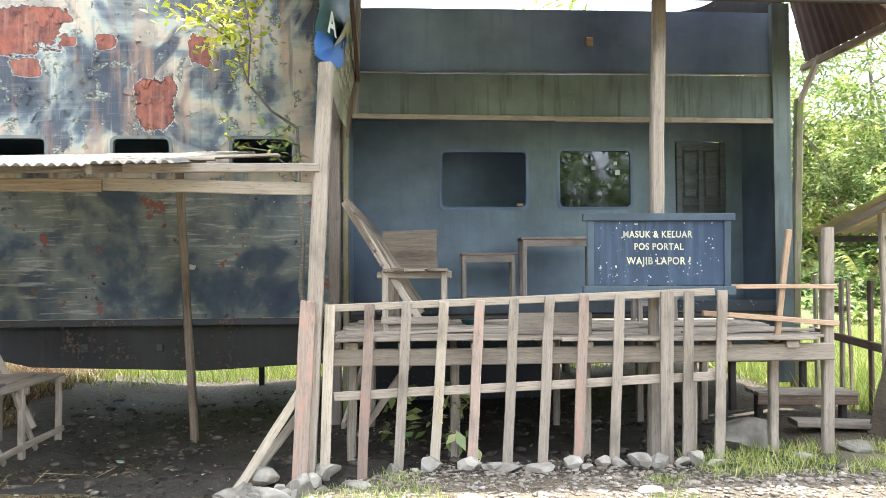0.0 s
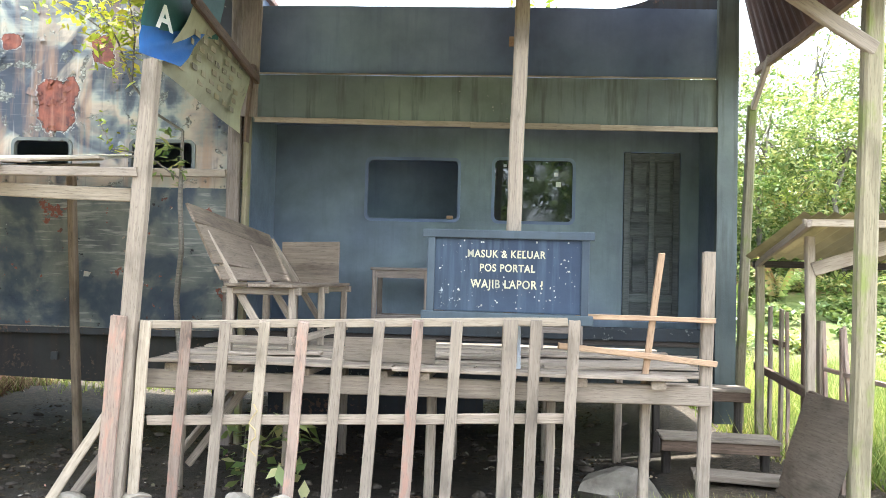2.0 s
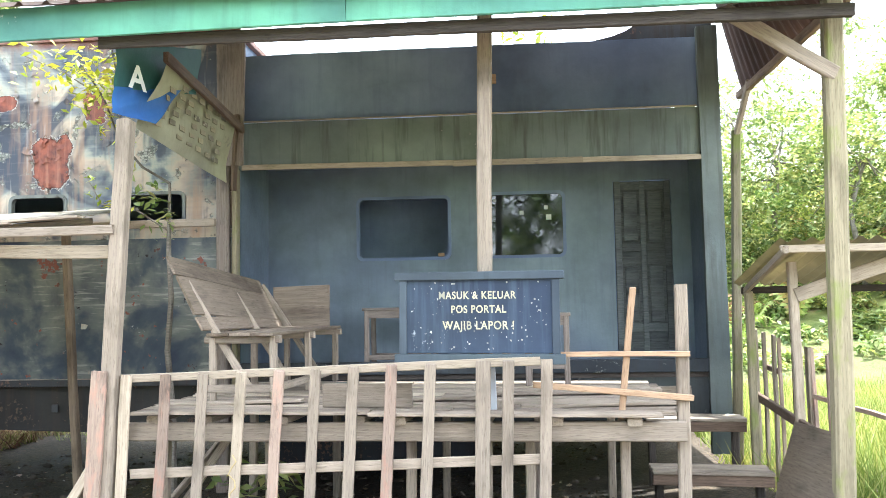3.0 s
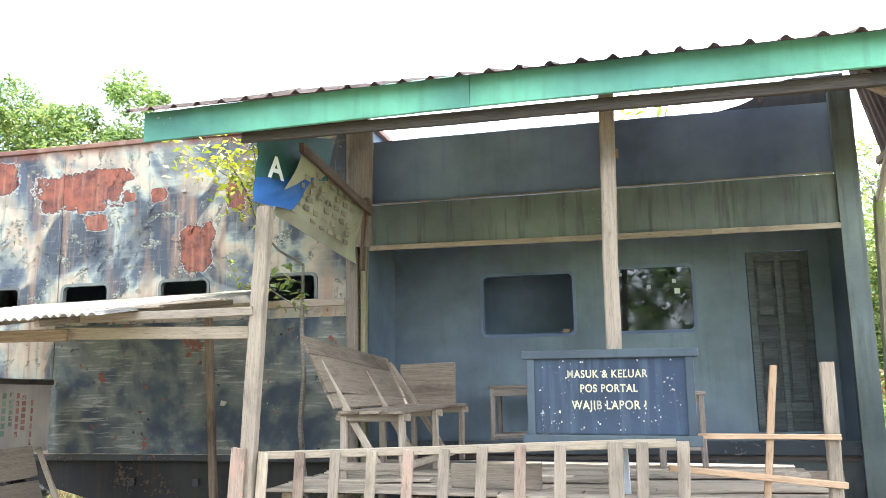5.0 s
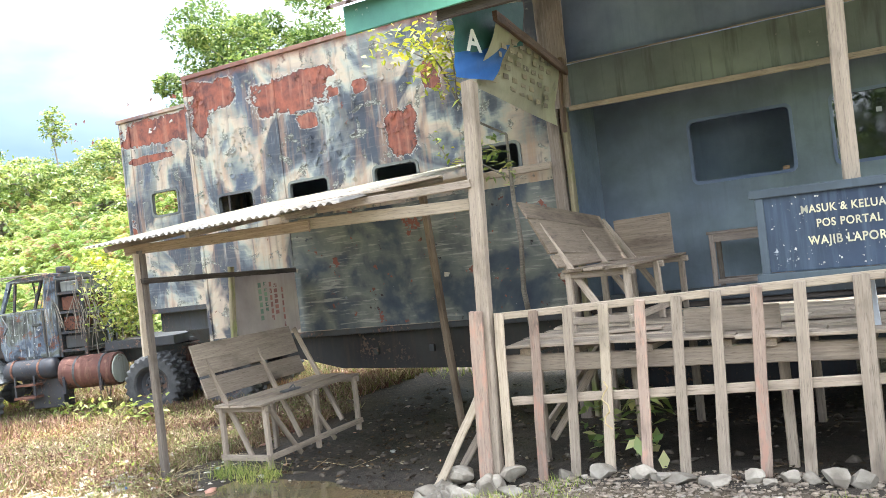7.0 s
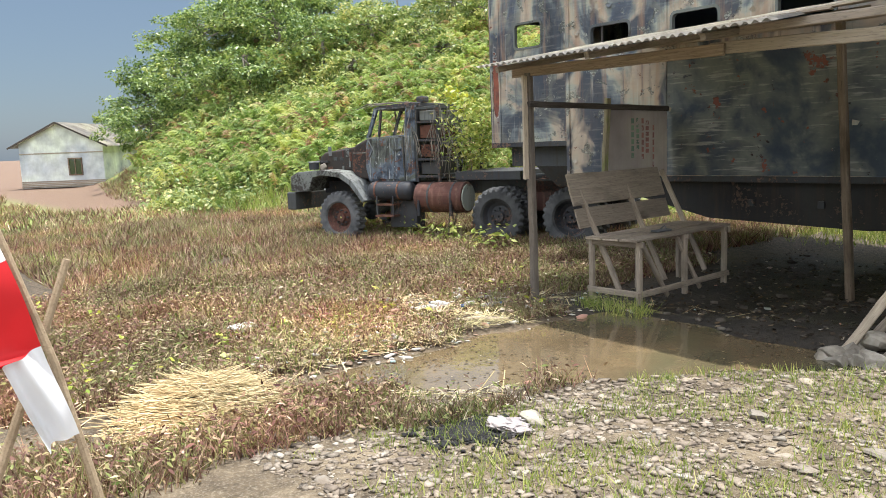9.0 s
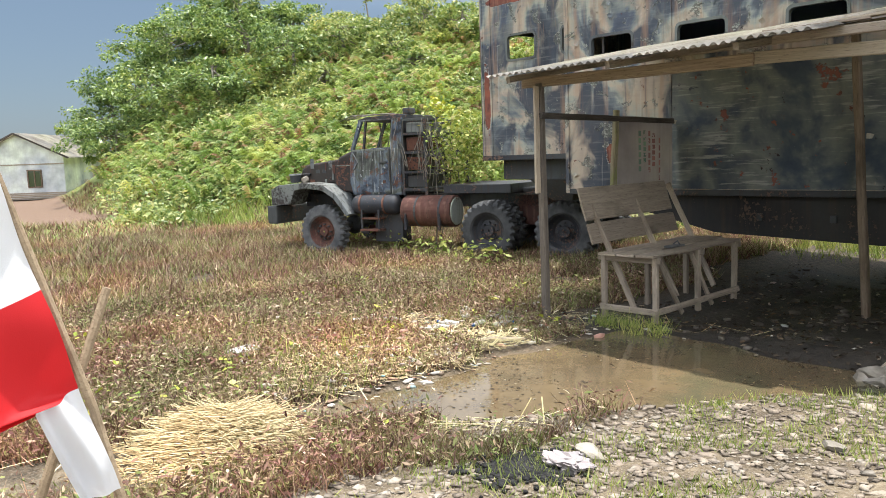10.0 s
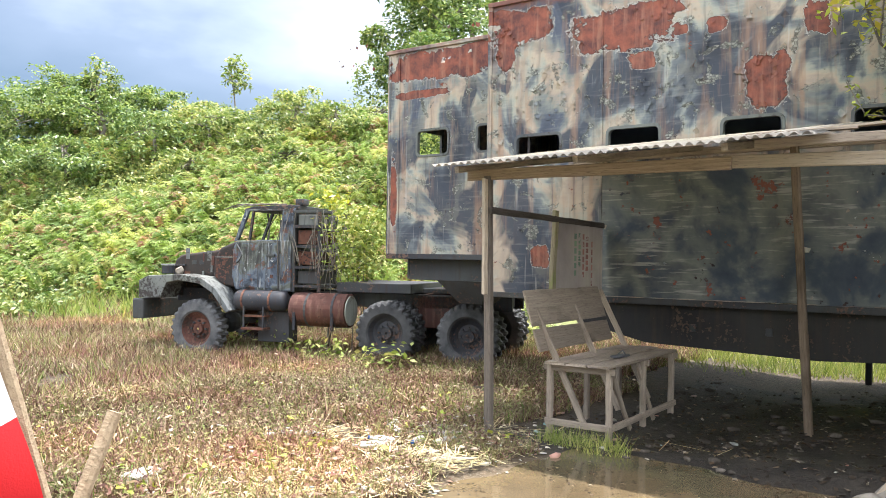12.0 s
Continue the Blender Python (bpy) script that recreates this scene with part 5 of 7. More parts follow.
def extrude_profile(pts, y0, y1, soft=0.0):
    """A closed outline in x, z carried from y0 to y1."""
    bm = bmesh.new()
    a = [bm.verts.new((x, y0, z)) for x, z in pts]
    b = [bm.verts.new((x, y1, z)) for x, z in pts]
    bm.faces.new(a)
    bm.faces.new(b[::-1])
    for i in range(len(pts)):
        bm.faces.new((a[i - 1], a[i], b[i], b[i - 1]))
    bmesh.ops.recalc_face_normals(bm, faces=bm.faces)
    if soft:
        bmesh.ops.bevel(bm, geom=list(bm.edges), offset=soft, segments=3, affect="EDGES", profile=0.5, clamp_overlap=True)
    return bm


def lathe_y(profile, n=28, lugs=0.0):
    """A body of revolution about y from (radius, y) pairs."""
    bm = bmesh.new()
    rings = []
    for r, y in profile:
        rings.append([bm.verts.new((math.cos(2 * math.pi * k / n) * r, y, math.sin(2 * math.pi * k / n) * r)) for k in range(n)])
    for a, b in zip(rings, rings[1:]):
        for k in range(n):
            bm.faces.new((a[k - 1], a[k], b[k], b[k - 1]))
    bmesh.ops.recalc_face_normals(bm, faces=bm.faces)
    return bm


def truck_wheel(t, x, y, z, r=0.53, w=0.29):
    m = TK @ Matrix.Translation((x, y, z))
    n = 104
    bm = lathe_y([(r * 0.56, -w / 2 + 0.03), (r * 0.62, -w / 2), (r * 0.9, -w / 2 + 0.005), (r * 0.985, -w / 2 + 0.04), (r, 0), (r * 0.985, w / 2 - 0.04), (r * 0.9, w / 2 - 0.005), (r * 0.62, w / 2), (r * 0.56, w / 2 - 0.03)], n)
    # blocky tread, staggered left and right
    for v in bm.verts:
        rad = math.hypot(v.co.x, v.co.z)
        if rad > r * 0.88:
            k = int(round(math.atan2(v.co.z, v.co.x) / (2 * math.pi) * n)) + (2 if v.co.y > 0 else 0)
            if k % 4 < 2:
                v.co.x *= 1 - 0.036 / rad
                v.co.z *= 1 - 0.036 / rad
    wheel = part("wheel", bm, M_RUBBER, t, "worn dusty off-road tyre", m)
    rim = lathe_y([(0.02, w * 0.20), (0.09, w * 0.22), (0.10, w * 0.05), (0.19, -0.01), (0.245, w * 0.1), (r * 0.58, w * 0.42), (r * 0.60, w * 0.2), (r * 0.6, -w * 0.4)], 24)
    part("rim", rim, M_RUST if x > 2 else M_STEEL, wheel, "rusty wheel rim" if x > 2 else "black wheel rim", m)
    for k in range(8):
        a = 2 * math.pi * k / 8
        b = bmesh.new()
        bmesh.ops.create_cone(b, cap_ends=True, segments=6, radius1=0.018, radius2=0.018, depth=0.05, matrix=Matrix.Translation((0.14 * math.cos(a), 0.03, 0.14 * math.sin(a))) @ pose(0, 0, 0, 90))
        part("wheel_nut", b, M_STEEL, wheel, "", m)


def build_truck():
    t = thing("tractor_truck", "burnt-out camouflaged bonneted tractor truck, rusty and overgrown", "truck", TK)
    for x, z in ((3.58, 0.07),):
        truck_wheel(t, x, -0.16, z)
        truck_wheel(t, x, -2.14, z)
    for x in (0.0, -1.39):
        for y in (-0.16, -0.50, -1.8, -2.14):
            truck_wheel(t, x, y, 0.145)
    for y in (-0.78, -1.60):
        part("frame_rail", box_bm((-1.95, y, 0.52), (4.45, y + 0.08, 0.76), 0.01), M_STEEL, t, "rusty chassis rail", TK)
    for x in (-1.8, -0.7, 0.8, 2.4, 4.2):
        part("cross_member", box_bm((x, -1.53, 0.55), (x + 0.1, -0.79, 0.72)), M_STEEL, t, "", TK)
    for x in (-1.39, 0.0, 3.58):
        b = tube_bm([(x, -0.3, 0.12), (x, -2.0, 0.12)], [0.08, 0.08], 10)
        part("axle", b, M_STEEL, t, "", TK)
        bm = bmesh.new()
        bmesh.ops.create_uvsphere(bm, u_segments=12, v_segments=8, radius=0.2, matrix=Matrix.Translation((x, -1.15, 0.12)))
        part("differential", bm, M_STEEL, t, "", TK)
    part("rear_plate", box_bm((-1.1, -1.62, 0.2), (-0.3, -0.70, 0.75), 0.02), M_RUST, t, "rusty suspension box", TK)
    # cab
    low = [(1.84, 0.76), (2.95, 0.76), (3.02, 1.0), (3.0, 1.52), (2.93, 1.63), (1.84, 1.66)]
    part("cab_body", extrude_profile(low, -0.26, -2.06, 0.035), M_TRUCK, t, "faded blue-grey cab with rust", TK)
    roof = [(1.74, 2.17), (2.74, 2.15), (2.80, 2.19), (2.62, 2.235), (1.9, 2.265), (1.74, 2.25)]
    part("cab_roof", extrude_profile(roof, -0.30, -2.02, 0.015), M_STEEL, t, "dented black cab roof", TK)
    back = [(1.84, 1.64), (2.08, 1.64), (2.02, 2.18), (1.78, 2.2)]
    for y in (-0.27, -2.0):
        part("rear_pillar", extrude_profile(back, y, y - 0.06), M_TRUCK, t, "", TK)
        part("windscreen_pillar", extrude_profile([(2.92, 1.62), (2.98, 1.62), (2.76, 2.18), (2.68, 2.18)], y, y - 0.06), M_TRUCK, t, "", TK)
        part("quarter_pillar", extrude_profile([(2.66, 1.64), (2.70, 1.64), (2.62, 2.17), (2.585, 2.17)], y, y - 0.04), M_STEEL, t, "", TK)
    part("rear_cab_wall", box_bm((1.80, -2.0, 1.62), (1.84, -0.33, 2.18)), M_STEEL, t, "", TK)
    part("far_window_sheet", box_bm((2.09, -2.0, 1.63), (2.64, -1.98, 2.16)), M_STEEL, t, "", TK)
    part("windscreen_post", extrude_profile([(2.93, 1.62), (2.97, 1.62), (2.75, 2.18), (2.70, 2.18)], -1.13, -1.18), M_STEEL, t, "", TK)
    d = part("door", extrude_profile([(2.08, 0.82), (2.86, 0.82), (2.90, 1.2), (2.86, 1.6), (2.08, 1.62)], -0.235, -0.262), M_TRUCK, t, "scraped blue-grey door", TK)
    part("door_sill", box_bm((2.06, -0.245, 1.60), (2.9, -0.228, 1.635), 0.004), M_FENDER, d, "", TK)
    part("door_handle", box_bm((2.14, -0.234, 1.36), (2.30, -0.205, 1.40), 0.006), M_STEEL, d, "", TK)
    part("seam", box_bm((2.06, -0.240, 0.80), (2.085, -0.225, 1.62), 0.002), M_STEEL, d, "", TK)
    bm = tube_bm([(2.93, -0.24, 1.6), (2.80, -0.15, 1.50), (2.72, -0.12, 1.38), (2.80, -0.15, 1.28), (2.9, -0.24, 1.25)], [0.012] * 5, 6)
    part("mirror_bracket", bm, M_STEEL, t, "bent mirror bracket", TK)
    # dark blocks added to make the cab interior read as shaded
    part("seat", box_bm((1.90, -1.9, 1.45), (2.25, -0.55, 2.02), 0.05), M_RUBBER, t, "dark seat-shaped block added to darken the cab", TK)
    part("cab_floor_box", box_bm((2.25, -1.9, 1.45), (2.75, -0.55, 1.66), 0.05), M_RUBBER, t, "", TK)
    for k in range(12):
        x, z = RNG.uniform(1.9, 4.2), RNG.uniform(0.85, 1.3)
        y = -0.232 if x < 2.95 else -0.452
        part("peeled_patch", box_bm((x, y, z), (x + RNG.uniform(0.03, 0.12), y + 0.004, z + RNG.uniform(0.04, 0.2)), 0.001), M_FENDER if k % 2 else M_RUST, t, "", TK)
    # junk seen through the window
    for k in range(9):
        x = 1.95 + k * 0.08
        b = tube_bm([(x, -0.5 - 0.1 * (k % 3), 1.55), (x + RNG.uniform(-0.15, 0.15), -0.6, 1.9), (x + RNG.uniform(-0.2, 0.2), -0.8, 2.16)], [0.009] * 3, 5)
        part("dry_stem", b, M_BARK, t, "", TK)
    # bonnet
    hood = [(2.98, 0.98), (4.32, 1.0), (4.38, 1.10), (4.34, 1.28), (4.22, 1.37), (3.4, 1.47), (2.98, 1.555)]
    h = part("bonnet", extrude_profile(hood, -0.46, -1.86, 0.04), M_HOOD, t, "rust-brown bonnet", TK)
    part("bonnet_band", box_bm((3.34, -0.47, 0.99), (3.38, -0.45, 1.475), 0.004), M_FENDER, h, "", TK)
    for k in range(2):
        part("bonnet_vent", box_bm((3.72 + 0.16 * k, -0.462, 1.20), (3.82 + 0.16 * k, -0.452, 1.27), 0.003), M_STEEL, h, "", TK)
    # rounded cowl between bonnet and cab, rain gutter, lamp on the wing
    cowl = [(2.96, 0.80), (3.30, 0.84), (3.44, 1.0), (3.42, 1.30), (3.32, 1.50), (2.98, 1.63)]
    c = part("cowl", extrude_profile(cowl, -0.33, -1.99, 0.05), M_HOOD, t, "rust-stained rounded cowl", TK)
    part("cowl_seam", box_bm((3.0, -0.335, 1.33), (3.40, -0.322, 1.35), 0.003), M_FENDER, c, "", TK)
    part("rain_gutter", box_bm((1.9, -0.315, 2.155), (2.78, -0.27, 2.18), 0.005), M_FENDER, t, "", TK)
    lamp = bmesh.new()
    bmesh.ops.create_cone(lamp, cap_ends=True, segments=20, radius1=0.10, radius2=0.11, depth=0.14, matrix=Matrix.Translation((4.33, -0.24, 1.10)))
    lamp = part("wing_lamp", lamp, M_STEEL, t, "round black lamp on the wing", TK)
    part("lamp_cap", tube_bm([(4.33, -0.24, 1.175), (4.33, -0.24, 1.20)], [0.125, 0.118], 20), M_FENDER, lamp, "", TK)
    part("dusty_bundle", stone_bm(0.10, random.Random(4), 0.8), M_GRAVEL, t, "pale lump of dried mud on the wing", TK @ Matrix.Translation((4.02, -0.2, 1.09)))
    for k in range(5):
        x = 2.0 + 0.17 * k
        b = tube_bm([(x, -0.36, 2.27), (x + 0.25, -0.30 + 0.03 * (k % 2), 2.275), (x + 0.5, -0.26, 2.26 - 0.02 * k)], [0.012, 0.012, 0.008], 5)
        part("roof_stick", b, M_BARK, t, "", TK)
    for x in (1.62, 0.92):
        part("drum_bracket", box_bm((x, -0.06, 0.14), (x + 0.05, -0.01, 0.44), 0.004), M_STEEL, t, "", TK)
    part("grille", box_bm((4.34, -1.8, 0.62), (4.42, -0.52, 1.16), 0.01), M_STEEL, t, "black grille", TK)
    for k in range(7):
        z = 0.68 + k * 0.065
        part("grille_bar", box_bm((4.415, -1.75, z), (4.44, -0.57, z + 0.025), 0.004), M_STEEL, t, "", TK)
    part("front_ledge", box_bm((4.1, -1.9, 1.16), (4.5, -0.40, 1.20), 0.01), M_STEEL, t, "", TK)
    # fenders
    outer = [(4.74, 0.60), (4.74, 0.90), (4.55, 0.99), (3.9, 1.03), (3.45, 0.98), (3.15, 0.80), (2.85, 0.42)]
    inner = [(2.93, 0.38), (3.22, 0.72), (3.48, 0.87), (3.9, 0.92), (4.15, 0.88), (4.28, 0.60)]
    for y0, y1 in ((0.04, -0.46), (-1.86, -2.34)):
        part("fender", extrude_profile(outer + inner, y0, y1, 0.012), M_FENDER, t, "pale scratched fender", TK)
    part("bumper", box_bm((4.62, -2.34, 0.22), (4.86, 0.05, 0.58), 0.03), M_STEEL, t, "heavy black bumper", TK)
    part("head_lamp", box_bm((4.735, -0.36, 0.64), (4.765, -0.06, 0.86), 0.02), M_FENDER, t, "blanked grey lamp plate", TK)
    # under the door: air tank, step, battery
    b = tube_bm([(2.88, -0.22, 0.60), (2.80, -0.22, 0.60), (1.95, -0.22, 0.60), (1.88, -0.22, 0.60)], [0.13, 0.18, 0.18, 0.13], 16)
    part("air_tank", b, M_STEEL, t, "grimy air tank", TK, True)
    for x in (2.68, 2.15):
        part("tank_strap", lathe_strap(x, 0.185), M_RUST, t, "", TK)
    part("step", box_bm((2.22, -0.24, 0.10), (2.66, -0.02, 0.14), 0.005), M_RUST, t, "", TK)
    part("step", box_bm((2.22, -0.24, 0.32), (2.66, -0.05, 0.355), 0.005), M_RUST, t, "", TK)
    for x in (2.24, 2.62):
        part("step_bar", box_bm((x, -0.08, 0.10), (x + 0.03, -0.05, 0.5), 0.003), M_STEEL, t, "", TK)
    part("battery_box", box_bm((1.88, -0.6, -0.12), (2.5, -0.30, 0.42), 0.02), M_STEEL, t, "", TK)
    # fuel drum
    b = tube_bm([(1.76, -0.30, 0.47), (1.75, -0.30, 0.47), (0.74, -0.30, 0.47), (0.73, -0.30, 0.47)], [0.26, 0.285, 0.285, 0.26], 44)
    drum = part("fuel_drum", b, M_RUST, t, "rust-red fuel drum", TK, False)
    b = tube_bm([(0.728, -0.30, 0.47), (0.714, -0.30, 0.47)], [0.25, 0.245], 24)
    part("drum_end", b, M_PLATE, drum, "pale flaking end plate", TK)
    for x in (1.45, 0.95):
        part("drum_strap", lathe_strap(x, 0.29, (-0.30, 0.47)), M_STEEL, drum, "", TK)
    part("platform", box_bm((-0.32, -2.0, 0.78), (1.02, -0.36, 0.94), 0.012), M_STEEL, t, "dark plank platform", TK)
    part("fifth_wheel", box_bm((-1.5, -1.6, 0.78), (-0.4, -0.7, 0.86), 0.02), M_STEEL, t, "", TK)
    # rack behind the cab, boxes of several colours
    for x in (1.30, 1.78):
        for y in (-0.32, -1.95):
            part("rack_post", box_bm((x, y, 0.76), (x + 0.05, y + 0.05, 2.14), 0.004), M_STEEL, t, "", TK)
    for z in (0.84, 1.16, 1.52, 1.86, 2.12):
        part("rack_rail", box_bm((1.30, -0.33, z), (1.83, -0.27, z + 0.045), 0.004), M_STEEL, t, "", TK)
        part("rack_rail", box_bm((1.30, -1.95, z), (1.35, -0.32, z + 0.045), 0.004), M_STEEL, t, "", TK)
    for z, h2, mt in ((0.9, 0.22, M_STEEL), (1.22, 0.24, M_HOOD), (1.58, 0.24, M_RUST), (1.91, 0.18, M_FENDER)):
        part("rack_box", box_bm((1.36, -1.0, z), (1.77, -0.36, z + h2), 0.015), mt, t, "", TK)
    part("horn", box_bm((1.7, -0.62, 2.255), (1.86, -0.40, 2.37), 0.03), M_STEEL, t, "black roof lamp", TK)


def lathe_strap(x, r, at=(-0.22, 0.60)):
    bm = lathe_y([(r, -0.02), (r + 0.006, -0.02), (r + 0.006, 0.02), (r, 0.02)], 20)
    bm.transform(Matrix.Translation((x, at[0], at[1])) @ pose(0, 0, 0, 0, 0, 90))
    return bm


build_truck()


# ---- white house across the field ----
def build_house():
    place = Matrix.Translation((-48.8, 13.3, -0.3)) @ pose(0, 0, 0, 0, 0, 52)
    t = thing("house", "white painted plank house with a grey gable roof", "house", place)
    # local x runs along the gable (to -x of it), y away from the camera
    P = place
    gable = [(-5.0, 0.0), (0.0, 0.0), (0.0, 2.55), (-2.55, 3.75), (-5.0, 2.62)]
    part("gable_wall", extrude_profile(gable, 0.0, 0.12), M_WHITE, t, "", P)
    part("side_wall", box_bm((-0.12, 0.13, 0), (0.0, 8, 2.55)), M_WHITE, t, "", P)
    part("side_wall", box_bm((-5.0, 0.13, 0), (-4.88, 8, 2.6)), M_WHITE, t, "", P)
    for x0, z0, x1, z1 in ((0.45, 2.36, -2.55, 3.84), (-5.5, 2.40, -2.55, 3.84)):
        m, ln = frame_of((x0, -0.35, z0), (x1, -0.35, z1))
        bm = corrugated_bm(8.6, ln, 0.2, 0.02, random.Random(2))
        s = 1 if x0 > x1 else -1
        d = Vector((x1 - x0, 0, z1 - z0)).normalized()
        mm = Matrix(((0, d.x, -s * d.z, x0), (1, 0, 0, -0.35), (0, d.z, s * d.x * 1.0, z0), (0, 0, 0, 1)))
        part("roof_sheet", bm, M_ZINC, t, "grey corrugated roof", P @ mm)
        beam("barge_board", t, P @ Vector((x0, -0.37, z0 - 0.03)), P @ Vector((x1, -0.37, z1 - 0.03)), 0.03, 0.1, M_DARK)
    w = part("window", box_bm((-2.05, -0.03, 0.75), (-1.35, 0.0, 1.65)), M_GLASS, t, "dark small window", P)
    for a, b, c, d in ((-2.12, -2.05, 0.68, 1.72), (-1.35, -1.28, 0.68, 1.72), (-2.05, -1.35, 1.65, 1.72), (-2.05, -1.35, 0.68, 0.75), (-1.73, -1.68, 0.75, 1.65)):
        part("window_frame", box_bm((a, -0.06, c), (b, 0.0, d)), M_BROWN, w, "", P)
    for k in range(4):
        part("cladding_board", box_bm((-5.0, -0.04, 0.02 + 0.1 * k), (0.05, -0.002, 0.10 + 0.1 * k), 0.005), M_GREY, t, "", P)
    part("wall_batten", box_bm((-5.0, -0.03, 2.0), (0.0, -0.002, 2.06)), M_GREY, t, "", P)


build_house()
p = thing("pole", "thin grey pole standing beside the house", "pole", pose(-47.5, 14.5, -0.3))
part("shaft", tube_bm([(-47.5, 14.5, -0.4), (-47.45, 14.5, 3.9)], [0.05, 0.04], 8), M_GREY, p)


# ---- red and white flag on crossed sticks ----
def build_flag():
    t = thing("flag", "red and white cloth flag hung on thin bamboo sticks", "flag", pose(-2.1, 0.8, -0.15))
    a, b = Vector((-2.02, 0.53, 1.62)), Vector((-2.02, 0.85, 0.40))
    across = Vector((0.02, -0.86, -0.06))

    def strip(name, f0, f1, mt, label):
        bm = bmesh.new()
        rows = []
        nu, nv = 16, 12
        for i in range(nv + 1):
            f = f0 + (f1 - f0) * i / nv
            width = 0.55 if f < 0.699 else 0.17 - 0.1 * (f - 0.699)
            row = []
            for j in range(nu + 1):
                g = j / nu
                wob = 0.05 * math.sin(g * 9 + f * 5) * g + 0.02 * math.sin(f * 15 + g * 4)
                q = a.lerp(b, f) + across * g * width + Vector((0.95, 0.1, 0)) * wob + Vector((0, 0, -0.10 * g * width / 0.4))
                row.append(bm.verts.new(q))
            rows.append(row)
        for r, q in zip(rows, rows[1:]):
            for j in range(nu):
                bm.faces.new((r[j], r[j + 1], q[j + 1], q[j]))
        part(name, bm, mt, t, label, smooth=True)

    strip("white_stripe", 0.0, 0.418, M_FLAG_WHITE, "white cloth stripe")
    strip("red_stripe", 0.418, 0.70, M_FLAG_RED, "bright red cloth stripe")
    strip("white_stripe", 0.70, 1.0, M_FLAG_WHITE, "white cloth stripe")
    part("stick", tube_bm([(-2.04, 0.975, -0.25), (-2.04, 0.885, 0.223), (-2.04, 0.794, 0.69), (-2.045, 0.52, 1.68)], [0.02, 0.018, 0.016, 0.012], 8), M_BAMBOO, t, "pale bamboo stick")
    part("stick", tube_bm([(-2.18, 0.371, -0.25), (-2.12, 0.63, 0.41), (-2.07, 0.881, 1.082)], [0.02, 0.018, 0.015], 8), M_BAMBOO, t, "pale bamboo stick")


build_flag()


# ---- banner and sack screen beside the roof post ----
def sheet(name, t, corners, mt, label, sag=0.03, seed=1.0, n=14, thick=0.0):
    a, b, c, d = (Vector(q) for q in corners)
    nrm = (b - a).cross(d - a).normalized()
    bm = bmesh.new()
    rows = []
    for i in range(n + 1):
        row = []
        for j in range(n + 1):
            u, v = j / n, i / n
            q = a.lerp(b, u).lerp(d.lerp(c, u), v)
            q = q + nrm * sag * (noise.noise((u * 3 + seed, v * 2, seed)) + 0.6 * math.sin((u + v) * 7 + seed))
            row.append(bm.verts.new(q))
        rows.append(row)
    for r, q in zip(rows, rows[1:]):
        for j in range(n):
            bm.faces.new((r[j], r[j + 1], q[j + 1], q[j]))
    return part(name, bm, mt, t, label, smooth=True)


def build_screen():
    t = thing("tarpaulin_banner", "torn teal and blue tarpaulin banner hanging at the roof corner", "banner", pose(-0.9, 6.6, 3.2))
    sheet("cloth", t, [(-0.93, 6.2, 3.70), (-0.78, 7.3, 3.98), (-0.79, 7.2, 3.55), (-0.97, 6.24, 3.36)], M_TARP, "teal cloth", 0.02, 2.0)
    sheet("lower_cloth", t, [(-0.97, 6.23, 3.37), (-0.80, 6.95, 3.52), (-0.83, 6.6, 3.16), (-0.98, 6.22, 3.17)], M_TARP_BLUE, "blue lower corner", 0.015, 5.0)
    cu = bpy.data.curves.new("letter", "FONT")
    cu.body, cu.size, cu.extrude, cu.offset = "A", 0.26, 0.001, 0.006
    ob = bpy.data.objects.new("letter", cu)
    scene.collection.objects.link(ob)
    bpy.context.view_layer.update()
    me = bpy.data.meshes.new_from_object(ob.evaluated_get(bpy.context.evaluated_depsgraph_get()))
    bpy.data.objects.remove(ob)
    me.materials.clear()
    link_mesh("letter", me, M_PAPER, t, "white letter", Matrix.Translation((-0.885, 6.30, 3.385)) @ pose(0, 0, 0, 0, 0, 76) @ pose(0, 0, 0, 90, 0, 0))
    s = thing("sack_screen", "beige woven sack panel with faded print on a dark batten", "screen", pose(-0.9, 7.4, 3.2))
    cs = [(-0.75, 6.62, 3.64), (-0.90, 8.3, 3.60), (-1.0, 8.3, 2.95), (-0.96, 6.5, 3.12)]
    sheet("sack", s, cs, M_SACK, "", 0.025, 9.0)
    A, B, C, D = (Vector(q) for q in cs)
    for i in range(6):
        for j in range(7):
            if (i * 5 + j * 3) % 7 == 0:
                continue
            u, v = 0.14 + j * 0.11, 0.14 + i * 0.13
            q = A.lerp(B, u).lerp(D.lerp(C, u), v) + Vector((0.022, -0.008, 0))
            part("print_bar", box_bm((-0.045, -0.002, -0.026), (0.06, 0.002, 0.02)), M_SACK_INK, s, "", Matrix.Translation(q) @ pose(0, 0, 0, 0, 0, 92))
    beam("batten", s, (-0.72, 6.55, 3.68), (-0.88, 8.45, 3.52), 0.04, 0.09, M_BROWN, label="dark brown batten")
    beam("batten", s, (-0.92, 8.4, 3.66), (-1.0, 8.5, 2.9), 0.03, 0.1, M_BROWN)
    b = thing("wide_plank", "broad grey-brown plank standing at the guard post corner", "plank", pose(-1.0, 8.3, 3.3))
    beam("wide_plank", b, (-0.98, 8.46, 3.15), (-0.95, 8.44, 4.45), 0.2, 0.03, M_PLY, (0, 1, 0))


build_screen()


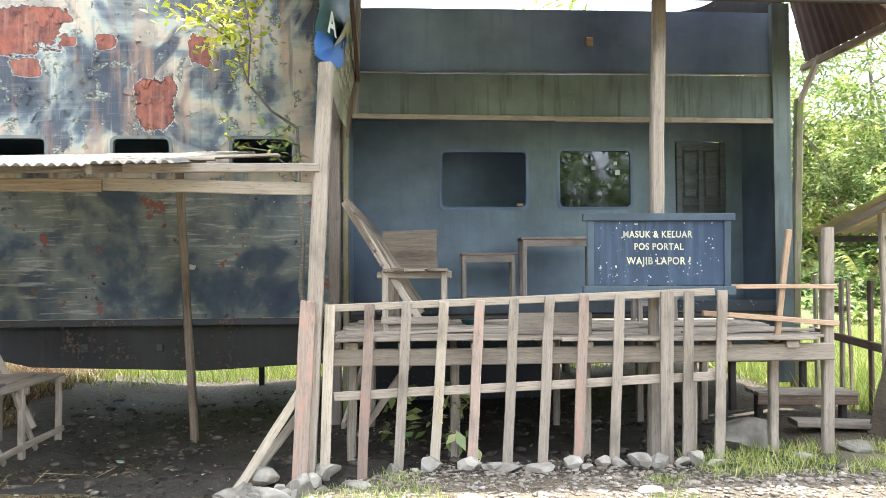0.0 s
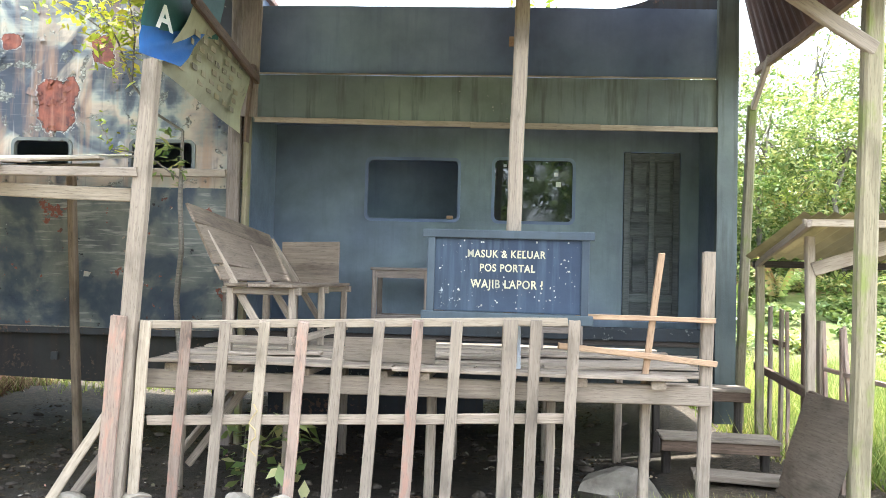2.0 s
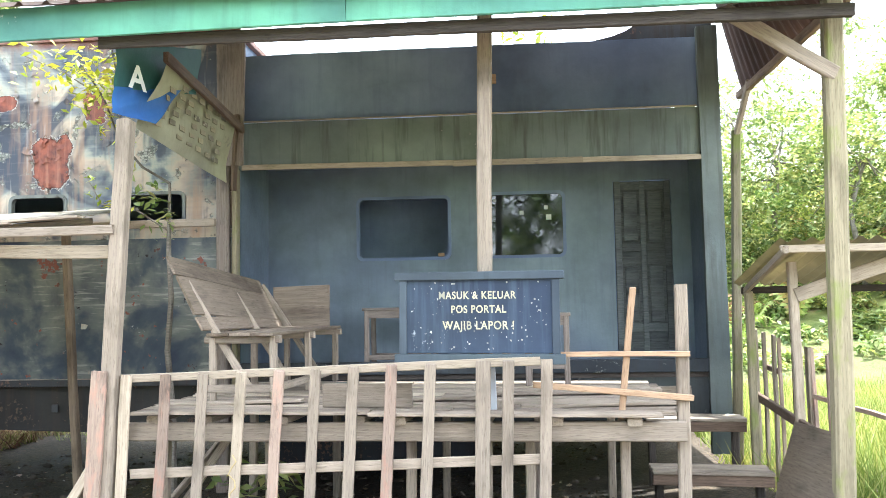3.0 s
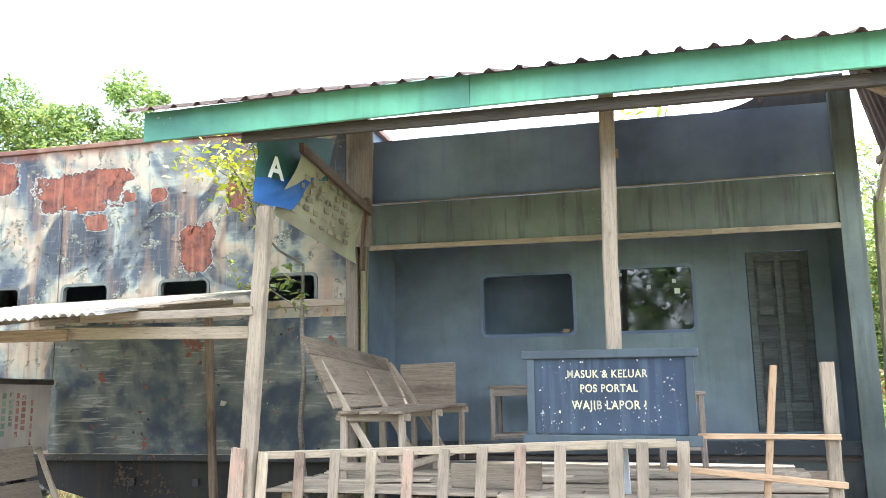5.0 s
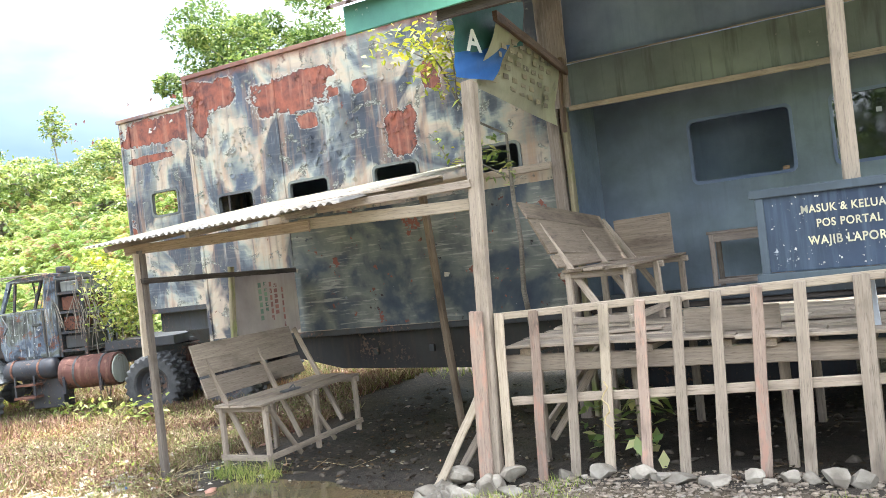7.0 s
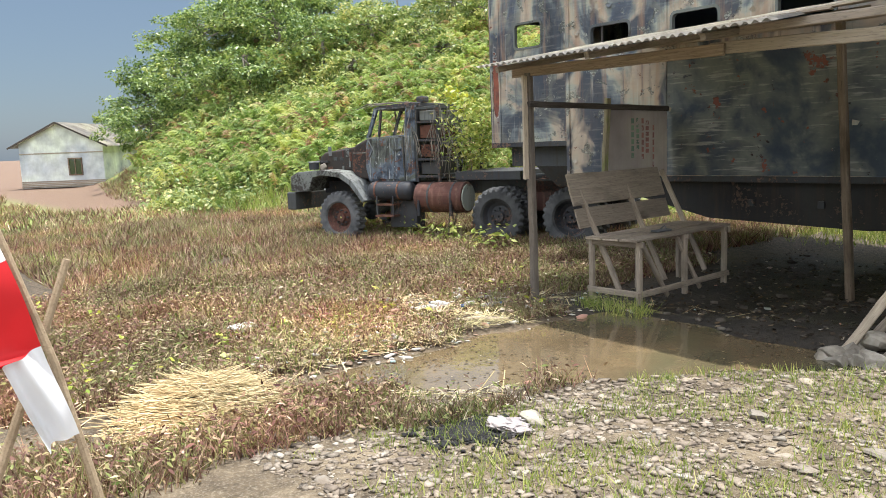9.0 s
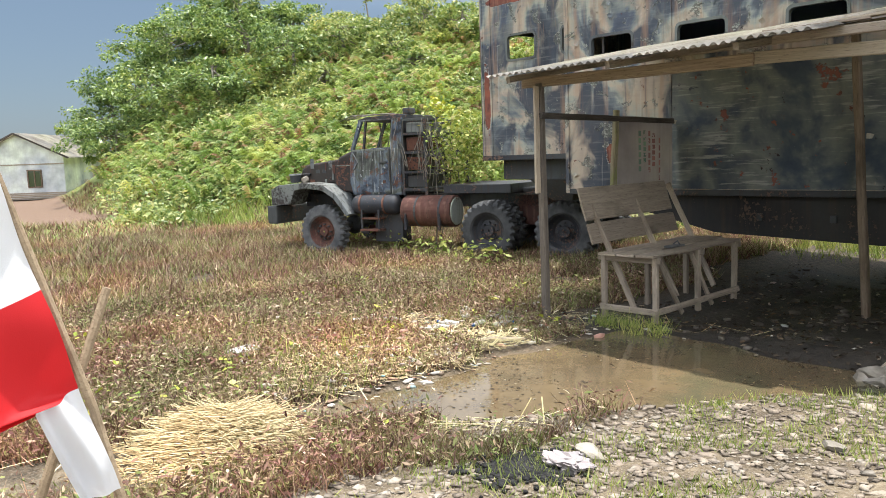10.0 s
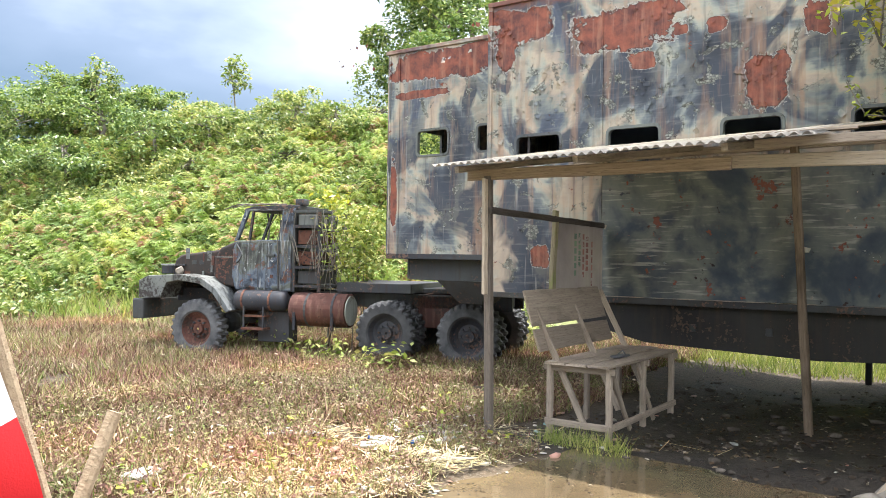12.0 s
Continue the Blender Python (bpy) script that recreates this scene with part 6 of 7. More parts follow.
# ---- small wooden things round the deck ----
def build_props():
    t = thing("prop_brace", "slanting grey plank propping the fence corner", "plank", pose(-1.3, 6.2, 0))
    beam("prop_brace", t, (-1.63, 6.18, ground_z(-1.63, 6.18) - 0.02), (-1.03, 6.2, 0.66), 0.03, 0.07, M_PALE)
    t = thing("prop_brace", "shorter grey plank propping the fence corner", "plank", pose(-1.3, 6.4, 0))
    beam("prop_brace", t, (-1.52, 6.45, ground_z(-1.5, 6.45) - 0.02), (-1.02, 6.42, 0.5), 0.03, 0.07, M_GREY)
    # steps at the east end
    s = thing("wooden_steps", "rough grey wooden steps beside the deck", "steps", pose(3.5, 7.9, 0))
    for z, y0, x0, x1 in ((0.24, 7.75, 3.02, 3.98), (0.56, 8.55, 3.05, 3.95)):
        for k in range(3):
            beam("tread", s, (x0, y0 + 0.12 * k, z + 0.03), (x1, y0 + 0.12 * k + RNG.uniform(-0.02, 0.02), z + 0.025), 0.11, 0.03, M_GREY)
        beam("tread_bearer", s, (x0, y0 - 0.03, z - 0.03), (x1, y0 - 0.03, z - 0.035), 0.03, 0.09, M_BROWN)
        for x in (x0 + 0.06, x1 - 0.08):
            beam("step_leg", s, (x, y0 + 0.1, ground_z(x, y0) - 0.03), (x, y0 + 0.1, z), 0.07, 0.07, M_DARK)
    beam("lower_tread", s, (3.2, 7.35, 0.07), (3.95, 7.30, 0.05), 0.26, 0.05, M_GREY)
    # leaning panel
    m = Matrix.Translation((3.78, 7.02, 0.0)) @ Matrix(((0.28, 0.30, 0.91, 0), (-0.93, 0.30, 0.2, 0), (-0.03, 0.905, -0.3, 0), (0, 0, 0, 1)))
    p2 = thing("leaning_panel", "warped brown plywood panel leaning on the fence", "panel", pose(3.9, 6.8, 0))
    bm = bmesh.new()
    n = 10
    rows = [[bm.verts.new((j / n * 0.86, i / n * 0.80, 0.03 * math.sin(j / n * 3.1) + 0.012 * noise.noise((j * 0.4, i * 0.3, 2)))) for j in range(n + 1)] for i in range(n + 1)]
    for r, q in zip(rows, rows[1:]):
        for j in range(n):
            bm.faces.new((r[j], r[j + 1], q[j + 1], q[j]))
    bmesh.ops.solidify(bm, geom=list(bm.faces), thickness=0.014)
    ax = Vector((0.10, -0.78, 0.02)).normalized()
    up = Vector((0.24, -0.06, 0.72)).normalized()
    nr = ax.cross(up).normalized()
    up = nr.cross(ax)
    m = Matrix((ax, up, nr)).transposed().to_4x4()
    m.translation = (3.80, 7.22, ground_z(3.8, 7.2) + 0.005)
    part("leaning_panel", bm, M_GREY, p2, "", m)
    # side fence towards the back
    f = thing("side_fence", "crooked grey and brown stick fence beside the steps", "fence", pose(4.15, 7.8, 0))
    y = 9.0
    for i, (y, top, lean, mt, w) in enumerate(((8.95, 1.40, 0.0, M_GREY, 0.06), (8.72, 1.38, 0.01, M_GREY, 0.06), (8.45, 1.36, 0.0, M_GREY, 0.07), (8.33, 1.34, 0.08, M_RED, 0.03), (7.95, 1.34, 0.0, M_BROWN, 0.07), (7.62, 1.30, 0.0, M_PALE, 0.09), (7.56, 1.3, 0.1, M_RED, 0.035), (7.25, 1.26, 0.05, M_RED, 0.04), (7.18, 1.27, 0.28, M_RED, 0.04))):
        x = 4.16 + 0.02 * i
        beam("picket", f, (x, y - lean * 0.6, ground_z(x, y) - 0.04), (x, y + lean * 0.4, top), 0.03, w, mt, (0, 1, 0))
    beam("rail", f, (4.12, 9.0, 0.78), (4.16, 6.5, 0.66), 0.04, 0.08, M_BROWN)
    beam("rail", f, (4.22, 8.9, 1.05), (4.22, 8.4, 1.04), 0.03, 0.05, M_BROWN)
    beam("rail", f, (4.26, 7.5, 0.92), (4.5, 6.2, 0.88), 0.03, 0.035, M_RED)
    # neighbouring kiosk roof
    k = thing("kiosk", "open kiosk with a tan corrugated roof on pale posts", "shed", pose(5, 7.6, 0))
    sl = pose(3.93, 7.02, 2.13, -11.5, 0, 2)
    part("roof_sheet", corrugated_bm(2.6, 1.5, 0.115, 0.016, random.Random(4), 0.006), M_TAN_SHEET, k, "tan corrugated sheet", sl)
    beam("front_beam", k, (3.95, 7.08, 2.065), (6.4, 7.15, 2.06), 0.04, 0.06, M_PALE)
    beam("rear_beam", k, (3.95, 8.46, 1.775), (6.4, 8.5, 1.775), 0.04, 0.06, M_DARK)
    beam("rafter", k, (3.98, 7.05, 2.06), (3.98, 8.5, 1.76), 0.04, 0.06, M_GREY)
    beam("post", k, (4.16, 7.5, ground_z(4.2, 7.5) - 0.04), (4.13, 7.5, 1.98), 0.07, 0.07, M_PALE, (0, 1, 0))
    beam("post", k, (6.2, 7.5, ground_z(6.2, 7.5) - 0.04), (6.2, 7.5, 1.98), 0.07, 0.07, M_PALE, (0, 1, 0))
    beam("post", k, (4.0, 8.42, ground_z(4, 8.4) - 0.04), (4.0, 8.42, 1.76), 0.07, 0.07, M_MOSS, (0, 1, 0))
    beam("post", k, (6.2, 8.42, ground_z(6.2, 8.4) - 0.04), (6.2, 8.42, 1.76), 0.07, 0.07, M_GREY, (0, 1, 0))
    beam("brace", k, (4.15, 7.46, 1.72), (5.0, 7.2, 2.03), 0.04, 0.11, M_PALE)
    # things lying about the deck and bench
    b = thing("teal_dish", "small teal plastic dish on the deck", "dish", pose(0.3, 7.9, 0.96))
    part("teal_dish", lathe_dish(), M_TARP, b, "", pose(0.3, 7.9, 0.965))
    c = thing("sandal", "dark worn rubber sandal on the bench seat", "sandal", pose(-4.0, 7.1, 0.46))
    part("sole", box_bm((-4.06, 7.02, 0.457), (-3.97, 7.27, 0.478), 0.008), M_RUBBER, c)
    part("strap", tube_bm([(-4.055, 7.18, 0.478), (-4.015, 7.2, 0.515), (-3.975, 7.18, 0.478)], [0.008] * 3, 6), M_RUBBER, c)
    d = thing("string", "frayed pale string tied to a picket", "string", pose(0.0, 6.22, 0.5))
    pts = [(-0.02 + 0.03 * math.sin(i * 1.7), 6.21 - 0.01 * (i % 2), 0.66 - i * 0.045) for i in range(9)]
    part("string", tube_bm(pts, [0.006] * 9, 5), M_STRAW, d)


def lathe_dish():
    bm = bmesh.new()
    bmesh.ops.create_cone(bm, cap_ends=True, segments=20, radius1=0.09, radius2=0.13, depth=0.05)
    return bm


build_props()


# ---- plants and loose stones ----
def np_mesh(name, verts, faces, material, parent=None, label="", m=Matrix()):
    """A mesh from arrays: verts (n, 3), faces (k, 3 or 4)."""
    me = bpy.data.meshes.new(name)
    k, c = faces.shape
    me.vertices.add(len(verts))
    me.vertices.foreach_set("co", verts.astype(np.float32).ravel())
    me.loops.add(k * c)
    me.loops.foreach_set("vertex_index", faces.astype(np.int32).ravel())
    me.polygons.add(k)
    me.polygons.foreach_set("loop_start", np.arange(0, k * c, c, dtype=np.int32))
    me.update(calc_edges=True)
    me.validate()
    return link_mesh(name, me, material, parent, label, m)


NR = np.random.default_rng(11)


def unit(v):
    return v / np.maximum(np.linalg.norm(v, axis=-1, keepdims=True), 1e-9)


def leaves(centres, size, droop=0.3, slim=0.45, spread=1.0):
    """Folded diamond leaves at the given places."""
    n = len(centres)
    d = unit(NR.normal(size=(n, 3)) * (1, 1, 0.55) + (0, 0, -droop))
    side = unit(np.cross(d, unit(NR.normal(size=(n, 3)) * 0.5 + (0, 0, 1.0))))
    nrm = np.cross(side, d)
    s = (size * NR.uniform(0.6, 1.35, n))[:, None]
    a = centres
    tip = centres + d * s
    mid = centres + d * s * 0.48
    l = mid + side * s * slim * 0.5 + nrm * s * 0.07
    r = mid - side * s * slim * 0.5 + nrm * s * 0.07
    verts = np.stack([a, r, tip, l], 1).reshape(-1, 3)
    return verts, np.arange(n * 4).reshape(n, 4)


def blades(base, height, width, lean=0.35):
    """Thin bent blades: a triangle each."""
    n = len(base)
    an = NR.uniform(0, 2 * np.pi, n)
    side = np.stack([np.cos(an), np.sin(an), 0 * an], 1)
    h = (height * NR.uniform(0.4, 1.3, n))[:, None]
    w = (width * NR.uniform(0.6, 1.4, n))[:, None]
    tip = base + np.array([0, 0, 1.0]) * h + NR.normal(size=(n, 3)) * (lean, lean, 0.05) * h
    verts = np.stack([base - side * w, base + side * w, tip], 1).reshape(-1, 3)
    return verts, np.arange(n * 3).reshape(n, 3)


def heights(xy):
    return np.array([ground_z(float(x), float(y)) for x, y in xy])


def crown_points(n, radii, clumps, rng, gap=0.35):
    """Leaf places gathered in uneven clumps on a rough ellipsoid."""
    c = unit(rng.normal(size=(clumps, 3))) * rng.uniform(0.35, 1.0, (clumps, 1)) ** 0.6
    c[:, 2] = np.abs(c[:, 2]) * np.where(rng.random(clumps) < 0.75, 1, -0.6)
    size = rng.uniform(0.10, 0.30, clumps)
    pick = rng.integers(0, clumps, n)
    p = c[pick] + unit(rng.normal(size=(n, 3))) * (size[pick] * rng.uniform(0.4, 1.0, n) ** 0.5)[:, None] * (1, 1, 0.6)
    return p * radii, c * radii


def tree(x, y, height, spread, n, rng, leaf=0.16, material=None, label="", trunk=0.12, low=0.35, name="tree"):
    z = ground_z(x, y)
    t = thing(name, label, "tree", Matrix.Translation((x, y, z)))
    top = Vector((x + rng.normal() * 0.3, y + rng.normal() * 0.3, z + height * 0.8))
    mid = Vector((x + rng.normal() * 0.15, y + rng.normal() * 0.15, z + height * 0.4))
    bm = tube_bm([(x, y, z - 0.15), (x, y, z + 0.1), mid, top], [trunk * 1.3, trunk, trunk * 0.7, trunk * 0.25], 8)
    hgt = height * (1 - low)
    centre = np.array((x, y, z + height * low + hgt * 0.42))
    pts, cl = crown_points(n, np.array((spread, spread, hgt * 0.58)), 64, rng)
    for q in cl[:12]:
        e = Vector(centre + q * 0.85)
        f = rng.uniform(0.3, 0.9)
        s = mid.lerp(top, f)
        tube_bm([s, s.lerp(e, 0.5) + Vector((0, 0, 0.1)), e], [trunk * 0.35, trunk * 0.22, 0.012], 5, bm)
    part("trunk", bm, M_BARK, t)
    v, f = leaves(pts + centre, leaf)
    np_mesh("crown", v, f, material or M_TREE, t)
    return t


def polar(r, az):
    return -r * math.sin(math.radians(az)), r * math.cos(math.radians(az))


rng = np.random.default_rng(5)
tree(-16.1, 21.2, 10.0, 3.8, 46000, rng, 0.16, None, "tall broadleaf tree with a dense dark crown behind the trailer", 0.2, 0.16)
for r, az, h, s, n in ((43, 71.5, 4.6, 2.4, 3600), (42, 69.5, 5.2, 2.8, 4200), (44, 67.5, 5.6, 3.0, 4600), (40, 66, 5.0, 2.8, 4200), (43, 64.5, 5.6, 2.6, 4200), (39, 63, 4.2, 2.4, 3200), (42, 61.5, 4.4, 2.4, 3200), (37, 68.5, 4.2, 2.6, 3600), (43, 59, 3.2, 2.2, 2200), (44, 55, 2.6, 2.0, 1800), (38, 71.5, 3.6, 2.4, 3000), (43, 51, 2.6, 2.0, 1800), (44, 47, 2.8, 2.0, 1800), (40, 57, 2.6, 2.0, 1800), (35, 64.5, 3.0, 2.0, 2200), (41, 44, 2.6, 2, 1600), (36, 59.5, 3.0, 1.9, 2000), (37, 55.5, 2.8, 1.8, 1900), (35, 52.5, 2.2, 1.5, 1500), (38, 50, 3.0, 1.9, 1900), (36, 47.5, 2.6, 1.7, 1700), (33, 57.2, 1.9, 1.3, 1200), (32, 50.5, 1.7, 1.2, 1100)):
    x, y = polar(r, az)
    tree(x, y, h * (0.74 if az > 60 else 0.86), s, int(n * 1.7), rng, 0.19, None if az > 58 else M_BUSH, "dense green broadleaf tree on the hillside", 0.12, 0.0)
for r, az, h, s in ((42, 54, 4.6, 0.7), (41, 62.6, 4.4, 0.8)):
    x, y = polar(r, az)
    tree(x, y, h, s, 500, rng, 0.24, M_BUSH, "slender young tree above the ferns", 0.06, 0.5)
for r, az, h, s, n in ((24, -14, 4.6, 2.2, 4200), (25, -19, 5.4, 2.6, 4800), (24, -24, 5.0, 2.4, 4600), (28, -16, 6.0, 2.8, 4200), (29, -22, 6.6, 3.0, 4200), (25, -29, 5.5, 2.6, 4200), (28, -28, 6.5, 2.8, 3800), (30, -11.5, 6.0, 2.6, 3200), (28, -34, 6.5, 2.8, 3400), (21, -33, 3.6, 2.0, 3000), (22, -38, 4.5, 2.4, 3000)):
    x, y = polar(r, az)
    tree(x, y, h, s, int(n * 1.6), rng, 0.15, M_BUSH, "bright green broadleaf tree on the bank", 0.09, 0.0)
for x, y, h in ((-9, -11, 8), (-5, -12, 9), (-1.5, -11, 8.5), (2, -12, 9), (5.5, -11, 8.5), (9, -12, 9)):
    tree(x, y, h, 2.8, 5200, rng, 0.34, M_TREE, "tall broadleaf tree beside the road", 0.15, 0.0)


def scatter_hill(n, az0, az1, r0, r1, rng):
    az = rng.uniform(az0, az1, n)
    r = np.sqrt(rng.uniform(r0 * r0, r1 * r1, n))
    xy = np.stack([-r * np.sin(np.radians(az)), r * np.cos(np.radians(az))], 1)
    return np.column_stack([xy, heights(xy)])


def build_ferns():
    base = np.concatenate([scatter_hill(10500, 35, 73, 20, 43, rng), scatter_hill(900, -45, -8, 20, 34, rng), scatter_hill(500, 5, 34, 15, 34, rng)])
    patch = np.array([noise.noise((p[0] * 0.22, p[1] * 0.22, 6)) for p in base])
    az = np.degrees(np.arctan2(-base[:, 0], base[:, 1]))
    r = np.hypot(base[:, 0], base[:, 1])
    fade = np.clip((73 - az) / 7, 0, 1) * np.clip((r - 19) / 5, 0.05, 1)
    base = base[(patch > -0.16) & (rng.random(len(base)) < fade)]
    base = base[[hill(float(p[0]), float(p[1])) > 0.3 + 1.1 * rng.random() for p in base]]
    nf, seg = 7, 11
    n = len(base)
    an = (np.arange(nf)[None] / nf * 2 * np.pi + rng.uniform(0, 6.28, (n, 1)) + rng.normal(size=(n, nf)) * 0.3)
    ln = rng.uniform(0.4, 1.25, (n, 1)) * rng.uniform(0.7, 1.2, (n, nf))
    out = np.stack([np.cos(an), np.sin(an), 0 * an], -1)
    side = np.stack([-np.sin(an), np.cos(an), 0 * an], -1)
    f = np.linspace(0, 1, seg + 1)
    rise = 1.55 * f - 1.0 * f ** 2.6
    spine = base[:, None, None] + out[:, :, None] * (f[:, None] * ln[..., None, None] * 0.75) + np.array([0, 0, 1.0]) * (rise[:, None] * ln[..., None, None])
    tips = []
    for sg in (-1, 1):
        row = []
        for s in range(1, seg):
            w = 0.125 * math.sin(math.pi * (0.2 + 0.75 * s / seg)) * ln[..., None]
            row.append((spine[:, :, s] + spine[:, :, s + 1]) * 0.5 + side * sg * w + out * 0.1 * ln[..., None] + np.array([0, 0, -0.05]) * ln[..., None])
        tips.append(np.stack(row, 2))
    verts = np.concatenate([spine] + tips, 2)
    k = verts.shape[2]
    one = [(s, s + 1, seg + 1 + g * (seg - 1) + s - 1) for g in (0, 1) for s in range(1, seg)]
    faces = (np.arange(n * nf)[:, None, None] * k + np.array(one)[None]).reshape(-1, 3)
    verts, faces = [verts.reshape(-1, 3)], [faces]
    ob = np_mesh("fern_undergrowth", np.concatenate(verts), np.concatenate(faces), M_FERN)
    tagged(ob, "yellow-green ferns covering the hillside", "ferns", kind="stuff")
    # low shrubs between the ferns
    base = np.concatenate([scatter_hill(900, 35, 71, 24, 44, rng), scatter_hill(420, -45, -8, 19, 32, rng), scatter_hill(130, 5, 34, 16, 34, rng)])
    size = rng.uniform(0.35, 1.3, len(base)) * np.clip((np.hypot(base[:, 0], base[:, 1]) - 19) / 8, 0.4, 1)
    m = 170
    q = unit(rng.normal(size=(len(base), m, 3))) * rng.uniform(0.5, 1.0, (len(base), m, 1)) ** 0.5 * size[:, None, None] * (1, 1, 0.8)
    q[..., 2] = np.abs(q[..., 2])
    pts = (base[:, None] + q).reshape(-1, 3)
    v, fc = leaves(pts, 0.17)
    ob = np_mesh("shrub_undergrowth", v, fc, M_BUSH)
    tagged(ob, "leafy green shrubs among the ferns", "shrubs", kind="stuff")


build_ferns()


def field_points(n, x0, x1, y0, y1, keep):
    xy = np.column_stack([rng.uniform(x0, x1, n), rng.uniform(y0, y1, n)])
    ok = np.array([keep(float(x), float(y)) for x, y in xy])
    xy = xy[ok]
    return np.column_stack([xy, heights(xy)])


def open_field(x, y):
    """West of the road, outside puddle and lean-to, thick in patches."""
    edge = x - 0.55 * y + 1.2 * noise.noise((x * 0.8, y * 0.8, 3))
    if edge > -4.3 + 1.0 * smooth01(3.2, 1.6, y) or puddle(x, y) > 0.02:
        return False
    if -4.9 < x < 4 and 5.8 < y < 11.8:
        return False
    return noise.noise((x * 0.9, y * 0.9, 9)) > -0.45 + 0.3 * smooth01(-6, -3.5, x)


def bare_earth(x, y):
    return x < -26.5 and y + 1.5 * noise.noise((x * 0.3, y * 0.3, 2)) > 6.0 and hill(x, y) < 0.15


def build_field():
    near = field_points(58000, -9.5, -1.8, 0.6, 9.5, open_field)
    mid = field_points(40000, -20, -5.5, 2.5, 16, open_field)
    far = field_points(24000, -46, -14, 2, 24, lambda x, y: hill(x, y) < 1.0 and not bare_earth(x, y))
    vs, fs, k = [], [], 0
    for pts, h, w, rep in ((near, 0.13, 0.0042, 4), (mid, 0.18, 0.011, 3), (far, 0.22, 0.02, 2)):
        b = np.repeat(pts, rep, 0) + rng.normal(size=(len(pts) * rep, 3)) * (0.035, 0.035, 0)
        v, f = blades(b, h, w, 0.55)
        vs.append(v)
        fs.append(f + k)
        k += len(v)
    ob = np_mesh("dry_weeds", np.concatenate(vs), np.concatenate(fs), M_WEED)
    tagged(ob, "dry brown and green weeds over the field", "weeds", kind="stuff")
    pts = np.concatenate([near, near, mid]) + (0, 0, 0.03)
    pts = pts + np.column_stack([rng.normal(size=(len(pts), 2)) * 0.06, 0.16 * rng.random(len(pts)) ** 2])
    v, f = leaves(pts, 0.05, 0.1, 0.30)
    ob = np_mesh("weed_leaves", v, f, M_WEED)
    tagged(ob, "small dry weed leaves over the field", "weeds", kind="stuff")
    # fresh green patches
    def green(x, y):
        return noise.noise((x * 0.5, y * 0.5, 12)) > 0.22 and open_field(x, y)
    g1 = field_points(9000, -18, -3, 1, 16, green)
    g2 = field_points(16000, 3.9, 15, 6.6, 16, lambda x, y: x + 0.5 * y > 8.2)
    g3 = field_points(4200, -5.5, 4, 12.8, 16.5, lambda x, y: True)
    g4 = field_points(900, 1.9, 3.9, 5.75, 6.75, lambda x, y: noise.noise((x * 2, y * 2, 1)) > -0.2 and not (2.3 < x < 2.9 and 6.6 < y))
    g5 = field_points(11000, -3.4, 3.5, 2.0, 6.0, lambda x, y: noise.noise((x * 1.6, y * 1.6, 21)) > 0.30 - 0.42 * smooth01(0.8, -1.2, x) and puddle(x, y) < 0.02)
    g6 = field_points(170, -4.35, -3.5, 6.1, 6.45, lambda x, y: True)
    g7 = field_points(9000, -30, -14, 9, 24, lambda x, y: noise.noise((x * 0.2, y * 0.2, 5)) > 0.0 and hill(x, y) < 2 and not bare_earth(x, y))
    vs, fs, k = [], [], 0
    for pts, h, w, rep in ((g1, 0.2, 0.006, 3), (g2, 0.34, 0.008, 4), (g3, 0.25, 0.007, 3), (g4, 0.10, 0.0035, 3), (g5, 0.055, 0.0032, 4), (g6, 0.14, 0.003, 4), (g7, 0.4, 0.02, 3)):
        b = np.repeat(pts, rep, 0) + rng.normal(size=(len(pts) * rep, 3)) * (0.03, 0.03, 0)
        v, f = blades(b, h, w, 0.4)
        vs.append(v)
        fs.append(f + k)
        k += len(v)
    ob = np_mesh("grass", np.concatenate(vs), np.concatenate(fs), M_GRASS)
    tagged(ob, "fresh green grass tufts", "grass", kind="stuff")
    # broad round weed leaves here and there
    pts = field_points(60, -9, -3, 1.2, 7, open_field) + (0, 0, 0.12)
    pts = np.repeat(pts, 4, 0) + rng.normal(size=(len(pts) * 4, 3)) * (0.05, 0.05, 0.02)
    v, f = leaves(pts, 0.058, -0.2, 0.85)
    ob = np_mesh("broad_weed_leaves", v, f, M_YELLOW)
    tagged(ob, "yellow-green broad weed leaves", "weeds", kind="stuff")


build_field()


def ico():
    bm = bmesh.new()
    bmesh.ops.create_icosphere(bm, subdivisions=1, radius=1)
    v = np.array([q.co[:] for q in bm.verts])
    f = np.array([[q.index for q in p.verts] for p in bm.faces])
    bm.free()
    return v, f


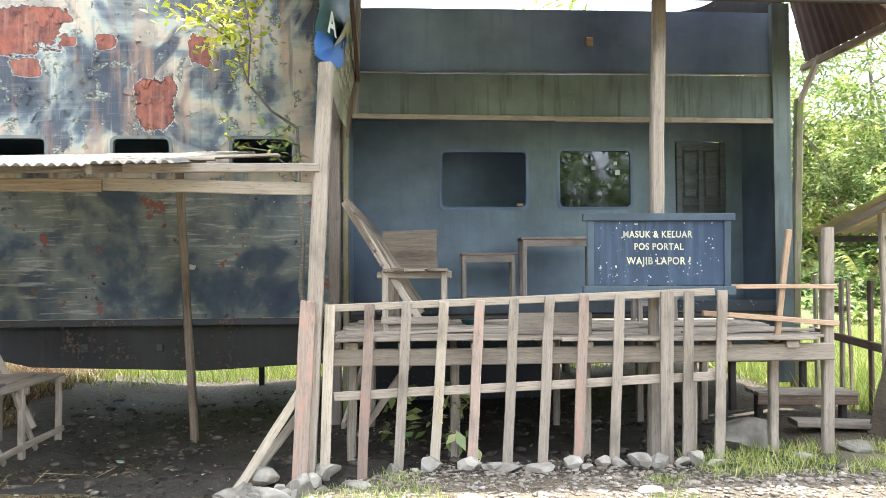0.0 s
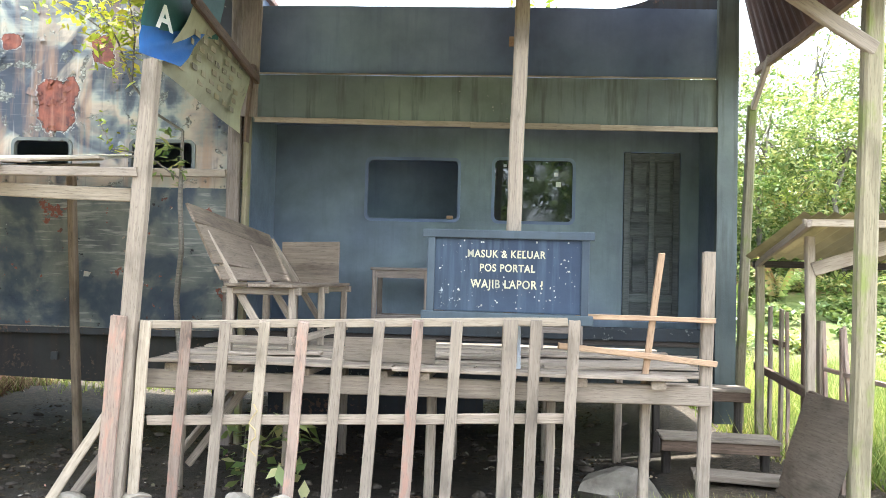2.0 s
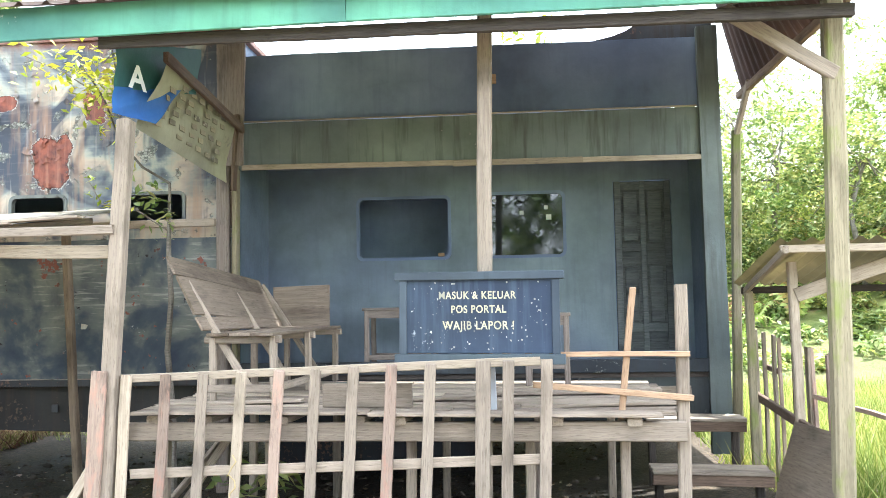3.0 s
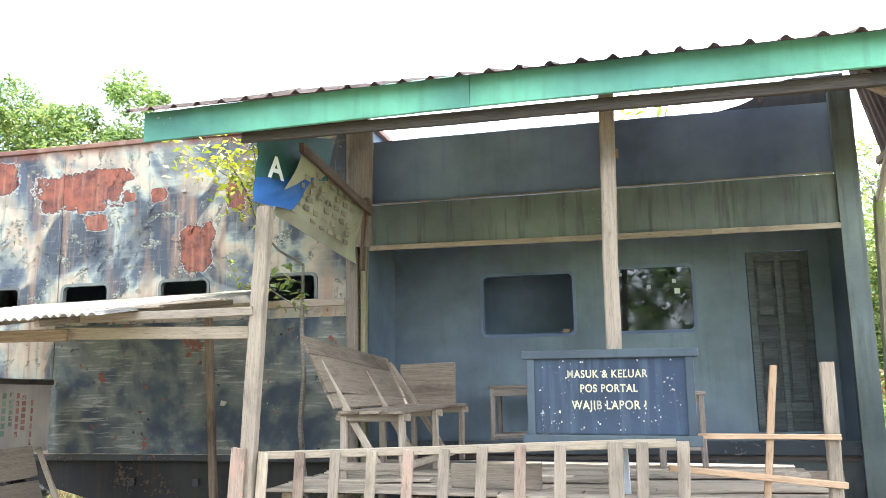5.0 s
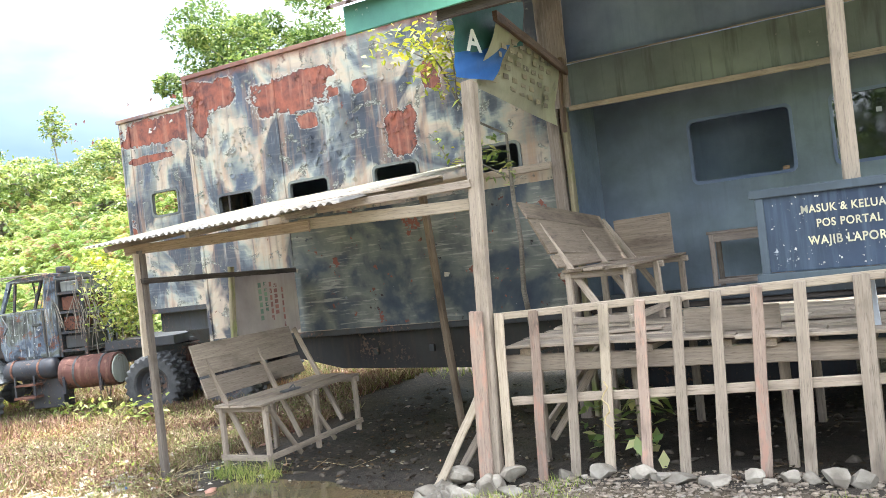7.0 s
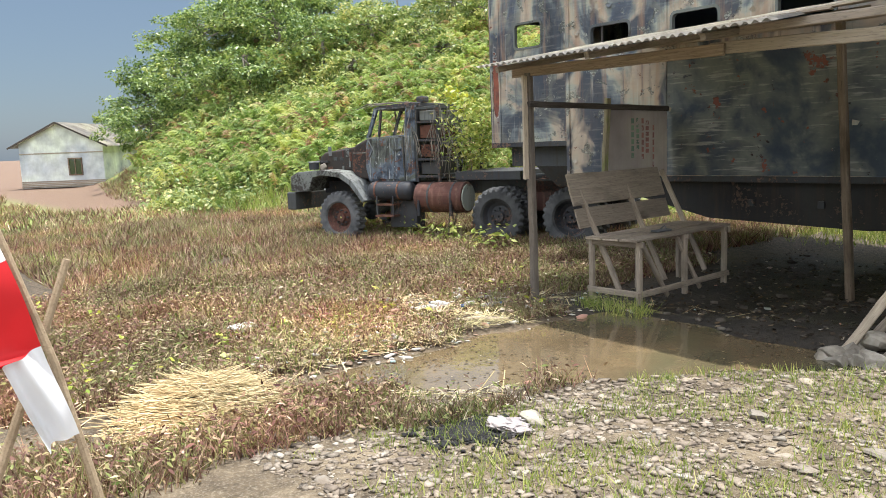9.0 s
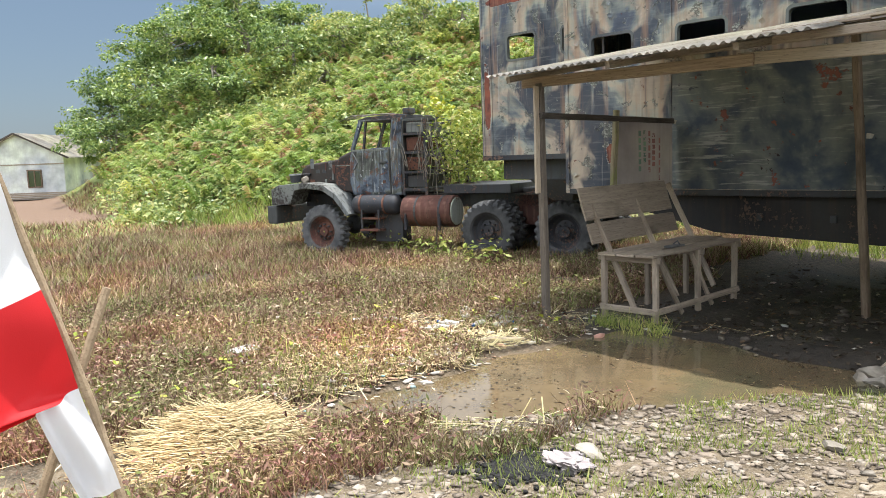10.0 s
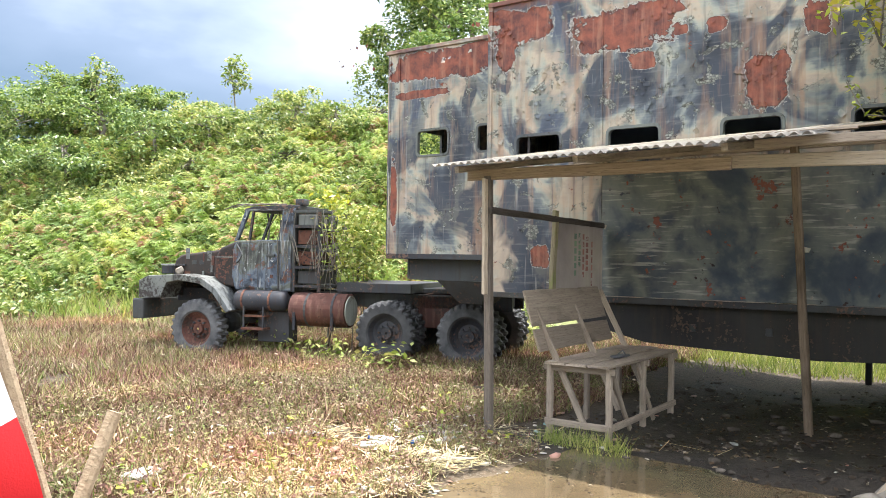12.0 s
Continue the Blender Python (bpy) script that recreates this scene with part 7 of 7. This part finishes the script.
def build_gravel():
    v0 = np.array([(x, y, z) for z in (-1, 1) for y in (-1, 1) for x in (-1, 1)], float) * 0.62
    f0 = np.array([(0, 2, 3), (0, 3, 1), (4, 5, 7), (4, 7, 6), (0, 1, 5), (0, 5, 4), (2, 6, 7), (2, 7, 3), (0, 4, 6), (0, 6, 2), (1, 3, 7), (1, 7, 5)])
    def road(x, y):
        return puddle(x, y) < 0.02 and x - 0.55 * y > -4.9 + 0.5 * noise.noise((x, y, 2)) and not (x > 2.0 and y > 6.0)
    a = field_points(42000, -3.6, 4.2, 1.8, 6.35, road)
    b = field_points(500, -4.6, -2.6, 1.8, 4.0, lambda x, y: puddle(x, y) < 0.02)
    pts = np.concatenate([a, b])
    n = len(pts)
    r = 0.004 + 0.026 * rng.random(n) ** 3.2
    sc = r[:, None] * np.column_stack([rng.uniform(0.8, 1.6, n), rng.uniform(0.7, 1.2, n), rng.uniform(0.2, 0.55, n)])
    an = rng.uniform(0, 6.28, n)
    q = v0[None] * (1 + 0.75 * rng.uniform(-1, 1, size=(n, len(v0), 3))) * sc[:, None]
    x = q[..., 0] * np.cos(an)[:, None] - q[..., 1] * np.sin(an)[:, None]
    y = q[..., 0] * np.sin(an)[:, None] + q[..., 1] * np.cos(an)[:, None]
    q = np.stack([x, y, q[..., 2]], -1) + pts[:, None] + np.array([0, 0, 0.2]) * r[:, None, None]
    f = (f0[None] + (np.arange(n) * len(v0))[:, None, None]).reshape(-1, 3)
    ob = np_mesh("gravel", q.reshape(-1, 3), f, M_GRAVEL)
    tagged(ob, "loose tan and grey road gravel", "gravel", kind="stuff")


build_gravel()


def build_flat_stones():
    """Larger broken stones trodden into the road, joined: too many to pick apart."""
    kinds = []
    for k in range(7):
        bm = stone_bm(1.0, random.Random(40 + k), 0.24, 2)
        kinds.append((np.array([v.co[:] for v in bm.verts]), np.array([[q.index for q in f.verts] for f in bm.faces])))
        bm.free()
    pts = field_points(620, -3.4, 4.0, 1.9, 6.2, lambda x, y: puddle(x, y) < 0.02 and x - 0.55 * y > -4.7 and not (x > 2 and y > 5.9))
    vs, fs, c = [], [], 0
    for i, p in enumerate(pts):
        v, f = kinds[i % 7]
        r = 0.022 + 0.055 * rng.random() ** 2
        an = rng.uniform(0, 6.28)
        rot = np.array([[math.cos(an), math.sin(an), 0], [-math.sin(an), math.cos(an), 0], [0, 0, 1]])
        vs.append(v @ rot * r + p)
        fs.append(f + c)
        c += len(v)
    ob = np_mesh("broken_stones", np.concatenate(vs), np.concatenate(fs), M_GRAVEL)
    tagged(ob, "flat broken stones trodden into the road", "stones", kind="stuff")


build_flat_stones()


def rock(x, y, r, seed, sink=0.35, squash=0.65, label="", group=""):
    t = part("rock", stone_bm(r, random.Random(seed), squash), M_ROCK, None, "", Matrix.Translation((x, y, ground_z(x, y) + r * squash * (1 - sink) - 0.01)))
    tagged(t, label or "rough grey field stone beside the fence", "rock", group)


rock(2.58, 6.85, 0.27, 8, 0.25, 0.6, "large pale boulder beside the deck steps")
rr = random.Random(12)
for i in range(26):
    rock(-1.36 + rr.gauss(0, 0.18), 6.06 + rr.gauss(0, 0.12), rr.uniform(0.05, 0.13), 100 + i, 0.1, 0.7, group="stones at the fence corner")
for i in range(22):
    x = -0.9 + i * 0.142
    rock(x + rr.uniform(-0.04, 0.04), 6.12 + rr.uniform(-0.05, 0.06), rr.uniform(0.03, 0.10), 200 + i, 0.2, 0.7, group="stones along the fence foot")
for x, y, r in ((0.45, 6.1, 0.15), (0.75, 6.1, 0.11), (2.85, 6.3, 0.09), (3.4, 6.6, 0.15), (3.7, 5.9, 0.1), (-0.6, 5.6, 0.09), (0.2, 5.3, 0.10), (1.4, 5.4, 0.09), (-1.0, 4.0, 0.08), (-1.9, 3.2, 0.10), (-0.3, 3.9, 0.09), (0.6, 4.4, 0.12)):
    rock(x, y, r, int(x * 100 + 900), 0.45, 0.4, "flat pale stone set in the gravel", "flat road stones")


def build_straw():
    t = thing("straw_heap", "heap of dry yellow straw on the weeds", "straw", pose(-3.72, 1.98, ground_z(-3.72, 1.98)))
    n = 2600
    c = rng.normal(size=(n, 2)) * (0.20, 0.21)
    rad = np.hypot(c[:, 0] / 0.42, c[:, 1] / 0.38)
    z = 0.26 * np.exp(-rad ** 2 * 1.2) * rng.uniform(0.3, 1, n)
    p = np.column_stack([-3.72 + c[:, 0], 1.98 + c[:, 1], z])
    p[:, 2] += heights(p[:, :2]) + 0.015
    an = rng.normal(size=n) * 0.5 + 0.9
    d = np.column_stack([np.cos(an), np.sin(an), rng.normal(size=n) * 0.16])
    ln = rng.uniform(0.08, 0.24, n)[:, None]
    s = unit(np.cross(d, (0, 0, 1.0))) * 0.0026
    up = np.array([0, 0, 0.004])
    a, b = p - d * ln, p + d * ln
    lo = heights(a[:, :2]), heights(b[:, :2])
    a[:, 2], b[:, 2] = np.maximum(a[:, 2], lo[0] + 0.004), np.maximum(b[:, 2], lo[1] + 0.004)
    v = np.stack([a - s, a + s, b + s, b - s, a + up, b + up], 1).reshape(-1, 3)
    k = (np.arange(n) * 6)[:, None]
    f = np.concatenate([k + np.array([0, 1, 2, 3]), k + np.array([0, 3, 5, 4]), k + np.array([1, 4, 5, 2])])
    ob = np_mesh("straw", v, f, M_STRAW, t)
    tagged(ob, kind="stuff")
    # scattered stalks over the weeds up to the puddle
    n = 3000
    xy = np.column_stack([rng.normal(-4.7, 0.8, n), rng.normal(3.9, 1.0, n)])
    xy = xy[[puddle(float(a), float(b)) < 0.02 and a - 0.55 * b < -4.3 for a, b in xy]]
    n = len(xy)
    p = np.column_stack([xy, heights(xy) + rng.uniform(0.01, 0.07, n)])
    an = rng.uniform(0, 6.28, n)
    d = np.column_stack([np.cos(an), np.sin(an), rng.normal(size=n) * 0.12]) * rng.uniform(0.06, 0.3, n)[:, None]
    s = unit(np.cross(d, (0, 0, 1.0))) * 0.004
    v = np.stack([p - d - s, p - d + s, p + d + s, p + d - s], 1).reshape(-1, 3)
    ob = np_mesh("scattered_straw", v, np.arange(n * 4).reshape(n, 4), M_STRAW)
    tagged(ob, "dry stalks strewn over the weeds", "straw", kind="stuff")


build_straw()


def build_ash():
    """A small burnt spot on the road edge."""
    v0, f0 = ico()
    n = 1100
    xy = rng.normal(size=(n, 2)) * (0.15, 0.11) + (-2.05, 2.86)
    p = np.column_stack([xy, heights(xy) + 0.008])
    q = v0[None] * (1 + 0.5 * rng.uniform(-1, 1, (n, len(v0), 1))) * (0.006 + 0.018 * rng.random(n) ** 2)[:, None, None] * (1.3, 1, 0.6) + p[:, None]
    f = (f0[None] + (np.arange(n) * len(v0))[:, None, None]).reshape(-1, 3)
    ob = np_mesh("ash", q.reshape(-1, 3), f, M_CHAR)
    tagged(ob, "black ash and charred bits on the gravel", "ash", kind="stuff")


build_ash()


def open_mask(xy):
    return np.array([open_field(float(x), float(y)) for x, y in xy])


def build_litter():
    lr = random.Random(77)
    spots = [(-5.7, 3.1, 0.16, 0.07, M_LITTER, "white broken foam block"), (-6.55, 4.27, 0.13, 0.035, M_BROWN, "short brown wooden stick"), (-3.66, 1.88, 0.05, 0.03, M_LITTER, "crumpled white scrap on the straw"), (-1.89, 3.0, 0.13, 0.045, M_POSTER, "crumpled pink plastic bag")]
    for x, y, a, b, mt, label in spots:
        z = ground_z(x, y)
        bm = box_bm((-a, -b, 0), (a, b, b * 1.2), 0.012) if mt is not M_POSTER else stone_bm(a, lr, 0.35, 4)
        if mt is M_POSTER:
            for v in bm.verts:
                v.co += v.co.normalized() * 0.05 * noise.turbulence(v.co * 22, 3, True) - Vector((0, 0, 0.01))
        for v in bm.verts:
            v.co += Vector((lr.uniform(-1, 1), lr.uniform(-1, 1), lr.uniform(-0.3, 0.6))) * 0.014
        ob = part("litter", bm, mt, None, label, Matrix.Translation((x, y, z + (0.13 if x == -3.66 else 0.02))) @ pose(0, 0, 0, 6, 4, lr.uniform(0, 180)))
        tagged(ob, label, "litter")
    # bottles
    for i in range(12):
        x, y = lr.gauss(-5.3, 0.9), lr.gauss(5.0, 0.8)
        if puddle(x - 0.3, y) + puddle(x + 0.5, y) + puddle(x, y - 0.3) > 0.02:
            x -= 1.1
        z = ground_z(x, y) + 0.045
        an = lr.uniform(0, 6.28)
        d = Vector((math.cos(an), math.sin(an), 0.1))
        p0 = Vector((x, y, z))
        pts = [p0, p0 + d * 0.01, p0 + d * 0.15, p0 + d * 0.19, p0 + d * 0.22]
        b = thing("bottle", "empty dirty plastic bottle lying in the weeds", "bottle", Matrix.Translation(p0), "bottles in the weeds")
        part("body", tube_bm(pts, [0.025, 0.034, 0.034, 0.016, 0.013], 10), M_LITTER, b)
        part("cap", tube_bm([pts[-1], pts[-1] + d * 0.018], [0.016, 0.016], 8), M_TARP_BLUE if i % 2 else M_RED, b)
    # small scraps
    v0, f0 = ico()
    n = 900
    xy = np.concatenate([np.column_stack([rng.normal(-4.9, 0.9, n), rng.normal(4.9, 1.0, n)]), np.column_stack([rng.normal(-4.15, 0.28, 260), rng.normal(3.6, 0.6, 260)]), np.column_stack([rng.uniform(-4.5, -0.5, 50), rng.uniform(6.2, 10.5, 50)])])
    xy = xy[[puddle(float(x), float(y)) < 0.5 for x, y in xy]]
    n = len(xy)
    p = np.column_stack([xy, heights(xy) + np.where(open_mask(xy), rng.uniform(0.02, 0.11, n), 0.012)])
    s = (0.006 + 0.034 * rng.random(n) ** 3)[:, None, None] * np.stack([rng.uniform(0.6, 2.0, (n, 1)), rng.uniform(0.5, 1.2, (n, 1)), rng.uniform(0.1, 0.6, (n, 1))], -1)
    an = rng.uniform(0, 6.28, n)
    q = v0[None] * (1 + 0.35 * rng.normal(size=(n, len(v0), 1)).clip(-1, 1)) * s
    x = q[..., 0] * np.cos(an)[:, None] - q[..., 1] * np.sin(an)[:, None]
    y = q[..., 0] * np.sin(an)[:, None] + q[..., 1] * np.cos(an)[:, None]
    q = np.stack([x, y, q[..., 2]], -1) + p[:, None]
    f = (f0[None] + (np.arange(n) * len(v0))[:, None, None]).reshape(-1, 3)
    ob = np_mesh("scraps", q.reshape(-1, 3), f, M_SCRAP)
    tagged(ob, "pale scraps of rubbish over weeds and mud", "litter", kind="stuff")


def scrap_mat():
    s = Nodes("rubbish_scraps")
    geo = s.n("NewGeometry")
    return s.done(s.ramp(geo.outputs["Random Per Island"], [(0, (0.42, 0.38, 0.32)), (0.3, (0.62, 0.59, 0.54)), (0.5, (0.28, 0.21, 0.15)), (0.8, (0.5, 0.25, 0.18)), (0.93, (0.2, 0.35, 0.36)), (1, (0.66, 0.6, 0.5))]), 0.5)


M_SCRAP = scrap_mat()
build_litter()


def branch_leaves(t, pts, n, size, mt, spread=0.16, name="foliage"):
    pts = np.array(pts, float)
    i = NR.integers(0, len(pts) - 1, n)
    f = NR.random((n, 1))
    c = pts[i] * (1 - f) + pts[i + 1] * f + NR.normal(size=(n, 3)) * spread
    v, fc = leaves(c, size, 0.25, 0.42)
    np_mesh(name, v, fc, mt, t)


def build_sapling():
    z = ground_z(-1.28, 7.8)
    t = thing("sapling", "thin crooked sapling with yellow-green leaves by the guard post", "tree", pose(-1.28, 7.8, z))
    main = [(-1.27, 7.8, z - 0.05), (-1.30, 7.82, 0.75), (-1.40, 7.9, 1.3), (-1.38, 7.93, 1.8), (-1.42, 7.95, 2.25), (-1.45, 8.02, 2.92)]
    part("trunk", tube_bm(main, [0.035, 0.03, 0.028, 0.026, 0.024, 0.014], 7), M_BARK, t)
    b1 = [(-1.45, 8.02, 2.92), (-1.70, 7.95, 3.08), (-1.92, 7.9, 3.35), (-2.05, 7.85, 3.75), (-2.3, 7.8, 4.15)]
    b2 = [(-1.92, 7.9, 3.35), (-1.88, 7.85, 3.8), (-1.95, 7.8, 4.25)]
    b3 = [(-1.44, 7.98, 2.45), (-1.7, 7.8, 2.66), (-2.0, 7.75, 2.70), (-2.15, 7.7, 3.0)]
    b4 = [(-2.05, 7.85, 3.75), (-2.4, 7.75, 4.0), (-2.85, 7.7, 4.2)]
    for b, r in ((b1, 0.016), (b2, 0.01), (b3, 0.01), (b4, 0.009)):
        part("branch", tube_bm(b, [r * (1 - 0.6 * i / len(b)) for i in range(len(b))], 6), M_BARK, t)
    branch_leaves(t, b1[2:] + b4, 260, 0.10, M_YELLOW, 0.13)
    branch_leaves(t, b2[1:], 110, 0.10, M_YELLOW, 0.12)
    branch_leaves(t, [(-1.48, 7.9, 2.5), (-1.55, 7.85, 2.7), (-1.62, 7.85, 2.9)], 60, 0.12, M_BUSH, 0.09)
    branch_leaves(t, b3[1:], 26, 0.08, M_YELLOW, 0.06)
    # plants under the deck
    for x, y, n in ((0.05, 6.75, 46), (-0.35, 6.9, 40), (0.12, 6.5, 14)):
        q = thing("shade_plant", "broad-leaved green plant growing under the deck", "plant", pose(x, y, ground_z(x, y)), "plants under the deck")
        zz = ground_z(x, y)
        part("stem", tube_bm([(x, y, zz - 0.03), (x + 0.03, y, zz + 0.5)], [0.008, 0.004], 5), M_BARK, q)
        c = np.column_stack([x + NR.normal(size=n) * 0.09, y + NR.normal(size=n) * 0.09, zz + NR.uniform(0.08, 0.62, n)])
        v, fc = leaves(c, 0.15, 0.3, 0.45)
        np_mesh("foliage", v, fc, M_BUSH, q)
    # creeper over the truck's rack
    w = thing("creeper", "leafy creeper and dry stems overgrowing the truck cab rack", "plant", TK @ Matrix.Translation((1.3, -0.6, -0.3)))
    for k in range(7):
        x0, y0 = NR.uniform(0.9, 1.6), NR.uniform(-1.9, -0.2)
        pts = [TK @ Vector((x0, y0, -0.42)), TK @ Vector((x0 + NR.normal() * 0.1, y0, 0.6)), TK @ Vector((x0 + NR.normal() * 0.12 + 0.1, y0 + NR.normal() * 0.1, 1.5)), TK @ Vector((x0 + NR.normal() * 0.25, y0 + NR.normal() * 0.2, 2.1))]
        part("stem", tube_bm(pts, [0.012, 0.01, 0.008, 0.005], 5), M_BARK, w)
    c = np.column_stack([NR.normal(size=1500) * 0.22 + 0.85, NR.uniform(-1.9, -0.1, 1500), 0.9 + NR.beta(2, 1.5, 1500) * 1.4])
    c = np.array([(TK @ Vector(q))[:] for q in c])
    v, fc = leaves(c, 0.095, 0.4, 0.6)
    np_mesh("foliage", v, fc, M_GRASS, w)
    # leaves peeping over the guard-post wall
    s2 = thing("tree", "leafy treetop seen over the guard post wall", "tree", pose(1.9, 12.5, ground_z(1.9, 12.5)))
    part("trunk", tube_bm([(1.9, 12.5, -0.4), (1.8, 12.5, 2.5), (1.7, 12.5, 5.3)], [0.07, 0.05, 0.015], 7), M_BARK, s2)
    branch_leaves(s2, [(1.75, 12.5, 4.6), (1.6, 12.5, 5.2), (2.1, 12.5, 5.5)], 240, 0.16, M_YELLOW, 0.28, "crown")


build_sapling()


def build_fallen_leaves():
    """Rotting leaves and bits trodden into the mud under the trailer, and broken stalks by the pool."""
    xy = np.column_stack([rng.uniform(-4.8, 3.0, 5200), rng.uniform(6.1, 11.5, 5200)])
    xy = xy[[noise.noise((float(a) * 0.9, float(b) * 0.9, 17)) > -0.15 for a, b in xy]]
    v, f = leaves(np.column_stack([xy, heights(xy) + 0.018]), 0.055, 0.05, 0.55)
    v[:, 2] = np.maximum(heights(v[:, :2]) + 0.006, np.minimum(v[:, 2], np.repeat(heights(xy), 4) + 0.03))
    ob = np_mesh("fallen_leaves", v, f, M_LEAF_LITTER)
    tagged(ob, "rotting brown leaves on the darkened mud", "leaves", kind="stuff")
    sr = random.Random(31)
    for i in range(16):
        x, y = sr.gauss(-4.6, 0.55), sr.gauss(4.2, 0.8)
        if puddle(x, y) > 0.02:
            continue
        an, ln = sr.uniform(0, 3.14), sr.uniform(0.1, 0.35)
        d = Vector((math.cos(an), math.sin(an), 0)) * ln
        z = ground_z(x, y) + 0.02
        c = Vector((x, y, z))
        ob = part("stick", tube_bm([c - d, c + Vector((0, 0, 0.03)), c + d], [0.016, 0.02, 0.012], 6), M_POLE if i % 3 else M_PALE, None, "", Matrix())
        tagged(ob, "short broken stick lying in the weeds", "stick", "sticks by the puddle")


M_LEAF_LITTER = leafy("rotten_leaves", [(0, (0.02, 0.015, 0.011)), (0.5, (0.06, 0.043, 0.03)), (0.85, (0.12, 0.085, 0.055)), (1, (0.32, 0.28, 0.22))], 0.7, 0.05, 0.2)
build_fallen_leaves()


def build_floating_bits():
    """Twigs, husks and leaf bits floating on the pool, and lumps in the mud."""
    xy = np.column_stack([rng.uniform(-4.3, -0.2, 2600), rng.uniform(3.0, 6.6, 2600)])
    xy = xy[[puddle(float(a), float(b)) > 0.6 and noise.noise((float(a) * 1.3, float(b) * 1.3, 5)) > -0.1 for a, b in xy]]
    v, f = leaves(np.column_stack([xy, np.full(len(xy), -0.248)]), 0.036, 0.0, 0.4)
    v[:, 2] = np.clip(v[:, 2], -0.2505, -0.244)
    tagged(np_mesh("floating_bits", v, f, M_LEAF_LITTER), "twigs and leaf bits floating on the puddle", "debris", kind="stuff")
    v0, f0 = ico()
    xy = np.column_stack([rng.uniform(-4.6, 3.0, 900), rng.uniform(5.9, 11.0, 900)])
    n = len(xy)
    p = np.column_stack([xy, heights(xy) + 0.01])
    q = v0[None] * (1 + 0.4 * rng.uniform(-1, 1, (n, len(v0), 1))) * (0.008 + 0.05 * rng.random(n) ** 4)[:, None, None] * (1.3, 1, 0.6) + p[:, None]
    f = (f0[None] + (np.arange(n) * len(v0))[:, None, None]).reshape(-1, 3)
    tagged(np_mesh("mud_lumps", q.reshape(-1, 3), f, M_MUDSTONE), "stones and clods lying in the darkened mud", "stones", kind="stuff")


build_floating_bits()


def build_truck_creeper():
    """Living and dead vines hanging over the back of the cab."""
    t = thing("creeper", "leafy green creeper with dead vines hanging on the truck cab", "creeper", pose(-11.2, 10.2, ground_z(-11.2, 10.2)))
    vr = random.Random(61)
    for i in range(40):
        x, y = vr.uniform(0.95, 2.0), vr.choice((-0.20, -0.24, -0.3, -0.9, -1.6)) + vr.uniform(-0.05, 0.05)
        top, low = TK @ Vector((x, y, vr.uniform(1.5, 2.3))), TK @ Vector((x + vr.uniform(-0.3, 0.3), y + vr.uniform(0, 0.1), vr.uniform(0.85, 1.4)))
        mid = top.lerp(low, 0.5) + Vector((vr.uniform(-0.15, 0.15), vr.uniform(-0.1, 0.1), vr.uniform(-0.1, 0.1)))
        part("vine", tube_bm([top, mid, low], [0.006, 0.008, 0.006], 5), M_BARK, t)
    branch_leaves(t, [(-11.5, 10.15, 2.5), (-11.2, 10.15, 2.4), (-10.9, 10.35, 2.0), (-10.75, 10.35, 1.5), (-10.85, 10.3, 1.1)], 520, 0.11, M_YELLOW, 0.14)
    branch_leaves(t, [(-11.5, 10.3, 2.1), (-11.3, 10.25, 1.6), (-11.2, 10.3, 1.1)], 220, 0.09, M_BUSH, 0.13)
    for x, y in ((-11.9, 9.2), (-11.2, 9.0), (-10.4, 8.9), (-9.7, 8.8), (-8.9, 8.6), (-8.3, 8.7), (-13.2, 9.4)):
        z = ground_z(x, y)
        branch_leaves(t, [(x, y, z + 0.05), (x + 0.05, y, z + 0.3)], 60, 0.13, M_GRASS, 0.13)


build_truck_creeper()
